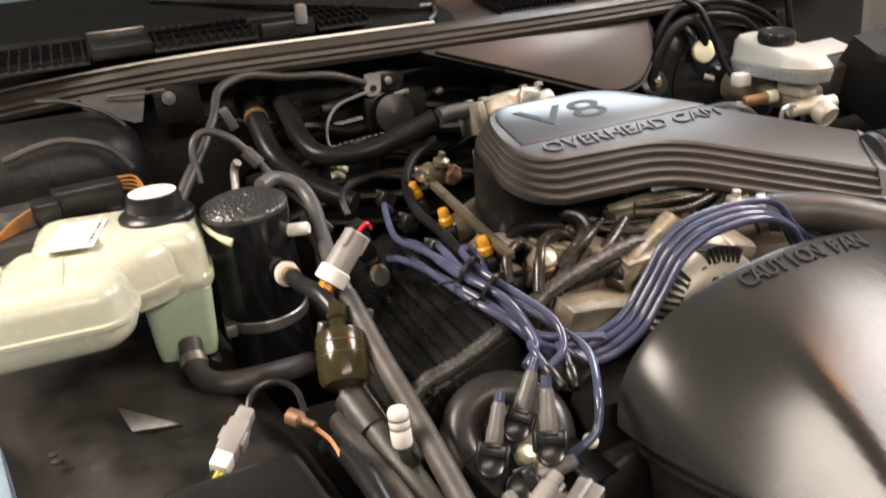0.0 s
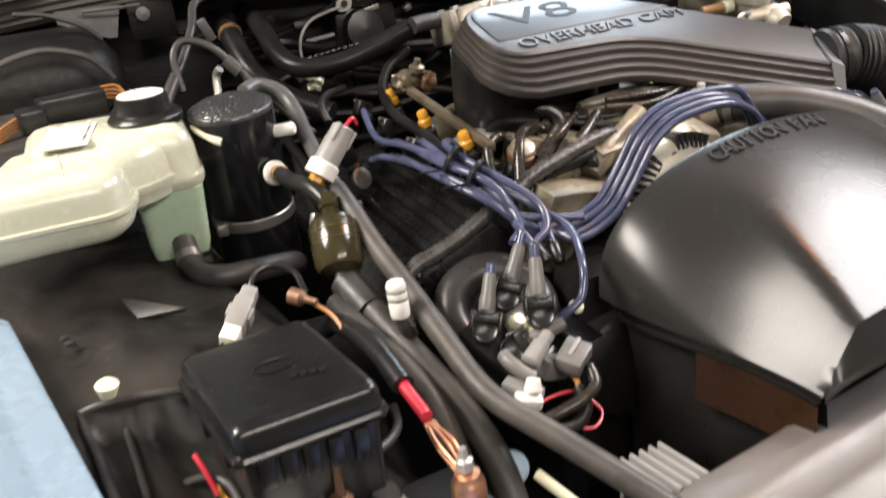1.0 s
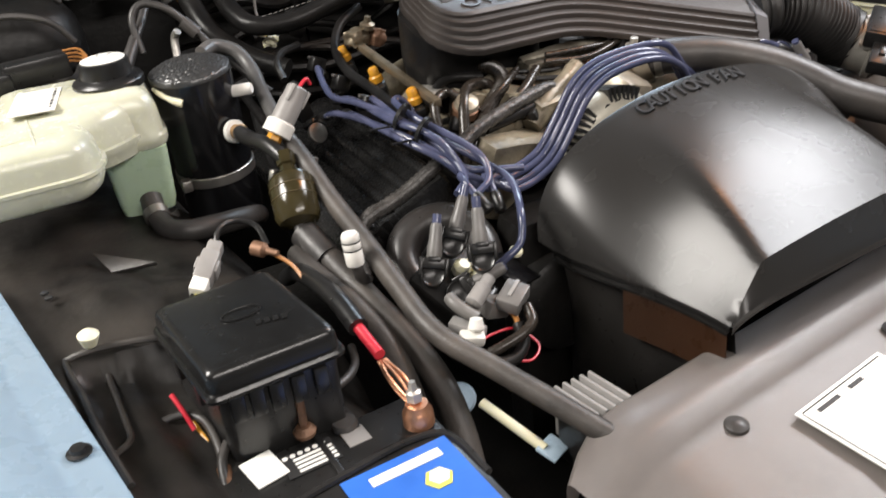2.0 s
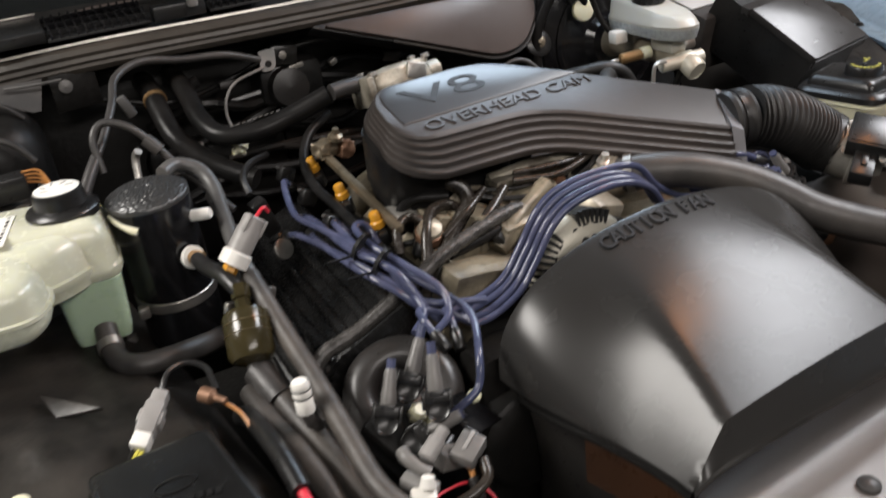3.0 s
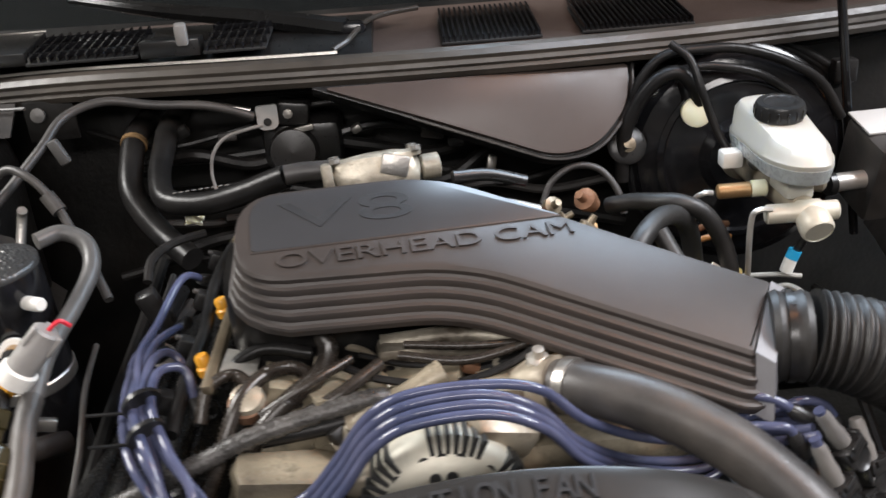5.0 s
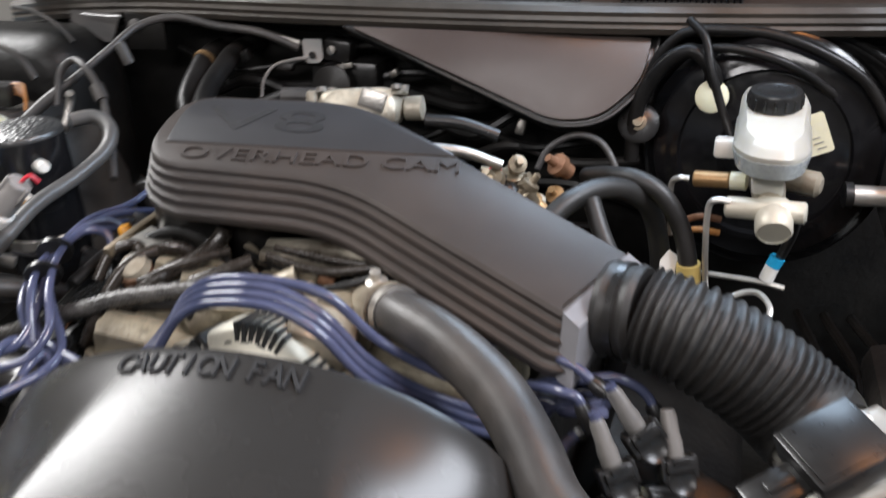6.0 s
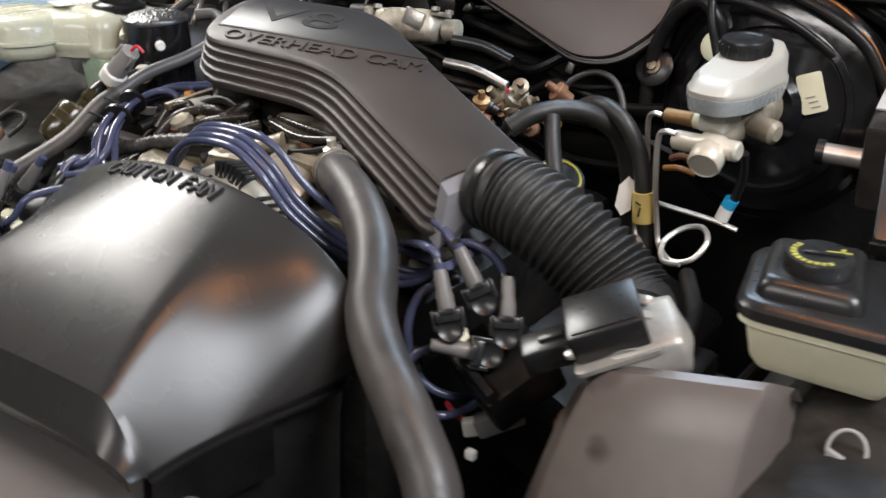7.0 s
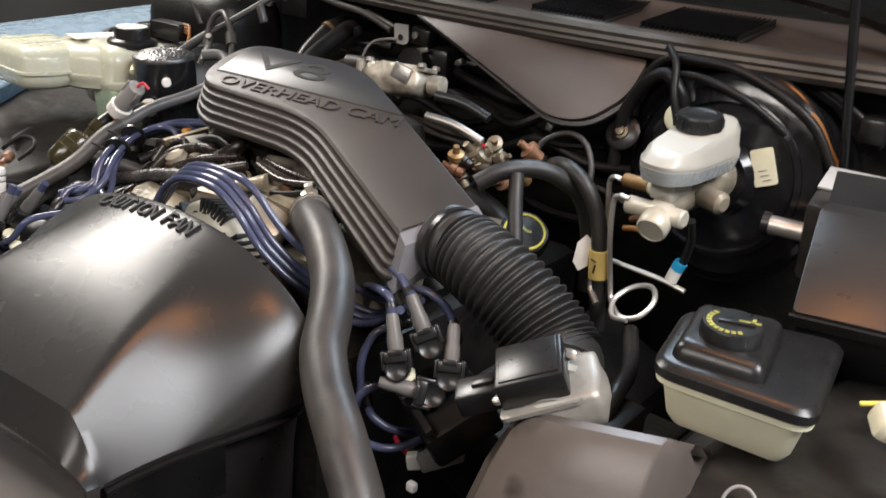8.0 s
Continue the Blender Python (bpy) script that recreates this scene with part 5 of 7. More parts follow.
for k in range(5):
    part("bolt", b_lathe(B(), [(0, 0), (0.009, 0), (0.009, 0.004), (0.006, 0.005), (0.006, 0.012), (0, 0.012)], axis((0.545, 0.85 + 0.08 * k, 0.742), (-0.4, 0, 0.9)), 10), M_VALVE, vc)
# driver side valve cover, set darker than the passenger side one
bm = b_box(B(), (1.06, 1.08, 0.54), (0.15, 0.34, 0.12), 0.018, (0, 24, 0))
b_tube(bm, [(0.963, 1.117, 0.57), (0.963, 1.117, 0.70), (0.958, 1.122, 0.722)], 0.018, 14, 3)
vd_ = part("valve_cover", bm, M_DARK, eng, "near-black valve cover")
part("oil_filler_cap", b_lathe(B(), [(0.020, -0.02), (0.032, -0.012), (0.033, 0), (0.030, 0.006), (0, 0.007)], axis((0.963, 1.117, 0.735), (0.4, -0.45, 0.8)), 28), M_RUBBER, vd_, "black oil filler cap with a yellow printed ring")
oc = axis((0.963, 1.117, 0.735), (0.4, -0.45, 0.8))
part("yellow_ring", b_tube(B(), [oc @ Vector((0.0255 * math.cos(a * 0.2618), 0.0255 * math.sin(a * 0.2618), 0.0065)) for a in range(25)], 0.0017, 6, 1), M_YELLOW, vd_)
for k in range(3):
    part("yellow_bar", b_box(B(), (-0.006 + 0.006 * k, 0.004 * (k % 2), 0.0072), (0.003, 0.010 - 0.002 * k, 0.0006), 0, (0, 0, 40 * k), oc), M_PRINT, vd_)

# cast intake runners between the heads
for k in range(4):
    y = 0.87 + 0.085 * k
    part("intake_runner", b_tube(B(), [(0.585, y, 0.735), (0.63, y + 0.006, 0.758), (0.70, y + 0.02, 0.762), (0.76, y + 0.03, 0.755)], 0.021, 14, 4), M_OILCAST, eng)
    # the rear three driver side runners are near-black, so they drop from view
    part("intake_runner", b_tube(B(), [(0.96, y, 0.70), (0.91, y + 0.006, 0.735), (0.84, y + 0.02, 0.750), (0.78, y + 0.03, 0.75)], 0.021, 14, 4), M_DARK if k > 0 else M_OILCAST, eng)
part("manifold_floor", b_box(B(), (0.78, 0.99, 0.715), (0.34, 0.30, 0.06), 0.015), M_OILCAST, eng, "beige cast aluminium intake floor")
for c_, s_, r_, sd_, nm_ in (((0.620, 0.834, 0.728), (0.095, 0.04, 0.055), (10, 12, 8), 1, "front_casting"), ((0.585, 0.825, 0.70), (0.05, 0.04, 0.06), (0, 20, 0), 2, "front_casting"),
                            ((0.655, 0.888, 0.768), (0.055, 0.05, 0.045), (0, 10, 30), 3, "casting_block"), ((0.735, 0.895, 0.773), (0.07, 0.035, 0.035), (12, -8, -10), 4, "casting_block"),
                            ((0.80, 0.875, 0.762), (0.055, 0.04, 0.055), (0, 12, 14), 5, "casting_block"), ((0.695, 0.868, 0.757), (0.06, 0.03, 0.05), (20, 0, 10), 6, "casting_block"),
                            ((0.765, 0.858, 0.742), (0.06, 0.035, 0.06), (0, 0, 20), 7, "casting_block"), ((0.615, 0.905, 0.775), (0.04, 0.05, 0.035), (0, 20, 10), 8, "casting_block")):
    part(nm_, b_cast(B(), c_, s_, r_, 0.05, sd_, 0.22), M_OILCAST, eng, "beige oily casting", angle=60)
part("casting_arm", b_tube(B(), [(0.66, 0.85, 0.752), (0.69, 0.862, 0.772), (0.72, 0.872, 0.785), (0.75, 0.885, 0.792)], 0.012, 10, 5, rf=lambda s, k: 1.0 + 0.25 * math.sin(7 * s)), M_OILCAST, eng)
part("casting_boss", b_lathe(B(), [(0.016, -0.02), (0.016, 0.006), (0.012, 0.008), (0.011, 0.002), (0, 0.002)], axis((0.692, 0.892, 0.778), (0, -0.5, 0.8)), 18), M_OILCAST, eng)
part("pink_clip", b_box(B(), (0.775, 0.892, 0.792), (0.016, 0.009, 0.010), 0.003, (0, 20, 10)), M_RUST, eng)
bm = b_box(B(), (0.755, 0.928, 0.795), (0.12, 0.03, 0.018), 0.007, (0, 2, 6))
b_tube(bm, [(0.70, 0.93, 0.80), (0.76, 0.925, 0.806), (0.82, 0.92, 0.802)], 0.009, 12, 4)
part("bright_bracket", bm, M_CAST, eng, "pale weathered bracket below the intake")
part("vacuum_hose", b_tube(B(), [(0.69, 0.915, 0.787), (0.74, 0.905, 0.78), (0.80, 0.905, 0.786), (0.85, 0.915, 0.80)], 0.0045, 8, 6), M_RUBBER, eng)
part("vacuum_hose", b_tube(B(), [(0.68, 0.92, 0.797), (0.73, 0.902, 0.793), (0.79, 0.90, 0.797), (0.84, 0.912, 0.812)], 0.003, 8, 6), M_RUBBER, eng)
part("vacuum_hose", b_tube(B(), [(0.665, 0.90, 0.80), (0.70, 0.885, 0.792), (0.76, 0.878, 0.787), (0.815, 0.885, 0.80), (0.84, 0.90, 0.815)], 0.0035, 8, 6), M_RUBBER, eng)
part("sensor", b_lathe(B(), [(0.012, 0), (0.016, 0.002), (0.016, 0.012), (0.010, 0.014), (0, 0.014)], axis((0.588, 0.878, 0.778), (0, -0.4, 0.9)), 14), M_RUST, eng)
part("round_sensor", b_lathe(B(), [(0.013, 0), (0.015, 0.004), (0.013, 0.012), (0.006, 0.015), (0, 0.0155)], axis((0.589, 0.876, 0.786), (0, -0.5, 0.8)), 18), M_ALU, eng, "brass topped sensor")

for p0, p1, p2, r in (((0.60, 0.862, 0.782), (0.64, 0.874, 0.800), (0.675, 0.90, 0.806), 0.0045), ((0.615, 0.855, 0.772), (0.662, 0.868, 0.790), (0.70, 0.895, 0.802), 0.006),
                      ((0.715, 0.898, 0.806), (0.775, 0.888, 0.802), (0.845, 0.902, 0.812), 0.0042), ((0.72, 0.905, 0.812), (0.78, 0.897, 0.810), (0.85, 0.905, 0.806), 0.0036)):
    part("vacuum_hose", b_tube(B(), [p0, p1, p2], r, 10, 8), M_LOOM, eng)

# front timing cover, pulley and water pump seen below the leads
PC, PD = Vector((0.490, 0.768, 0.672)), Vector((-0.12, -0.62, 0.78))
prof_p = [(0.0445 + 0.0195 * math.cos(math.pi * (1.12 - 1.5 * k / 14)), 0.0195 * math.sin(math.pi * (1.12 - 1.5 * k / 14))) for k in range(15)]
part("pulley_cover", b_lathe(B(), [(0.0, -0.022), (0.026, -0.020)] + prof_p + [(0.058, -0.06)], axis(PC, PD), 44), M_RING, eng, "smooth black rounded pulley ring")
for k in range(9):
    q = axis(PC, PD) @ Vector((0.070 * math.cos(1.6 + 0.16 * k), 0.070 * math.sin(1.6 + 0.16 * k), -0.02))
    part("belt_rib", b_box(B(), q, (0.004, 0.010, 0.022), 0.001, (-35, 0, 12 * k)), M_RUBBER, eng)
part("pulley_boss", b_lathe(B(), [(0.030, 0), (0.032, -0.004), (0.024, -0.008), (0.022, 0.004), (0, 0.004)], axis(PC - 0.018 * PD, PD), 24), M_BLACK, eng)
for px, pz, pr in ((0.60, 0.60, 0.055), (0.80, 0.58, 0.065)):
    part("front_pulley", b_lathe(B(), [(pr - 0.005, 0), (pr, 0.004), (pr, 0.03), (pr - 0.005, 0.034), (0.02, 0.036), (0, 0.036)], axis((px, 0.735, pz), (0, -1, 0.1)), 32), M_DARK, eng)

# ---- fuel rail and injectors ----
rail = thing("fuel_rail", (0.56, 1.0, 0.8), "oily bronze fuel rail along the passenger head", "fuel rail")
part("rail", b_box(B(), (0.558, 0.995, 0.810), (0.0095, 0.235, 0.010), 0.002, (5, 0, -1)), M_RAIL, rail)
part("rail_end", b_cast(B(), (0.562, 1.113, 0.830), (0.034, 0.026, 0.022), (0, 0, 20), 0.15, 4, 0.4), M_RAIL, rail)
part("rail_lug", b_cast(B(), (0.586, 1.105, 0.826), (0.02, 0.02, 0.024), (0, 20, 10), 0.12, 9, 0.4), M_RUST, rail)
part("regulator", b_lathe(B(), [(0.008, 0), (0.010, 0.002), (0.010, 0.008), (0.005, 0.011), (0.004, 0.018), (0, 0.018)], axis((0.575, 1.108, 0.838), (0.1, -0.2, 1)), 16), M_RAIL, rail)
part("rail_bracket", b_box(B(), (0.578, 0.915, 0.800), (0.03, 0.045, 0.004), 0.001, (0, 15, 0)), M_ALUB, rail)
inj = thing("fuel_injector", (0.546, 0.922, 0.78), "amber topped fuel injector under the rail", "fuel injector", "fuel injectors along the rail")
im = axis((0.546, 0.922, 0.800), (0.25, -0.05, -1))
part("amber_ring", b_lathe(B(), [(0.005, -0.010), (0.0065, -0.008), (0.0065, 0.0), (0.0085, 0.002), (0.0085, 0.009), (0.006, 0.011)], im, 18), M_AMBER, inj, "amber plastic ring")
part("body", b_lathe(B(), [(0.007, 0.01), (0.009, 0.012), (0.009, 0.03), (0.006, 0.034)], im, 16), M_BLACK, inj)
part("plug", b_box(B(), (-0.012, 0.0, 0.018), (0.016, 0.012, 0.014), 0.002, m=im), M_BLACK, inj)
for dy, dz in ((0.105, 0.002), (0.2, 0.010)):
    copy_thing(inj, Matrix.Translation((0.546 - 0.02 * dy, 0.922 + dy, 0.78 + dz)))

# ---- alternator ----
alt = thing("alternator", (0.74, 0.82, 0.68), "pale cast alloy alternator with slotted end shield", "alternator")
am = axis((0.745, 0.792, 0.722), (0.05, -1, 0.22))
part("casing", b_lathe(B(), [(0.056, -0.10), (0.064, -0.095), (0.066, -0.045), (0.0655, -0.040)], am, 56), M_ALU, alt)
shield = part("end_shield", b_lathe(B(), [(0.0655, -0.042), (0.0672, -0.038), (0.0675, -0.012), (0.066, -0.004), (0.060, 0.003), (0.045, 0.010), (0.024, 0.012), (0.022, 0.016), (0, 0.017)], am, 64), M_PALE, alt, "pale slotted end shield")
for deg in [60 + 6.2 * k for k in range(7)] + [128 + 7 * k for k in range(9)] + [10 + 7 * k for k in range(5)] + [205 + 8 * k for k in range(8)]:
    a = radians(deg)
    part("slot", b_box(B(), (0.0615 * math.cos(a), 0.0615 * math.sin(a), -0.014), (0.016, 0.0036, 0.040), 0, (0, 0, deg), am), M_INK, shield)
for k in range(6):
    for j, (r, da) in enumerate(((0.050, -16), (0.050, 0), (0.050, 16), (0.037, -10), (0.037, 10))):
        a = radians(90 + 60 * k + da)
        part("vent", b_lathe(B(), [(0, -0.004), (0.0048, -0.004), (0.0048, 0.0012), (0, 0.0012)], am @ Matrix.Translation((r * math.cos(a), r * math.sin(a), 0.0112 - (r - 0.037) * 0.45)), 10), M_INK, shield)
part("mounting_ear", b_box(B(), (-0.062, 0.03, -0.02), (0.03, 0.02, 0.03), 0.006, m=am), M_ALU, alt)
part("rear_cap", b_box(B(), (0.79, 0.845, 0.765), (0.06, 0.05, 0.04), 0.01, (20, 20, 20)), M_ALU, alt)

# ---- ignition leads ----

def lead(pts, r=0.0041, sub=7):
    t = thing("ignition_lead", pts[len(pts) // 2], "blue ignition lead draped over the engine", "ignition lead", "ignition leads")
    part("cable", b_tube(B(), pts, r, 10, sub), M_WIRE, t)
    a, b = Vector(pts[0]), Vector(pts[1])
    part("end_sleeve", b_lathe(B(), [(0.0052, -0.012), (0.0066, -0.010), (0.0064, 0.008), (0.005, 0.012)], axis(a, b - a), 12), M_BLACK, t, "black end sleeve")
    return t


arch = [(0.545, 0.790, 0.737), (0.580, 0.792, 0.733), (0.632, 0.800, 0.742), (0.664, 0.806, 0.772), (0.690, 0.808, 0.806), (0.722, 0.808, 0.824), (0.778, 0.806, 0.829), (0.818, 0.805, 0.812), (0.85, 0.815, 0.772), (0.90, 0.835, 0.735), (0.96, 0.85, 0.72)]
ends_l = [[(0.487, 0.99, 0.775), (0.478, 0.93, 0.790), (0.492, 0.85, 0.783), (0.515, 0.805, 0.768)],
          [(0.495, 1.05, 0.775), (0.490, 0.97, 0.797), (0.494, 0.88, 0.797), (0.520, 0.815, 0.785)],
          [(0.528, 0.742, 0.735), (0.522, 0.765, 0.752), (0.532, 0.785, 0.750)],
          [(0.548, 0.745, 0.728), (0.552, 0.765, 0.742), (0.556, 0.782, 0.742)]]
for k in range(4):
    off = Vector((0.0015 * k, -0.0084 * k, -0.0032 * k))
    body = [Vector(p) + off for p in arch]
    if k >= 2:
        body = body[1:]
    tail = [Vector((1.0, 0.83 + 0.012 * k, 0.735)), Vector((1.035, 0.80 + 0.01 * k, 0.76))]
    if k == 0:
        body = [p if p.x < 0.80 else p + Vector((0.035 * (p.x - 0.80) / 0.16, -0.002, 0.010)) for p in body]
    lead([Vector(p) for p in ends_l[k]] + body + tail)
# leads of the passenger bank
lead([(0.508, 1.12, 0.79), (0.492, 1.09, 0.808), (0.480, 1.02, 0.793), (0.485, 0.94, 0.802), (0.505, 0.865, 0.795), (0.525, 0.815, 0.772), (0.530, 0.78, 0.752), (0.508, 0.758, 0.745)])
lead([(0.54, 0.895, 0.77), (0.530, 0.915, 0.800), (0.512, 0.90, 0.808), (0.515, 0.86, 0.800), (0.535, 0.82, 0.785), (0.556, 0.79, 0.765), (0.551, 0.765, 0.748), (0.527, 0.752, 0.74)])
lead([(0.528, 0.94, 0.772), (0.510, 0.955, 0.795), (0.500, 0.925, 0.805), (0.505, 0.87, 0.796), (0.53, 0.825, 0.778), (0.566, 0.79, 0.750), (0.572, 0.755, 0.742), (0.548, 0.700, 0.735), (0.535, 0.682, 0.712), (0.515, 0.680, 0.700), (0.50, 0.69, 0.685)])
lead([(0.470, 1.03, 0.765), (0.470, 0.97, 0.785), (0.486, 0.89, 0.788), (0.51, 0.83, 0.776), (0.54, 0.795, 0.752), (0.60, 0.775, 0.742)])
for p, d in (((0.505, 0.868, 0.80), (0.4, -0.6, -0.3)), ((0.515, 0.838, 0.79), (0.4, -0.6, -0.3))):
    z = thing("cable_tie", p, "black cable tie round the ignition leads", "cable tie", "cable ties")
    part("band", b_lathe(B(), [(0.0150, -0.002), (0.0164, -0.002), (0.0164, 0.002), (0.0150, 0.002)], axis(p, d), 20), M_BLACK, z)
    part("tail", b_box(B(), Vector(p) + Vector((-0.026, -0.006, -0.004)), (0.035, 0.003, 0.0015), 0, (0, 10, 15)), M_BLACK, z)


def coil_pack(name_at, boots, body_c, body_s, rot, face):
    c = thing("ignition_coil_pack", name_at, "black ignition coil pack with clipped grey lead boots", "coil pack", "ignition coils")
    part("case", b_box(B(), body_c, body_s, 0.006, rot), M_RUBBER, c)
    part("case_rib", b_box(B(), Vector(body_c) + Vector((0, -body_s[1] * 0.5, 0)), (body_s[0] * 0.6, 0.008, body_s[2] * 0.7), 0.002, rot), M_BLACK, c)
    fc = Vector(face).normalized()
    for p, q in boots:
        p, q = Vector(p), Vector(q)
        d = (q - p).normalized()
        bo = part("lead_boot", b_lathe(B(), [(0.0070, -0.004), (0.0077, 0.0), (0.0077, 0.014), (0.0066, 0.020), (0.0062, 0.034), (0.0050, 0.038), (0, 0.038)], axis(p + d * 0.006, d), 16), M_COILBOOT, c, "grey rubber boot")
        part("lead_stub", b_tube(B(), [p + d * 0.036, p.lerp(q, 0.9), q + d * 0.004], 0.0046, 10, 2), M_WIRE, bo, "blue lead end")
        sd = d.cross(fc).normalized()
        fm = Matrix((sd, d, sd.cross(d))).transposed().to_4x4()
        fm.translation = p + d * 0.004
        if fm.col[2].xyz.dot(fc) < 0:
            fm = fm @ Matrix.Rotation(math.pi, 4, "Y")
        part("clip", b_box(B(), (0, 0, 0.001), (0.023, 0.011, 0.022), 0.0022, m=fm), M_BLACK, bo)
        for sg in (-1, 1):
            part("clip_latch", b_box(B(), (sg * 0.0125, -0.003, 0.003), (0.004, 0.018, 0.012), 0.0012, m=fm), M_BLACK, bo)
        part("clip_bridge", b_box(B(), (0, 0.004, 0.0125), (0.013, 0.005, 0.003), 0.001, m=fm), M_BLACK, bo)
        ctr = fm @ Vector((0, -0.012, 0.004))
        part("tower_ring", b_lathe(B(), [(0.0082, -0.010), (0.0118, -0.010), (0.0118, 0.004), (0.0108, 0.005), (0.0082, 0.003)], axis(ctr, fc), 20), M_BLACK, bo)
        part("tower_core", b_lathe(B(), [(0.0085, -0.009), (0.0085, -0.003), (0.004, -0.002), (0.004, 0.002), (0, 0.0025)], axis(ctr, fc), 16), M_GREYRUB, bo)
    return c


settle(coil_pack((0.48, 0.70, 0.66), [((0.488, 0.740, 0.709), (0.515, 0.757, 0.750)), ((0.497, 0.700, 0.707), (0.508, 0.722, 0.752)), ((0.455, 0.725, 0.694), (0.474, 0.744, 0.735)), ((0.476, 0.70, 0.674), (0.512, 0.688, 0.690))], (0.482, 0.730, 0.655), (0.080, 0.085, 0.040), (35, -10, 25), (-0.25, -0.7, 0.55)), -0.007, -0.018, 0.008)
settle(coil_pack((1.06, 0.81, 0.66), [((1.040, 0.796, 0.708), (1.022, 0.805, 0.749)), ((1.055, 0.820, 0.728), (1.031, 0.821, 0.764)), ((1.080, 0.826, 0.702), (1.071, 0.839, 0.737)), ((1.068, 0.805, 0.681), (1.041, 0.785, 0.687))], (1.075, 0.835, 0.655), (0.085, 0.075, 0.045), (30, 10, -25), (0.45, -0.75, 0.45)), 0.008, -0.012, 0.010)
lead([(1.022, 0.805, 0.749), (1.015, 0.807, 0.763), (1.002, 0.81, 0.765), (0.979, 0.826, 0.756), (0.95, 0.846, 0.742), (0.925, 0.86, 0.73)])
lead([(1.031, 0.821, 0.764), (1.013, 0.826, 0.776), (0.991, 0.832, 0.782), (0.963, 0.850, 0.777), (0.935, 0.870, 0.767), (0.908, 0.885, 0.755)])
lead([(1.071, 0.839, 0.737), (1.063, 0.841, 0.752), (1.052, 0.838, 0.763), (1.036, 0.835, 0.769), (1.019, 0.835, 0.765), (0.991, 0.838, 0.756), (0.963, 0.848, 0.741), (0.939, 0.86, 0.728)])
lead([(1.022, 0.815, 0.735), (1.008, 0.800, 0.727), (1.004, 0.789, 0.713), (1.007, 0.779, 0.697), (1.013, 0.774, 0.680), (1.012, 0.772, 0.664), (1.004, 0.774, 0.643)])
lead([(1.041, 0.785, 0.687), (1.027, 0.776, 0.683), (1.019, 0.768, 0.675), (1.013, 0.765, 0.663), (1.0, 0.768, 0.643)])
lead([(1.014, 0.781, 0.667), (1.023, 0.778, 0.652), (1.036, 0.783, 0.642), (1.048, 0.791, 0.637), (1.053, 0.806, 0.631), (1.058, 0.823, 0.629)])
lead([(1.002, 0.765, 0.635), (1.025, 0.766, 0.627), (1.045, 0.774, 0.624), (1.057, 0.79, 0.624), (1.068, 0.811, 0.631), (1.073, 0.831, 0.645)])
part_y = thing("cream_plug", (1.05, 0.80, 0.69), "small cream plastic plug between the boots", "plug")
part("plug", b_lathe(B(), [(0.006, -0.01), (0.010, -0.004), (0.011, 0.004), (0.006, 0.010), (0, 0.010)], axis((1.050, 0.795, 0.697), (0.2, -0.5, 0.7)), 8), M_CREAM, part_y)
pc2 = thing("cream_plug", (0.49, 0.70, 0.69), "small cream plastic plug between the boots", "plug")
part("plug", b_lathe(B(), [(0.006, -0.01), (0.009, -0.004), (0.010, 0.004), (0.006, 0.010), (0, 0.010)], axis((0.478, 0.707, 0.690), (0.2, -0.5, 0.7)), 8), M_CREAM, pc2)
part("plug_side", b_lathe(B(), [(0.005, -0.008), (0.008, 0), (0.006, 0.008), (0, 0.008)], axis((0.490, 0.700, 0.682), (0.3, -0.5, 0.5)), 8), M_CREAM, pc2)

# grey plugs, loom and bracket in front of the passenger coil
br = thing("coil_bracket", (0.52, 0.69, 0.66), "black steel coil bracket with a cream bolt", "bracket")
part("plate", b_box(B(), (0.525, 0.690, 0.680), (0.055, 0.05, 0.004), 0.001, (22, 20, 35)), M_BLACKGLOSS, br)
part("bolt", b_lathe(B(), [(0, 0), (0.007, 0), (0.007, 0.004), (0.004, 0.007), (0, 0.007)], axis((0.531, 0.687, 0.698), (0, -0.3, 0.9)), 10), M_CREAM, br)
gc = thing("grey_connectors", (0.45, 0.64, 0.66), "grey wiring plugs with orange and red leads", "connector")
part("plug", b_box(B(), (0.484, 0.657, 0.668), (0.034, 0.022, 0.018), 0.003, (10, 25, 20)), M_COILBOOT, gc)
part("plug", b_box(B(), (0.444, 0.638, 0.668), (0.015, 0.036, 0.013), 0.003, (10, 0, 38)), M_BOOT, gc)
part("plug", b_box(B(), (0.440, 0.622, 0.668), (0.024, 0.014, 0.012), 0.003, (10, 10, -20)), M_WHITE, gc)
part("plug_tip", b_lathe(B(), [(0.006, 0), (0.008, 0.003), (0.006, 0.012), (0, 0.013)], axis((0.445, 0.622, 0.674), (0.2, 0.2, 0.8)), 12), M_WHITE, gc)
part("plug", b_lathe(B(), [(0.005, -0.016), (0.0085, -0.014), (0.0085, 0.006), (0.0065, 0.008), (0.0065, 0.018), (0, 0.018)], axis((0.468, 0.650, 0.694), (0.75, 0.35, 0.35)), 16), M_BOOT, gc)
part("plug", b_box(B(), (0.497, 0.640, 0.682), (0.030, 0.024, 0.016), 0.002, (12, -14, 32)), M_COILBOOT, gc)
part("plug_rim", b_box(B(), (0.499, 0.641, 0.6905), (0.022, 0.004, 0.004), 0.001, (12, -14, 32)), M_BOOT, gc)
part("elbow", b_tube(B(), [(0.441, 0.662, 0.692), (0.441, 0.653, 0.690), (0.446, 0.643, 0.685), (0.454, 0.636, 0.678)], 0.0066, 10, 5), M_COILBOOT, gc)
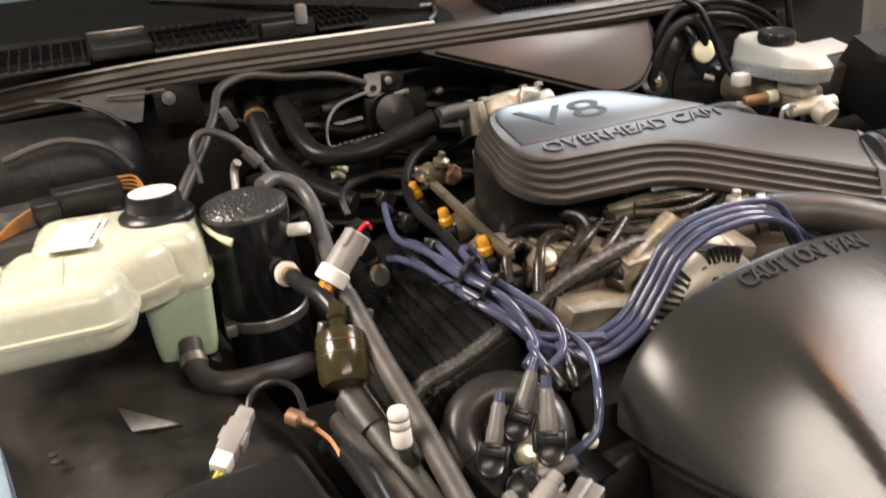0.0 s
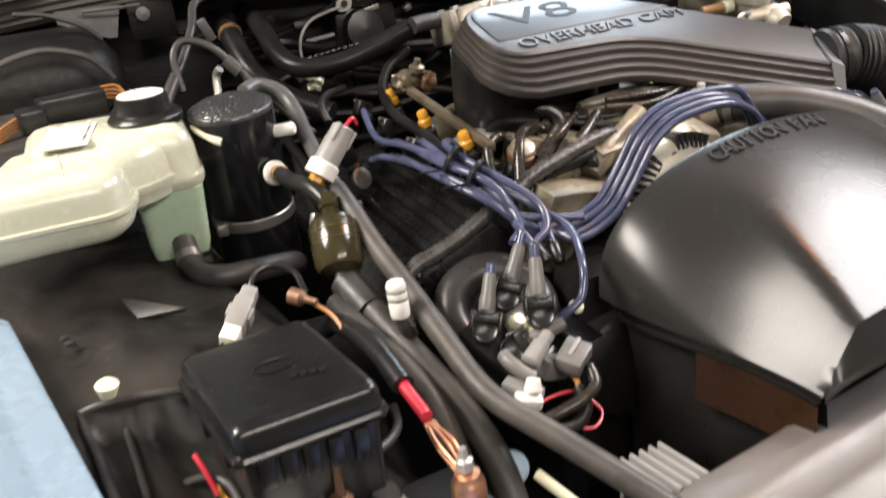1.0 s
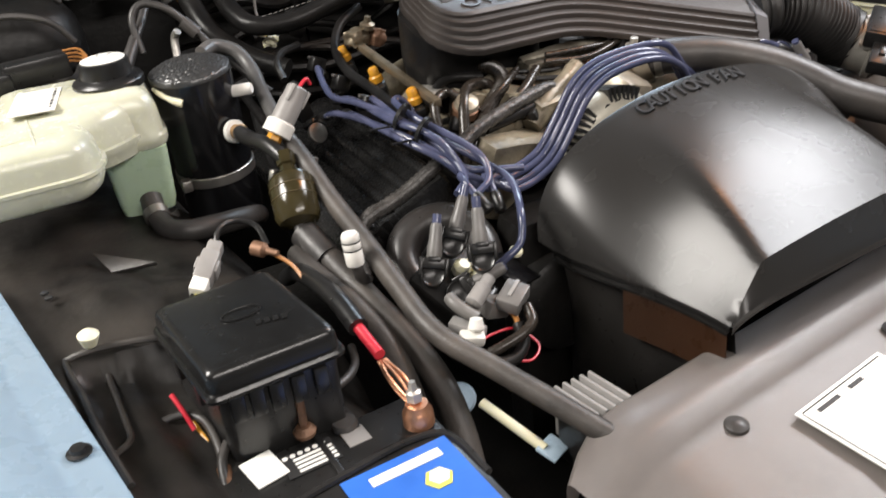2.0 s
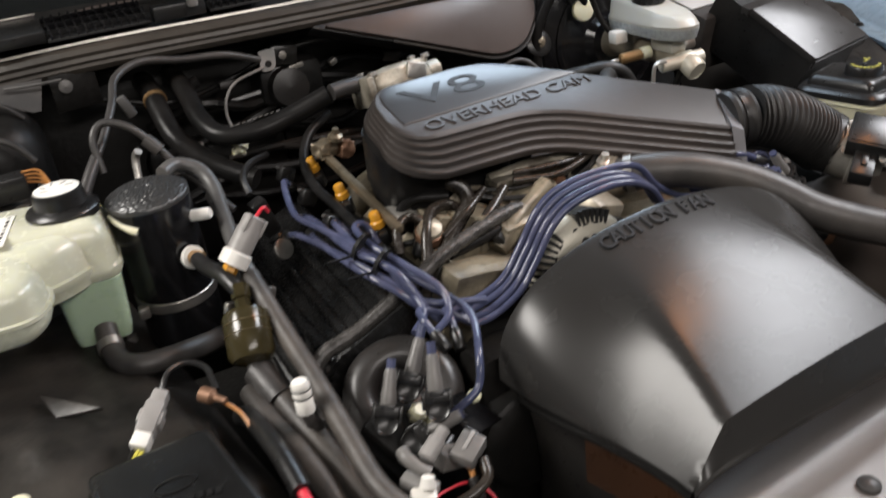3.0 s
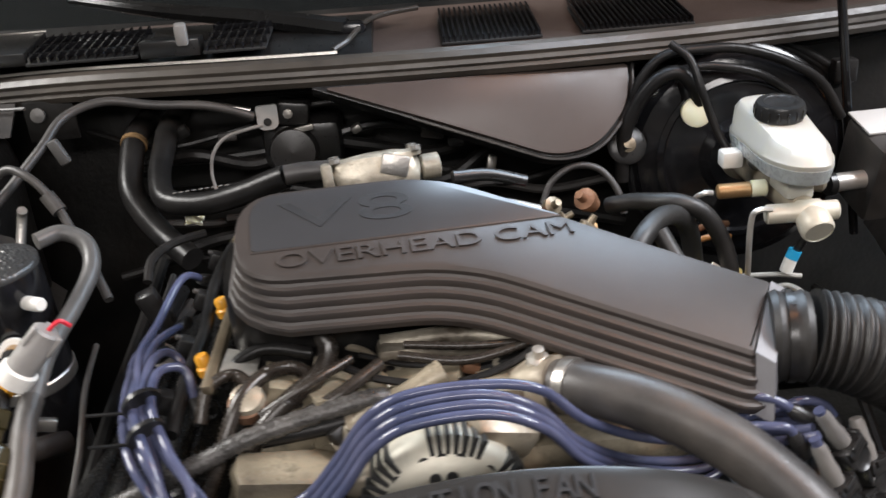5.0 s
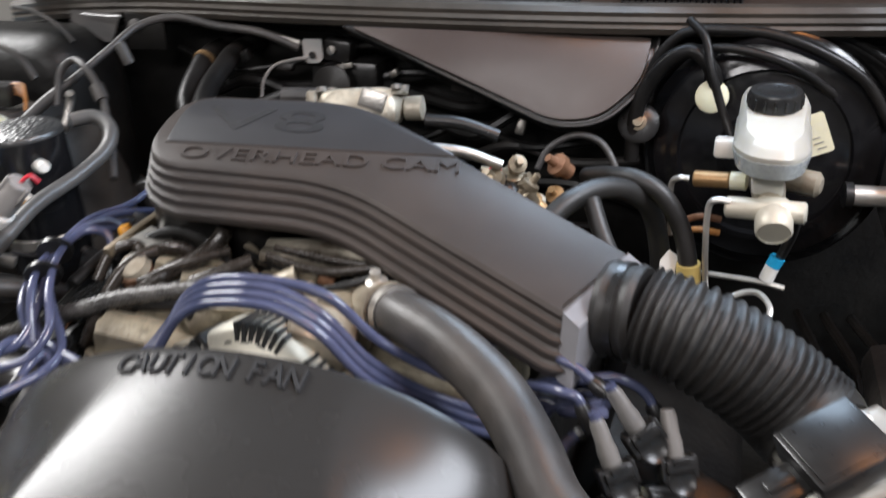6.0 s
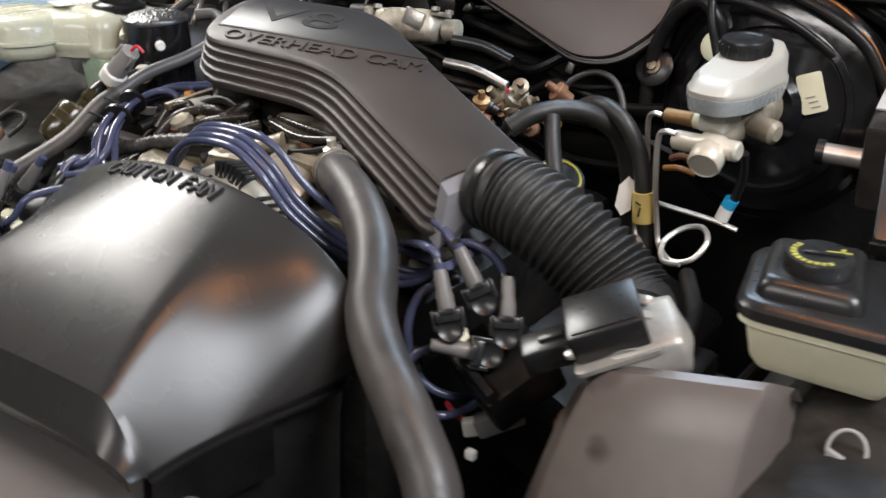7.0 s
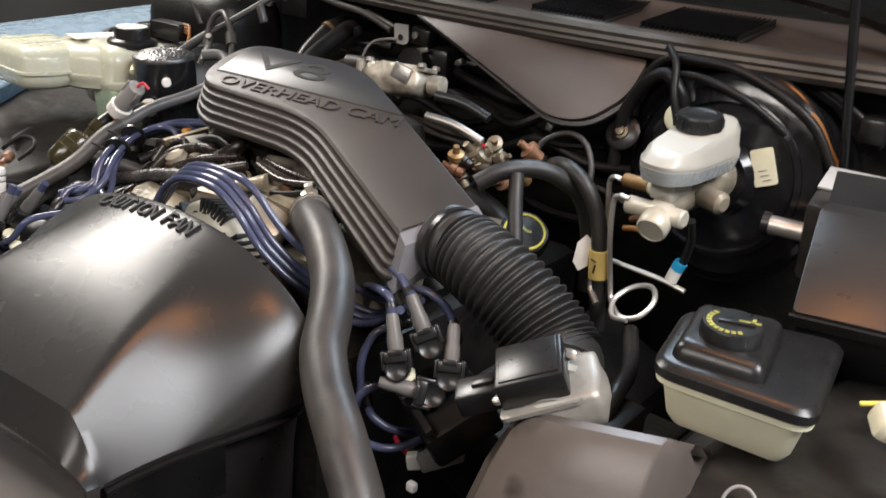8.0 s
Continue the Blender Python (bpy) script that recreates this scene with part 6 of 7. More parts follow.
part("loom", b_tube(B(), [(0.505, 0.628, 0.676), (0.500, 0.612, 0.668), (0.484, 0.606, 0.663), (0.462, 0.606, 0.658), (0.44, 0.612, 0.65)], 0.005, 10, 9, rf=lambda s, k: 1 + 0.1 * (k % 2)), M_LOOM, gc)
part("orange_lead", b_tube(B(), [(0.492, 0.642, 0.668), (0.494, 0.632, 0.664), (0.49, 0.62, 0.655)], 0.0028, 8, 4), M_ORANGEW, gc)
part("red_lead", b_tube(B(), [(0.444, 0.616, 0.664), (0.462, 0.624, 0.662), (0.49, 0.628, 0.655), (0.505, 0.612, 0.64), (0.49, 0.600, 0.635), (0.47, 0.605, 0.64)], 0.0014, 6, 6), M_RED, gc)
part("loom", b_tube(B(), [(0.492, 0.625, 0.662), (0.488, 0.61, 0.65), (0.47, 0.60, 0.644), (0.44, 0.603, 0.648)], 0.006, 10, 6, rf=lambda s, k: 1 + 0.08 * (k % 2)), M_RUBBER, gc)


def loom(pts, r, label="black corrugated wiring loom over the engine", sub=26, mtl=None):
    t = thing("wiring_loom", pts[len(pts) // 2], label, "wiring loom", "wiring looms")
    part("conduit", b_tube(B(), pts, r, 12, sub, rf=lambda s, k: 1.0 + 0.16 * (k % 2)), mtl or M_LOOM, t, angle=80)
    return t


loom([(0.405, 0.79, 0.66), (0.408, 0.808, 0.690), (0.418, 0.819, 0.708), (0.434, 0.823, 0.719), (0.450, 0.824, 0.722), (0.480, 0.825, 0.732), (0.508, 0.826, 0.745), (0.535, 0.829, 0.756), (0.56, 0.836, 0.763), (0.59, 0.845, 0.772), (0.65, 0.858, 0.782), (0.70, 0.868, 0.785), (0.725, 0.876, 0.762), (0.735, 0.88, 0.735)], 0.0078, "silvery-black braided loom rising over the engine front", 9, M_BRAID)
loom([(0.552, 0.832, 0.725), (0.566, 0.842, 0.757), (0.583, 0.868, 0.793), (0.605, 0.895, 0.802), (0.63, 0.90, 0.80), (0.64, 0.89, 0.785), (0.625, 0.872, 0.768), (0.615, 0.862, 0.74)], 0.006)
loom([(0.548, 0.868, 0.775), (0.555, 0.885, 0.797), (0.575, 0.895, 0.803), (0.592, 0.885, 0.792), (0.60, 0.88, 0.76)], 0.005)
loom([(0.575, 0.845, 0.735), (0.597, 0.857, 0.768), (0.625, 0.872, 0.79), (0.648, 0.888, 0.80), (0.655, 0.915, 0.808), (0.645, 0.945, 0.81)], 0.0078)

# ---- coolant hose to the radiator ----
hs = thing("radiator_hose", (0.95, 0.8, 0.7), "thick dusty black upper radiator hose", "radiator hose")
part("hose", b_tube(B(), [(0.838, 0.870, 0.783), (0.865, 0.847, 0.790), (0.913, 0.817, 0.787), (0.961, 0.783, 0.772), (0.992, 0.750, 0.754), (1.015, 0.720, 0.736), (1.050, 0.693, 0.720), (1.100, 0.664, 0.699), (1.143, 0.639, 0.664), (1.160, 0.602, 0.622)], 0.0215, 24, 8), M_GREYRUB, hs)
part("thermostat_neck", b_tube(B(), [(0.812, 0.892, 0.762), (0.826, 0.881, 0.776), (0.846, 0.863, 0.786)], 0.0245, 20, 4), M_ALU, hs, "cast thermostat neck")
part("clamp", b_tube(B(), [(0.850, 0.860, 0.7875), (0.857, 0.854, 0.789)], 0.0235, 24, 2), M_STEEL, hs)
part("bleed_bolt", b_lathe(B(), [(0, 0), (0.010, 0), (0.010, 0.006), (0.005, 0.008), (0.005, 0.016), (0, 0.017)], axis((0.830, 0.876, 0.800), (0, -0.2, 1)), 10), M_ALUB, hs)

# ---- throttle body ----
th = thing("throttle_body", (0.70, 1.17, 0.86), "bare aluminium throttle body behind the cover", "throttle body")
tmx = Matrix.Translation((0.697, 1.172, 0.880)) @ Euler((radians(-14), radians(-3), radians(8))).to_matrix().to_4x4()
casting = part("casting", b_cast(B(), (0, 0, -0.004), (0.098, 0.062, 0.046), (0, 0, 0), 0.05, 12, 0.45), M_CAST, th, angle=75)
casting.matrix_basis = tmx
part("flange", b_box(B(), (-0.052, 0, -0.004), (0.012, 0.062, 0.042), 0.004, m=tmx), M_CAST, th)
part("lever", b_box(B(), (0.02, -0.03, 0.004), (0.03, 0.006, 0.022), 0.002, (0, 20, 0), tmx), M_STEEL, th)
part("top_plate", b_prism(B(), rounded([(-0.046, -0.018), (-0.030, -0.027), (0.034, -0.027), (0.052, -0.016), (0.052, 0.016), (0.034, 0.024), (-0.046, 0.020)], 0.008), 0.0095, 0.0155, tmx, 0.0015), M_CAST, th)
part("spindle", b_lathe(B(), [(0.012, 0), (0.014, 0.002), (0.014, 0.02), (0.008, 0.022), (0, 0.022)], tmx @ axis((0.05, 0, -0.006), (1, 0, 0)), 18), M_CAST, th)
for a, b in ((-0.042, 0.018), (0.045, 0.018), (-0.042, -0.02), (0.045, -0.02)):
    part("bolt", b_lathe(B(), [(0, 0), (0.006, 0), (0.006, 0.005), (0, 0.006)], tmx @ Matrix.Translation((a, b, 0.0155)), 8), M_STEEL, th)
bm = b_tube(B(), [(0.60, 1.165, 0.885), (0.62, 1.168, 0.886), (0.65, 1.17, 0.885)], 0.011, 14, 4)
part("coolant_stub", bm, M_GREYRUB, th)
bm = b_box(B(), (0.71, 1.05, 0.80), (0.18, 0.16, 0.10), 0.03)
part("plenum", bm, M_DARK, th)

# ---- heater hoses ----
hh = thing("heater_hose", (0.43, 1.27, 0.85), "black rubber heater hose with printed dashes", "heater hose", "heater hoses")
part("hose", b_tube(B(), [(0.437, 1.41, 0.905), (0.437, 1.342, 0.901), (0.438, 1.30, 0.886), (0.439, 1.258, 0.866), (0.453, 1.220, 0.850), (0.495, 1.200, 0.848), (0.542, 1.192, 0.858), (0.60, 1.177, 0.880)], 0.0135, 16, 7), M_RUBBER, hh)
for k in range(9):
    s = k / 9
    part("printed_bar", b_box(B(), (0.468 + 0.07 * s, 1.2035 - 0.012 * s, 0.8625 + 0.009 * s), (0.005, 0.0014, 0.0008), 0, (0, -14, -20)), M_BOOT, hh)
hh2 = thing("heater_hose", (0.40, 1.29, 0.85), "black rubber heater hose with an orange end clip", "heater hose", "heater hoses")
part("hose", b_tube(B(), [(0.396, 1.41, 0.900), (0.396, 1.34, 0.895), (0.396, 1.305, 0.877), (0.401, 1.265, 0.850), (0.420, 1.238, 0.826), (0.447, 1.212, 0.805), (0.48, 1.18, 0.79)], 0.0145, 16, 7), M_RUBBER, hh2)
part("end_clip", b_lathe(B(), [(0.0150, -0.004), (0.0165, -0.003), (0.0165, 0.003), (0.0150, 0.004)], axis((0.396, 1.325, 0.889), (0, -0.7, -0.3)), 16), M_BRASS, hh2, "rusty orange spring clip")
yb = thing("yellow_clip", (0.476, 1.255, 0.82), "small yellow plastic clip under the hose", "clip")
part("clip", b_cast(B(), (0.478, 1.232, 0.820), (0.018, 0.010, 0.016), (15, 20, 10), 0.25, 5, 0.4), M_CREAM, yb)
part("tongue", b_box(B(), (0.468, 1.230, 0.830), (0.016, 0.005, 0.004), 0.001, (0, 25, 10)), M_CREAM, yb)
dl = thing("blower_cables", (0.34, 1.19, 0.9), "grey taped cables looping behind the accumulator", "cable")
part("cable", b_tube(B(), [(0.235, 1.09, 0.815), (0.250, 1.105, 0.834), (0.275, 1.137, 0.865), (0.303, 1.173, 0.893), (0.329, 1.216, 0.923), (0.346, 1.258, 0.946), (0.386, 1.284, 0.954), (0.44, 1.293, 0.943), (0.50, 1.30, 0.935), (0.55, 1.31, 0.915)], 0.0053, 10, 7), M_GREYRUB, dl)
part("cable", b_tube(B(), [(0.292, 1.144, 0.863), (0.292, 1.16, 0.901), (0.308, 1.168, 0.916), (0.334, 1.158, 0.908), (0.356, 1.149, 0.884), (0.377, 1.129, 0.853), (0.398, 1.103, 0.827), (0.42, 1.07, 0.80)], 0.0048, 10, 7), M_GREYRUB, dl)
part("tape", b_tube(B(), [(0.350, 1.152, 0.889), (0.363, 1.143, 0.873)], 0.0085, 10, 2), M_GREYRUB, dl)
part("hanger", b_box(B(), (0.346, 1.220, 0.916), (0.013, 0.010, 0.030), 0.003, (0, -22, 0)), M_GREYPIPE, dl, "pale grey plastic hanger")
part("tape", b_tube(B(), [(0.262, 1.12, 0.849), (0.275, 1.137, 0.865), (0.290, 1.156, 0.880)], 0.0076, 10, 3), M_GREYRUB, dl)
part("cable", b_tube(B(), [(0.325, 1.11, 0.84), (0.330, 1.125, 0.875), (0.335, 1.12, 0.886)], 0.005, 10, 5), M_STEEL, dl)
gt = thing("ground_tab", (0.567, 1.285, 0.9), "zinc ground tab with a thin cable and brackets", "ground tab")
part("tab", b_prism(B(), rounded([(-0.013, -0.015), (0.013, -0.015), (0.013, 0.017), (-0.013, 0.017)], [0.011, 0.011, 0.003, 0.003]), -0.0015, 0.0015, Matrix.Translation((0.570, 1.278, 0.918)) @ Euler((radians(98), 0, radians(12))).to_matrix().to_4x4()), M_PLATE, gt)
part("tab_hole", b_lathe(B(), [(0, 0), (0.005, 0), (0.005, 0.001), (0, 0.001)], axis((0.570, 1.2755, 0.914), (0, -1, 0)), 12), M_INK, gt)
part("cable", b_tube(B(), [(0.563, 1.276, 0.910), (0.545, 1.272, 0.908), (0.515, 1.272, 0.899), (0.498, 1.270, 0.880), (0.493, 1.268, 0.857), (0.496, 1.262, 0.836)], 0.0022, 8, 6), M_BOOT, gt)
part("bracket", b_box(B(), (0.612, 1.282, 0.900), (0.024, 0.004, 0.007), 0.001, (0, -10, 0)), M_ALUB, gt)
part("bracket", b_tube(B(), [(0.485, 1.285, 0.943), (0.515, 1.282, 0.937), (0.55, 1.282, 0.928)], 0.004, 8, 3), M_STEEL, gt)
part("block", b_box(B(), (0.600, 1.30, 0.918), (0.04, 0.03, 0.03), 0.005, (0, 8, 0)), M_BLACK, gt)
part("bolt", b_lathe(B(), [(0, 0), (0.006, 0), (0.006, 0.004), (0, 0.005)], axis((0.595, 1.284, 0.92), (0, -1, 0.1)), 8), M_STEEL, gt)
settle(gt, -0.006, 0.045, -0.010)
bmz = thing("blower_motor", (0.58, 1.34, 0.84), "black plastic actuator housing on the firewall", "actuator")
part("housing", b_box(B(), (0.60, 1.37, 0.865), (0.10, 0.07, 0.06), 0.012), M_BLACK, bmz)
part("cap", b_lathe(B(), [(0.03, 0), (0.032, 0.004), (0.028, 0.02), (0, 0.024)], axis((0.59, 1.335, 0.86), (0, -1, 0.2)), 20), M_BLACK, bmz)
wt = thing("wing_bracket", (0.25, 1.3, 0.92), "pale grey primed triangular bracket below the cowl", "bracket")
part("plate", b_prism(B(), [(-0.055, 0.022), (0.025, 0.018), (0.012, -0.022), (0.002, -0.022), (-0.055, 0.006)], -0.002, 0.002, Matrix.Translation((0.238, 1.327, 0.932)) @ Euler((radians(75), 0, radians(4))).to_matrix().to_4x4()), M_GREYRUB, wt)
part("bolt", b_lathe(B(), [(0, 0), (0.009, 0), (0.009, 0.004), (0, 0.006)], axis((0.2886, 1.327, 0.934), (0, -1, 0.2)), 12), M_GREYPIPE, wt)
part("strip", b_tube(B(), [(0.215, 1.312, 0.950), (0.25, 1.306, 0.949), (0.285, 1.303, 0.949)], 0.0022, 6, 3), M_GREYPIPE, wt, "worn flange edge")
part("flange", b_box(B(), (0.30, 1.334, 0.925), (0.06, 0.004, 0.05), 0.001, (0, 0, 4)), M_DARK, wt)

# injector harness, plugs and small fittings along the passenger head
ih = thing("injector_harness", (0.52, 1.0, 0.79), "black injector harness with moulded plugs", "wiring loom")
part("conduit", b_tube(B(), [(0.525, 0.86, 0.772), (0.528, 0.93, 0.786), (0.530, 1.0, 0.792), (0.526, 1.07, 0.80), (0.535, 1.13, 0.815), (0.56, 1.17, 0.835), (0.60, 1.19, 0.85)], 0.0062, 10, 12, rf=lambda s, k: 1 + 0.06 * (k % 2)), M_RUBBER, ih)
for k in range(4):
    y = 0.905 + 0.085 * k
    part("plug", b_box(B(), (0.515, y, 0.775 + 0.006 * k), (0.022, 0.016, 0.020), 0.003, (0, 25, 10)), M_BLACK, ih)
    part("plug_clip", b_box(B(), (0.509, y, 0.786 + 0.006 * k), (0.010, 0.006, 0.004), 0.001, (0, 25, 10)), M_GREYRUB, ih)
dk = thing("coil_connector", (0.47, 1.06, 0.76), "tall black connector on the valve cover", "connector")
part("shell", b_box(B(), (0.458, 1.09, 0.772), (0.022, 0.018, 0.055), 0.004, (8, -18, 10)), M_BLACK, dk)
part("tip", b_lathe(B(), [(0.011, 0), (0.012, 0.004), (0.009, 0.010), (0, 0.011)], axis((0.466, 1.085, 0.745), (0.3, -0.4, -0.8)), 14), M_BLACK, dk)
part("band", b_lathe(B(), [(0.010, 0), (0.0135, 0.001), (0.0135, 0.006), (0.010, 0.007)], axis((0.465, 1.06, 0.735), (0.3, -0.8, 0.4)), 16), M_STEEL, dk)
part("dark_lead", b_tube(B(), [(0.450, 1.105, 0.80), (0.452, 1.13, 0.815), (0.47, 1.16, 0.82), (0.50, 1.18, 0.82)], 0.005, 8, 6), M_RUBBER, dk)
# wiring and pipes on the firewall
fw = thing("firewall_wiring", (0.7, 1.38, 0.8), "black wiring and hoses fixed across the firewall", "wiring loom")
rnd = random.Random(21)
for k in range(9):
    z0 = 0.70 + 0.024 * k
    x0, x1 = rnd.uniform(0.30, 0.5), rnd.uniform(0.8, 1.02)
    pts = [(x0 + (x1 - x0) * j / 6, 1.375 - rnd.uniform(0, 0.035), z0 + rnd.uniform(-0.02, 0.02)) for j in range(7)]
    part("cable", b_tube(B(), pts, rnd.choice([0.004, 0.006, 0.008, 0.0095]), 8, 6), rnd.choice([M_RUBBER, M_BLACK, M_GREYRUB, M_RUBBER]), fw)
for k in range(10):
    p = (rnd.uniform(0.42, 0.95), 1.36 - rnd.uniform(0, 0.03), rnd.uniform(0.74, 0.9))
    part("clip", b_box(B(), p, (rnd.uniform(0.012, 0.03), 0.012, rnd.uniform(0.01, 0.025)), 0.003, (rnd.uniform(-20, 20), rnd.uniform(-30, 30), 0)), rnd.choice([M_BLACK, M_BLACK, M_STEEL, M_GREYRUB]), fw)
# wiring and rubber lines low beside the engine, passenger side
lw = thing("side_wiring", (0.42, 1.0, 0.7), "dark hoses and cables beside the valve cover", "wiring loom")
for k in range(6):
    o = rnd.uniform(-0.01, 0.01)
    part("cable", b_tube(B(), [(0.425 + 0.008 * k, 1.25, 0.76 - 0.02 * k), (0.418 + o, 1.12, 0.73 - 0.02 * k), (0.412 + o, 1.0, 0.70 - 0.02 * k), (0.41 + o + 0.004 * k, 0.88, 0.66 - 0.02 * k), (0.42, 0.78, 0.60)], rnd.choice([0.004, 0.007, 0.009]), 8, 6), rnd.choice([M_RUBBER, M_BLACK, M_GREYRUB]), lw)
part("thin_lead", b_tube(B(), [(0.404, 1.05, 0.76), (0.408, 0.99, 0.745), (0.415, 0.93, 0.715), (0.42, 0.87, 0.695), (0.43, 0.82, 0.70)], 0.003, 8, 6), M_GREYRUB, lw)

# small bolts, bosses, pipes and clips crowding the front of the intake
ef = thing("intake_fittings", (0.68, 0.87, 0.77), "oily bolts, bosses and pipes at the front of the intake", "fittings")
rnd = random.Random(33)
for k in range(46):
    x = rnd.uniform(0.575, 0.86)
    y = rnd.uniform(0.845, 0.93)
    z = 0.752 + 0.30 * (y - 0.845) + rnd.uniform(-0.008, 0.018)
    d = Vector((rnd.uniform(-0.6, 0.6), rnd.uniform(-1, 0.1), rnd.uniform(0.3, 1)))
    s_ = rnd.uniform(0.6, 1.3)
    kind = rnd.random()
    mtl = rnd.choice([M_ALU, M_ALU, M_RUST, M_DARK, M_CAST, M_BLACK, M_BRASS, M_STEEL])
    if kind < 0.45:
        part("bolt", b_lathe(B(), [(0.004 * s_, -0.01), (0.009 * s_, -0.008), (0.009 * s_, 0.0), (0.006 * s_, 0.001), (0.0055 * s_, 0.007 * s_), (0, 0.0075 * s_)], axis((x, y, z), d), 8), mtl, ef)
    elif kind < 0.75:
        part("boss", b_box(B(), (x, y, z - 0.004), (0.018 * s_, 0.014 * s_, 0.016 * s_), 0.004, (rnd.uniform(-30, 30), rnd.uniform(-30, 30), rnd.uniform(0, 90))), mtl, ef)
    else:
        part("pipe", b_tube(B(), [(x, y, z), (x + rnd.uniform(-0.03, 0.03), y + 0.015, z + 0.008), (x + rnd.uniform(-0.06, 0.06), y + 0.04, z + rnd.uniform(-0.004, 0.02))], 0.0035 * s_, 8, 5), mtl, ef)
part("dark_hose", b_tube(B(), [(0.60, 0.853, 0.765), (0.65, 0.856, 0.77), (0.70, 0.864, 0.775), (0.75, 0.872, 0.772), (0.80, 0.868, 0.76)], 0.0075, 10, 6), M_RUBBER, ef)
part("dark_hose", b_tube(B(), [(0.565, 0.90, 0.785), (0.575, 0.92, 0.80), (0.60, 0.93, 0.806), (0.64, 0.925, 0.80)], 0.006, 10, 6), M_RUBBER, ef)
for k in range(5):
    part("bracket", b_box(B(), (0.585 + 0.055 * k, 0.84 + 0.004 * k, 0.722 + 0.004 * k), (0.02, 0.02, 0.05), 0.005, (10, 20 - 10 * k, 15 * k)), M_ALU if k % 2 else M_DARK, ef)

# ---- brakes ----
boo = thing("brake_booster", (1.15, 1.32, 0.7), "large glossy black brake booster drum on the firewall", "brake booster")
bxm = axis((1.152, 1.335, 0.812), (-0.05, -1, 0.10))
part("drum", b_lathe(B(), [(0.118, -0.07), (0.128, -0.066), (0.130, 0.024), (0.136, 0.028), (0.136, 0.036), (0.129, 0.039), (0.122, 0.050), (0.104, 0.056), (0.075, 0.058), (0.05, 0.062), (0.040, 0.075), (0, 0.076)], bxm, 64), M_BLACKGLOSS, boo)
part("ridge", b_lathe(B(), [(0.098, 0.056), (0.101, 0.060), (0.094, 0.062), (0.091, 0.057)], bxm, 56), M_BLACKGLOSS, boo)
tagm = Matrix.Translation((1.202, 1.272, 0.845)) @ Euler((radians(82), radians(-22), radians(5))).to_matrix().to_4x4()
ptag = part("paper_tag", b_prism(B(), rounded([(-0.0138, -0.0225), (0.0138, -0.0225), (0.0138, 0.0225), (-0.0138, 0.0225)], 0.004), -0.001, 0.001, tagm), M_CREAM, boo, "cream paper tag with faint print")
for k in range(3):
    part("tag_bar", b_box(B(), (-0.002 + 0.002 * k, -0.004 - 0.006 * k, 0.0014), (0.010, 0.0012, 0.0004), 0, m=tagm), M_BOOT, ptag)
part("check_valve", b_lathe(B(), [(0.017, 0), (0.018, 0.002), (0.018, 0.010), (0.014, 0.012), (0, 0.012)], axis((1.090, 1.268, 0.882), (-0.1, -0.95, 0.2)), 20), M_CREAM, boo, "cream check valve disc")
part("vacuum_hose", b_tube(B(), [(1.09, 1.29, 0.882), (1.086, 1.30, 0.905), (1.074, 1.315, 0.917), (1.05, 1.33, 0.912), (1.02, 1.335, 0.88), (1.005, 1.335, 0.83)], 0.0105, 14, 7), M_RUBBER, boo)
part("hose", b_tube(B(), [(1.058, 1.27, 0.965), (1.077, 1.255, 0.948), (1.088, 1.24, 0.913), (1.104, 1.235, 0.87), (1.122, 1.22, 0.835)], 0.0048, 12, 7), M_RUBBER, boo)
part("hose", b_tube(B(), [(1.004, 1.275, 0.80), (1.005, 1.275, 0.842), (1.012, 1.273, 0.876), (1.035, 1.27, 0.916), (1.064, 1.265, 0.932), (1.086, 1.262, 0.913), (1.093, 1.266, 0.890)], 0.0088, 14, 7), M_RUBBER, boo)
part("hose", b_tube(B(), [(1.018, 1.283, 0.87), (1.024, 1.283, 0.915), (1.053, 1.282, 0.948), (1.10, 1.28, 0.953), (1.145, 1.28, 0.950), (1.197, 1.28, 0.932), (1.245, 1.283, 0.902), (1.276, 1.285, 0.855)], 0.006, 12, 7), M_RUBBER, boo)
part("hose", b_tube(B(), [(1.062, 1.27, 0.932), (1.105, 1.265, 0.936), (1.156, 1.262, 0.925), (1.198, 1.275, 0.90), (1.235, 1.29, 0.87)], 0.005, 12, 7), M_RUBBER, boo)
for k in range(4):
    part("hose", b_tube(B(), [(1.03 + 0.018 * k, 1.36, 0.80), (1.035 + 0.02 * k, 1.34, 0.87 + 0.008 * k), (1.08 + 0.02 * k, 1.345, 0.925 + 0.006 * k), (1.16 + 0.02 * k, 1.35, 0.94), (1.24 + 0.02 * k, 1.355, 0.92 - 0.01 * k), (1.29, 1.36, 0.87)], 0.006, 10, 7), M_RUBBER, boo)

mc = thing("brake_master_cylinder", (1.152, 1.15, 0.80), "aluminium brake master cylinder with a cream fluid reservoir", "brake cylinder")
part("bore", b_lathe(B(), [(0.02, -0.01), (0.030, 0), (0.030, 0.012), (0.019, 0.018), (0.018, 0.10), (0.015, 0.155), (0.013, 0.17), (0, 0.172)], axis((1.150, 1.275, 0.815), (0.02, -1, 0.0)), 24), M_ALU, mc)
bm = B()
res = [(1.117, 1.245), (1.117, 1.115), (1.133, 1.082), (1.166, 1.078), (1.183, 1.11), (1.188, 1.215), (1.170, 1.25)]
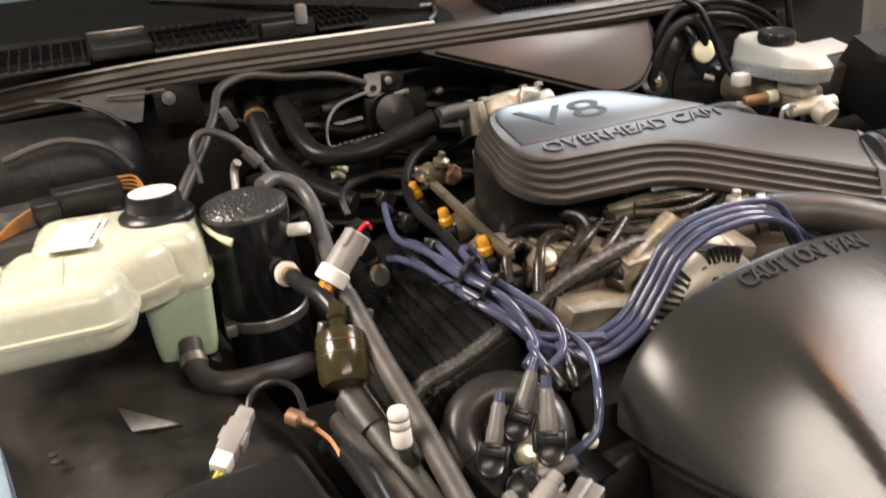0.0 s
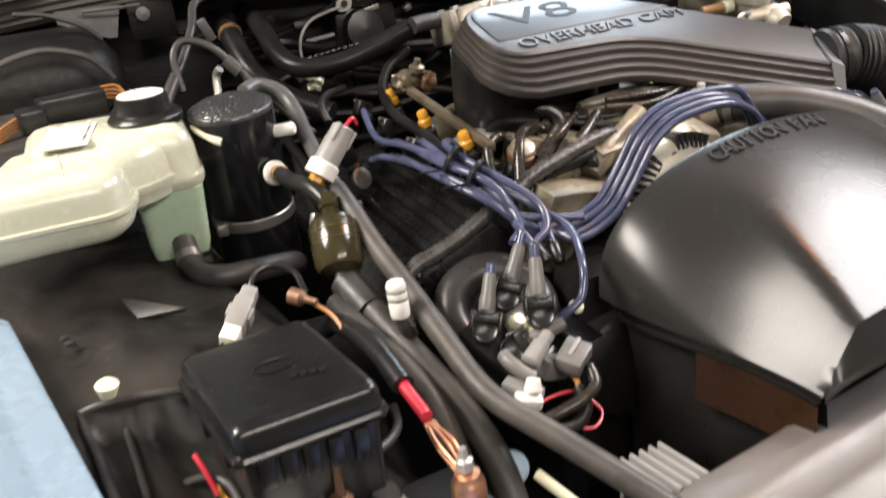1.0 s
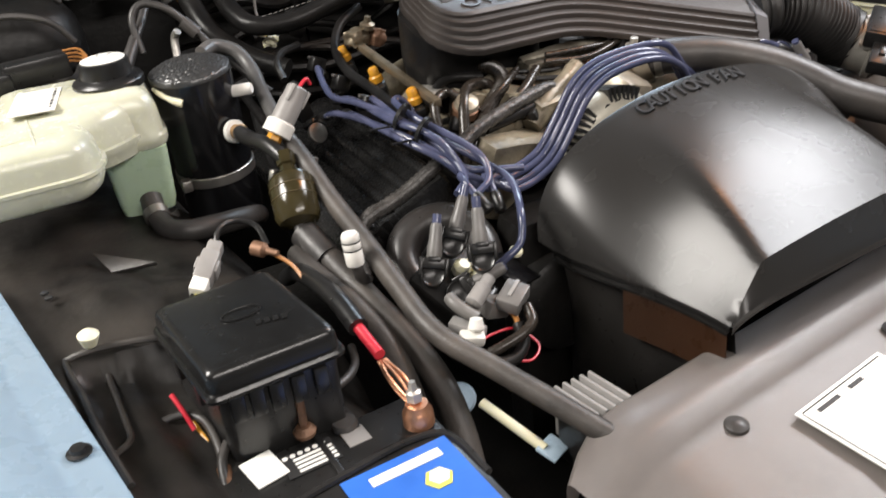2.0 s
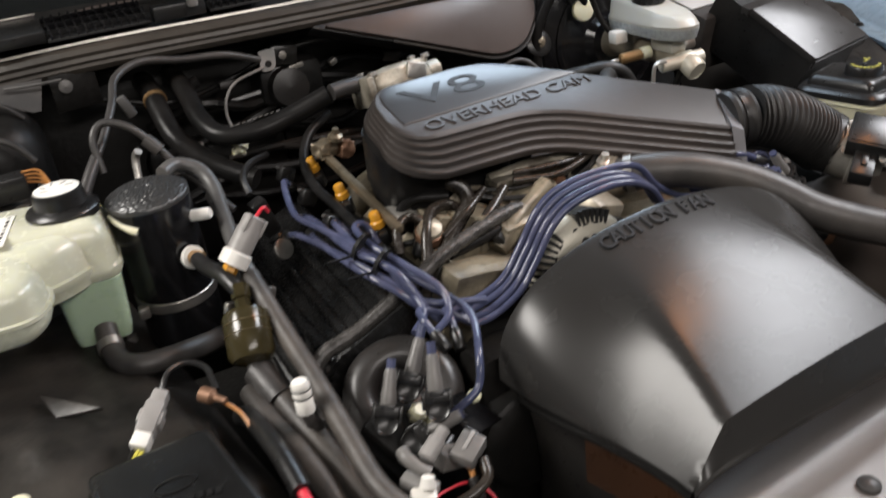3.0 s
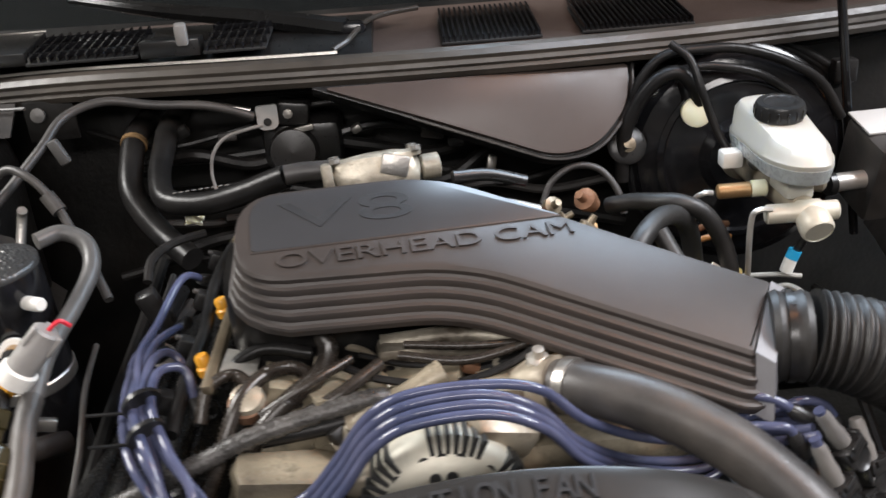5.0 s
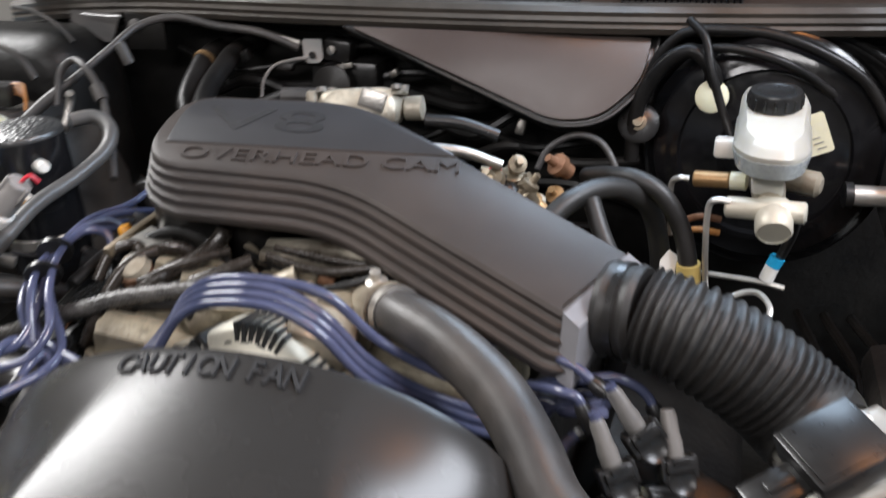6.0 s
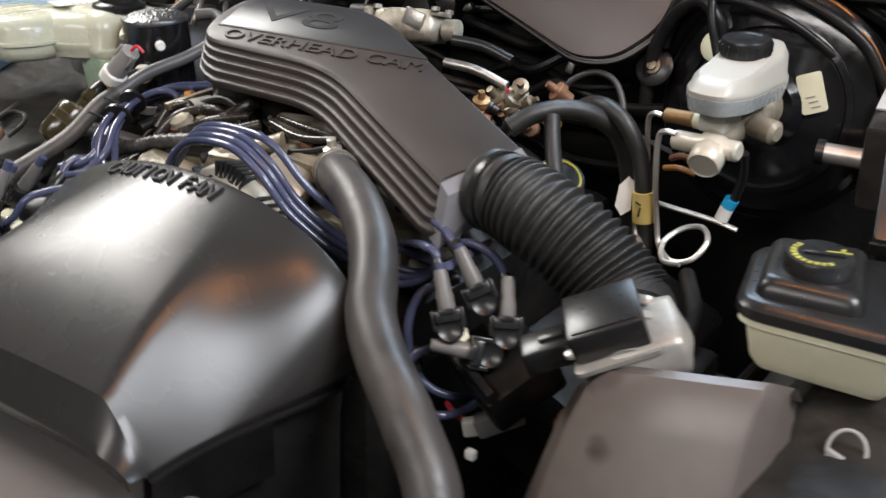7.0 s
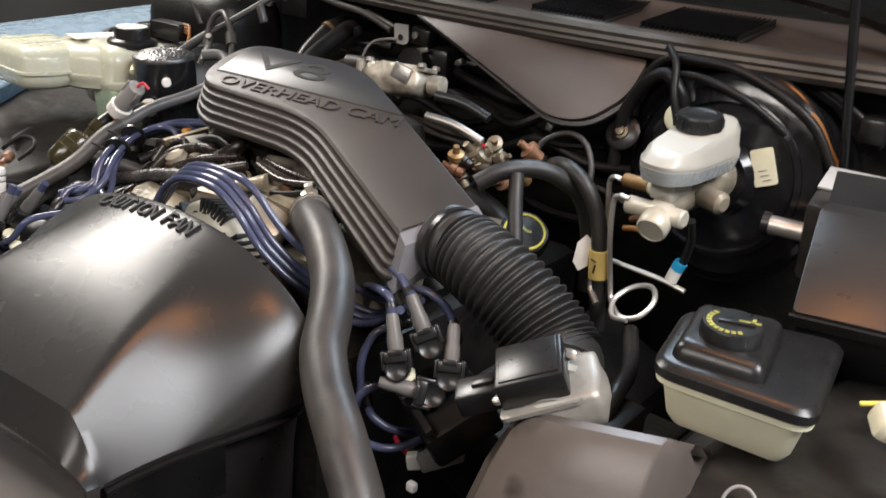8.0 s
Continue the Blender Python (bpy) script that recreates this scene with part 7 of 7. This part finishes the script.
lump(bm, res, [(0.846, 0.010), (0.848, 0.003), (0.860, -0.001), (0.864, -0.003), (0.868, -0.003), (0.871, 0.0), (lambda x, y: 0.874 + 0.12 * (y - 1.08), 0.003), (lambda x, y: 0.880 + 0.13 * (y - 1.08), 0.010), (lambda x, y: 0.882 + 0.13 * (y - 1.08), 0.025)], 0.03)
part("fluid_band", lump(B(), res, [(0.8450, 0.0090), (0.8472, 0.0012), (0.8600, -0.0030), (0.8630, -0.0034)], 0.03), M_RESVLOW, mc, "grey band where the fluid shows through")
rv = part("reservoir", bm, M_RESV, mc, "cream translucent fluid reservoir")
part("reservoir_neck", b_lathe(B(), [(0.022, -0.02), (0.023, -0.006), (0.023, 0.002)], axis((1.150, 1.182, 0.898), (0, -0.12, 1)), 28), M_RESV, rv)
cp = part("reservoir_cap", b_lathe(B(), [(0.024, -0.008), (0.0262, -0.006), (0.0262, 0.0075), (0.0245, 0.0105), (0.018, 0.011), (0.016, 0.0095), (0, 0.0095)], axis((1.150, 1.176, 0.900), (0, -0.12, 1)), 32), M_BLACK, rv, "black ribbed filler cap")
for k in range(16):
    a = 2 * math.pi * k / 16
    part("cap_rib", b_box(B(), (0.0262 * math.cos(a), 0.0262 * math.sin(a), 0.001), (0.002, 0.003, 0.011), 0.001, (0, 0, math.degrees(a)), axis((1.150, 1.176, 0.900), (0, -0.12, 1))), M_BLACK, cp)
part("foot", b_box(B(), (1.15, 1.13, 0.833), (0.03, 0.05, 0.02), 0.004), M_RESV, mc)
part("foot", b_box(B(), (1.15, 1.21, 0.833), (0.03, 0.03, 0.02), 0.004), M_RESV, mc)
part("proportioning_valve", b_lathe(B(), [(0.008, -0.042), (0.0105, -0.040), (0.0105, -0.012), (0.013, -0.008), (0.013, 0.012), (0.0105, 0.016), (0.0105, 0.030), (0.008, 0.032), (0, 0.032)], axis((1.155, 1.098, 0.812), (1, -0.15, 0.05)), 18), M_PALE, mc, "bright valve body")
part("valve_knob", b_lathe(B(), [(0.012, -0.012), (0.0165, -0.004), (0.0175, 0.004), (0.0172, 0.014), (0.015, 0.017), (0.0145, 0.0155), (0, 0.016)], axis((1.158, 1.088, 0.806), (0.05, -0.85, -0.45)), 24), M_PALE, mc, "rounded bright knob")
part("brass_union", b_lathe(B(), [(0.006, -0.017), (0.0085, -0.015), (0.0085, 0.018), (0.006, 0.020), (0.005, 0.03)], axis((1.096, 1.155, 0.820), (1, -0.12, 0.05)), 12), M_BRASS, mc, "oily brass union")
part("union_nut", b_lathe(B(), [(0.006, 0), (0.0095, 0.001), (0.0095, 0.016), (0.006, 0.018)], axis((1.115, 1.153, 0.821), (1, -0.12, 0.05)), 12), M_CREAM, mc)
part("side_valve", b_lathe(B(), [(0.010, 0), (0.013, 0.003), (0.013, 0.03), (0.008, 0.034), (0, 0.034)], axis((1.170, 1.17, 0.822), (0.9, -0.3, -0.05)), 14), M_ALU, mc)
part("level_sensor", b_box(B(), (1.108, 1.20, 0.842), (0.024, 0.022, 0.02), 0.004), M_WHITE, mc)
part("brake_pipe", b_tube(B(), [(1.118, 1.097, 0.818), (1.105, 1.098, 0.818), (1.098, 1.100, 0.808), (1.099, 1.104, 0.76), (1.104, 1.110, 0.71), (1.112, 1.105, 0.688), (1.135, 1.085, 0.683), (1.158, 1.083, 0.692), (1.166, 1.10, 0.708), (1.152, 1.12, 0.715), (1.130, 1.12, 0.708), (1.118, 1.10, 0.695), (1.13, 1.075, 0.686), (1.15, 1.072, 0.688)], 0.0032, 8, 7), M_ALUB, mc, "coiled bright steel brake pipe")
part("brake_pipe", b_tube(B(), [(1.075, 1.158, 0.818), (1.065, 1.158, 0.818), (1.057, 1.165, 0.805), (1.06, 1.17, 0.75)], 0.0032, 8, 6), M_ALUB, mc)
part("brake_pipe", b_tube(B(), [(1.06, 1.13, 0.73), (1.10, 1.14, 0.722), (1.15, 1.15, 0.715), (1.18, 1.15, 0.71)], 0.003, 8, 5), M_ALUB, mc)
tg = thing("tagged_lead", (1.165, 1.15, 0.72), "black lead with a white sleeve and a cyan band", "cable")
part("lead", b_tube(B(), [(1.172, 1.155, 0.748), (1.180, 1.145, 0.778), (1.182, 1.13, 0.808)], 0.005, 10, 5), M_BLACK, tg)
part("sleeve", b_tube(B(), [(1.161, 1.155, 0.722), (1.166, 1.155, 0.738)], 0.0075, 12, 2), M_WHITE, tg, "white sleeve")
part("cyan_band", b_tube(B(), [(1.166, 1.155, 0.738), (1.170, 1.155, 0.748)], 0.0077, 12, 2), M_CYAN, tg, "cyan band")

settle(boo, -0.012, 0.0, 0.005)
settle(mc, -0.010, -0.002, 0.008)
settle(tg, -0.010, -0.008, 0.004)

# ---- driver side hoses behind the cover ----
dh = thing("heater_return_hose", (1.05, 1.1, 0.8), "thick black rubber hoses curving behind the intake", "hose")
part("hose", b_tube(B(), [(0.945, 1.03, 0.815), (0.962, 1.05, 0.829), (0.985, 1.078, 0.834), (1.008, 1.102, 0.826), (1.030, 1.128, 0.800), (1.042, 1.14, 0.75), (1.046, 1.145, 0.68)], 0.0108, 16, 7), M_BELLOWS, dh)
part("hose", b_tube(B(), [(0.955, 1.180, 0.812), (0.975, 1.160, 0.822), (0.995, 1.135, 0.830), (1.018, 1.118, 0.833), (1.043, 1.113, 0.820), (1.063, 1.113, 0.788), (1.073, 1.110, 0.752), (1.078, 1.112, 0.705), (1.085, 1.11, 0.65)], 0.0095, 14, 7, rf=lambda s, k: 1 + 0.03 * (k % 2)), M_BELLOWS, dh)
part("hose", b_tube(B(), [(0.98, 1.06, 0.828), (0.995, 1.04, 0.80), (1.02, 1.01, 0.765), (1.035, 0.99, 0.74)], 0.009, 12, 6), M_BELLOWS, dh)
tgy = thing("hose_tag", (1.105, 1.05, 0.75), "yellow printed band and torn cream tag on the hose", "tag")
part("band", b_tube(B(), [(1.1095, 1.0565, 0.726), (1.1065, 1.055, 0.761)], 0.0124, 14, 2), M_TAG, tgy, "yellow printed band")
part("printed_bar", b_box(B(), (1.107, 1.0426, 0.750), (0.007, 0.0012, 0.0016), 0, (0, 20, 0)), M_INK, tgy)
part("printed_bar", b_box(B(), (1.109, 1.0434, 0.740), (0.002, 0.0012, 0.011), 0, (0, 8, 0)), M_INK, tgy)
part("paper", b_prism(B(), [(-0.010, -0.014), (-0.002, -0.024), (0.008, -0.016), (0.007, 0.0), (0.010, 0.014), (0.001, 0.021), (-0.008, 0.010)], -0.001, 0.001, Matrix.Translation((1.087, 1.052, 0.753)) @ Euler((radians(80), 0, radians(18))).to_matrix().to_4x4()), M_PAPER, tgy, "torn cream paper tag")
part("stem", b_tube(B(), [(1.102, 1.054, 0.735), (1.105, 1.05, 0.712), (1.12, 1.04, 0.70)], 0.004, 8, 4), M_STEEL, tgy)
settle(tgy, -0.033, 0.055, -0.010)
lp = thing("vacuum_line", (0.93, 1.25, 0.83), "thin black vacuum line looping beside the cover", "vacuum line")
part("line", b_tube(B(), [(0.888, 1.237, 0.798), (0.900, 1.245, 0.822), (0.928, 1.252, 0.837), (0.958, 1.25, 0.832), (0.978, 1.24, 0.808), (0.985, 1.23, 0.78)], 0.0042, 10, 7), M_GREYRUB, lp)
vm = thing("vacuum_fittings", (0.89, 1.18, 0.79), "greasy brass and steel vacuum fittings behind the cover", "fittings")
rnd = random.Random(7)
for k in range(24):
    p = Vector((0.850 + 0.09 * rnd.random(), 1.08 + 0.11 * rnd.random(), 0.780 + 0.05 * rnd.random()))
    d = Vector((rnd.uniform(-1, 1), rnd.uniform(-1, 0.3), rnd.uniform(0.2, 1)))
    s = rnd.uniform(0.7, 1.3)
    s *= 0.95
    part("fitting", b_lathe(B(), [(0.003 * s, -0.012 * s), (0.008 * s, -0.010 * s), (0.008 * s, 0), (0.011 * s, 0.001), (0.011 * s, 0.008 * s), (0.005 * s, 0.010 * s), (0.004 * s, 0.02 * s), (0, 0.02 * s)], axis(p, d), 12), rnd.choice([M_BRASS, M_RUST, M_PALE, M_RAIL, M_BLACK, M_RAIL, M_BRASS]), vm)
part("red_tip", b_lathe(B(), [(0.004, 0), (0.006, 0.002), (0.005, 0.012), (0, 0.012)], axis((0.862, 1.155, 0.815), (-0.3, -0.5, 0.7)), 10), M_RED, vm)
part("pipe", b_tube(B(), [(0.79, 1.12, 0.85), (0.83, 1.13, 0.845), (0.87, 1.14, 0.83)], 0.006, 10, 4), M_STEEL, vm)
part("pipe", b_tube(B(), [(0.78, 1.15, 0.872), (0.82, 1.16, 0.868), (0.86, 1.165, 0.855)], 0.007, 10, 4), M_BLACK, vm)

# ---- power steering reservoir ----
ps = thing("power_steering_reservoir", (1.33, 0.91, 0.72), "cream fluid reservoir with a black stepped lid and screw cap", "fluid reservoir")
plan_ps = [(1.270, 0.851), (1.395, 0.862), (1.374, 1.008), (1.246, 0.968)]
bm = lump(B(), plan_ps, [(0.719, 0.030), (0.721, 0.020), (0.730, 0.013), (0.760, 0.005), (0.763, -0.002), (0.768, -0.002)], 0.02)
part("tank", bm, M_CREAM, ps, "cream translucent tank")
bm = lump(B(), plan_ps, [(0.768, -0.002), (0.770, -0.005), (0.778, -0.005), (0.782, -0.001), (0.784, 0.004)], 0.02)
part("lid", bm, M_BLACK, ps)
pl2 = [(1.276, 0.862), (1.352, 0.872), (1.330, 0.982), (1.256, 0.962)]
bm = lump(B(), pl2, [(0.783, -0.001), (0.788, 0.0), (0.794, 0.003), (0.798, 0.008), (0.799, 0.014)], 0.012)
part("lid_step", bm, M_BLACK, ps)
pc = axis((1.308, 0.905, 0.797), (-0.02, -0.08, 1))
pcap = part("cap", b_lathe(B(), [(0.028, -0.004), (0.029, 0.0), (0.0262, 0.002), (0.0255, 0.014), (0.024, 0.0165), (0, 0.0165)], pc, 36), M_BLACK, ps, "black screw cap with yellow printing")
for k in range(11):
    a = math.pi * (0.95 + 0.085 * k)
    part("printed_bar", b_box(B(), (0.019 * math.cos(a), 0.019 * math.sin(a), 0.0169), (0.0045, 0.0036, 0.0006), 0, (0, 0, math.degrees(a)), pc), M_PRINT, pcap)
part("symbol", b_box(B(), (0.010, 0.010, 0.0169), (0.018, 0.003, 0.0006), 0, (0, 0, 30), pc), M_PRINT, pcap)
part("symbol", b_box(B(), (0.012, 0.011, 0.0169), (0.003, 0.014, 0.0006), 0, (0, 0, 20), pc), M_PRINT, pcap)
part("cap_grip", b_box(B(), (0.004, 0.0, 0.0170), (0.03, 0.004, 0.004), 0.001, (0, 0, 30), pc), M_BLACK, pcap)

# ---- control boxes by the driver side wing ----
ecu = thing("control_box", (1.30, 1.2, 0.75), "grey control box with a blank white label", "control box")
part("body", b_box(B(), (1.315, 1.262, 0.795), (0.085, 0.085, 0.10), 0.008, (14, 0, 4)), M_GREYRUB, ecu)
part("label", b_box(B(), (1.313, 1.268, 0.8505), (0.078, 0.052, 0.003), 0.0006, (14, 0, 4)), M_PLATE, ecu, "plain pale label plate")
part("solenoid", b_tube(B(), [(1.235, 1.235, 0.79), (1.280, 1.24, 0.79)], 0.011, 16, 1), M_ALUB, ecu, "bright solenoid end")
part("solenoid_rim", b_tube(B(), [(1.228, 1.234, 0.79), (1.236, 1.235, 0.79)], 0.014, 16, 1), M_BLACK, ecu)
settle(ecu, -0.008, -0.020, 0.012)
fb2 = thing("relay_box", (1.37, 1.06, 0.72), "large brown-black relay box with a two-part sloping lid", "relay box")
u_ = Vector((0.98, 0.20, 0.02)).normalized()
v_ = Vector((-0.021, 0.114, 0.068)).normalized()
n_ = u_.cross(v_).normalized()
fbm = Matrix((u_, n_.cross(u_), n_)).transposed().to_4x4()
fbm.translation = (1.326, 1.006, 0.797)
part("lid", b_prism(B(), rounded([(0, 0), (0.150, 0), (0.150, 0.134), (0, 0.134)], 0.005), -0.012, 0.0, fbm, 0.0025), M_LID, fb2, "satin brown-black front lid")
part("body", b_prism(B(), [(0.005, 0.004), (0.145, 0.004), (0.145, 0.20), (0.005, 0.20)], -0.11, -0.011, fbm), M_BLACK, fb2)
rear = fbm @ Matrix.Translation((0, 0.136, -0.004)) @ Matrix.Rotation(radians(-22), 4, "X")
part("rear_lid", b_prism(B(), rounded([(0.0, 0), (0.150, 0), (0.150, 0.075), (0.020, 0.075)], 0.005), -0.012, 0.0, rear, 0.0025), M_LID, fb2, "flatter rear lid")
part("lid_lip", b_prism(B(), [(-0.002, -0.003), (0.152, -0.003), (0.152, 0.0), (-0.002, 0.0)], -0.018, -0.004, fbm), M_BLACK, fb2)
ow = thing("orange_harness", (1.26, 1.33, 0.86), "orange and red leads beside the booster", "wiring")
for k in range(3):
    part("lead", b_tube(B(), [(1.200 + 0.006 * k, 1.305, 0.922), (1.222 + 0.006 * k, 1.30, 0.908), (1.242 + 0.006 * k, 1.295, 0.882), (1.257 + 0.006 * k, 1.295, 0.862)], 0.0028, 8, 4), (M_ORANGEW, M_RUST, M_ORANGEW)[k], ow)
part("low_lead", b_tube(B(), [(1.065, 1.20, 0.765), (1.08, 1.195, 0.772), (1.10, 1.20, 0.768)], 0.004, 8, 4), M_RUST, ow)
part("low_lead", b_tube(B(), [(1.062, 1.19, 0.755), (1.08, 1.186, 0.760), (1.10, 1.19, 0.756)], 0.0035, 8, 4), M_ORANGEW, ow)
part("plug", b_box(B(), (1.285, 1.335, 0.905), (0.03, 0.02, 0.03), 0.004), M_BLACK, ow)
rc = thing("red_clip", (1.455, 0.86, 0.74), "cream and red cable clip by the wing", "clip")
part("clip", b_box(B(), (1.438, 0.905, 0.775), (0.020, 0.03, 0.02), 0.005, (10, 20, 30)), M_CREAM, rc)
part("lead", b_tube(B(), [(1.445, 0.90, 0.775), (1.455, 0.885, 0.765), (1.47, 0.87, 0.75)], 0.006, 10, 4), M_RED, rc)
part("tongue", b_box(B(), (1.424, 0.915, 0.782), (0.02, 0.004, 0.003), 0.001, (0, -10, 30)), M_YELLOW, rc)
lt = thing("lower_trunking", (1.25, 1.0, 0.6), "dark pipes and brackets low in the bay", "pipes")
for k in range(3):
    part("pipe", b_tube(B(), [(1.20 + 0.03 * k, 1.30, 0.62), (1.23 + 0.03 * k, 1.15, 0.60 + 0.01 * k), (1.21 + 0.03 * k, 1.0, 0.57), (1.18 + 0.03 * k, 0.88, 0.55)], 0.006, 8, 5), M_DARK, lt)
part("pipe", b_tube(B(), [(1.16, 1.04, 0.70), (1.20, 0.96, 0.70), (1.215, 0.90, 0.70), (1.22, 0.85, 0.66)], 0.009, 10, 5), M_RUBBER, lt)
part("bracket", b_box(B(), (1.215, 0.90, 0.66), (0.05, 0.07, 0.06), 0.01), M_DARK, lt)
part("rail", b_box(B(), (1.36, 0.95, 0.60), (0.20, 0.5, 0.10), 0.02), M_APRON, lt)

cs = thing("coolant_sensor", (1.145, 0.80, 0.60), "rusty copper-coloured sensor beside the radiator hose", "sensor")
part("body", b_lathe(B(), [(0.016, -0.03), (0.019, -0.026), (0.019, 0.0), (0.016, 0.004), (0.010, 0.006), (0.009, 0.016), (0, 0.017)], axis((1.160, 0.822, 0.640), (0.1, -0.3, 1)), 20), M_RUST, cs)
part("collar", b_lathe(B(), [(0.019, -0.012), (0.021, -0.011), (0.021, -0.006), (0.019, -0.005)], axis((1.160, 0.822, 0.640), (0.1, -0.3, 1)), 20), M_RUST, cs)
gp = thing("grey_plug", (1.07, 0.80, 0.6), "grey and white wiring plug with a red lead", "connector")
part("housing", b_box(B(), (1.085, 0.815, 0.615), (0.045, 0.018, 0.02), 0.003, (0, -25, 35)), M_BOOT, gp)
part("latch", b_box(B(), (1.064, 0.80, 0.606), (0.014, 0.012, 0.016), 0.002, (0, -10, 35)), M_WHITE, gp)
part("red_lead", b_tube(B(), [(1.060, 0.80, 0.608), (1.045, 0.80, 0.614), (1.03, 0.81, 0.612)], 0.0028, 8, 4), M_RED, gp)
part("tip", b_box(B(), (1.078, 0.782, 0.592), (0.010, 0.008, 0.010), 0.002), M_WHITE, gp)

hk = thing("plastic_hook", (1.362, 0.826, 0.705), "pale grey plastic hook loop beside the air filter housing", "hook")
hm = axis((1.370, 0.812, 0.712), (0.1, -0.75, 0.65))
part("loop", b_tube(B(), [hm @ Vector((0.0125 * math.cos(0.3 * k - 1.2), 0.015 * math.sin(0.3 * k - 1.2), 0)) for k in range(19)], 0.0015, 8, 2), M_BOOT, hk)
part("tail", b_tube(B(), [hm @ Vector((-0.012, -0.003, 0)), hm @ Vector((0.004, -0.010, 0.001)), hm @ Vector((0.008, -0.022, 0)), hm @ Vector((0.008, -0.034, -0.004))], 0.0028, 8, 5), M_BOOT, hk)
part("hose_end", b_tube(B(), [(1.362, 0.816, 0.688), (1.352, 0.79, 0.672), (1.34, 0.76, 0.65)], 0.013, 14, 5), M_RUBBER, hk, "black hose end")
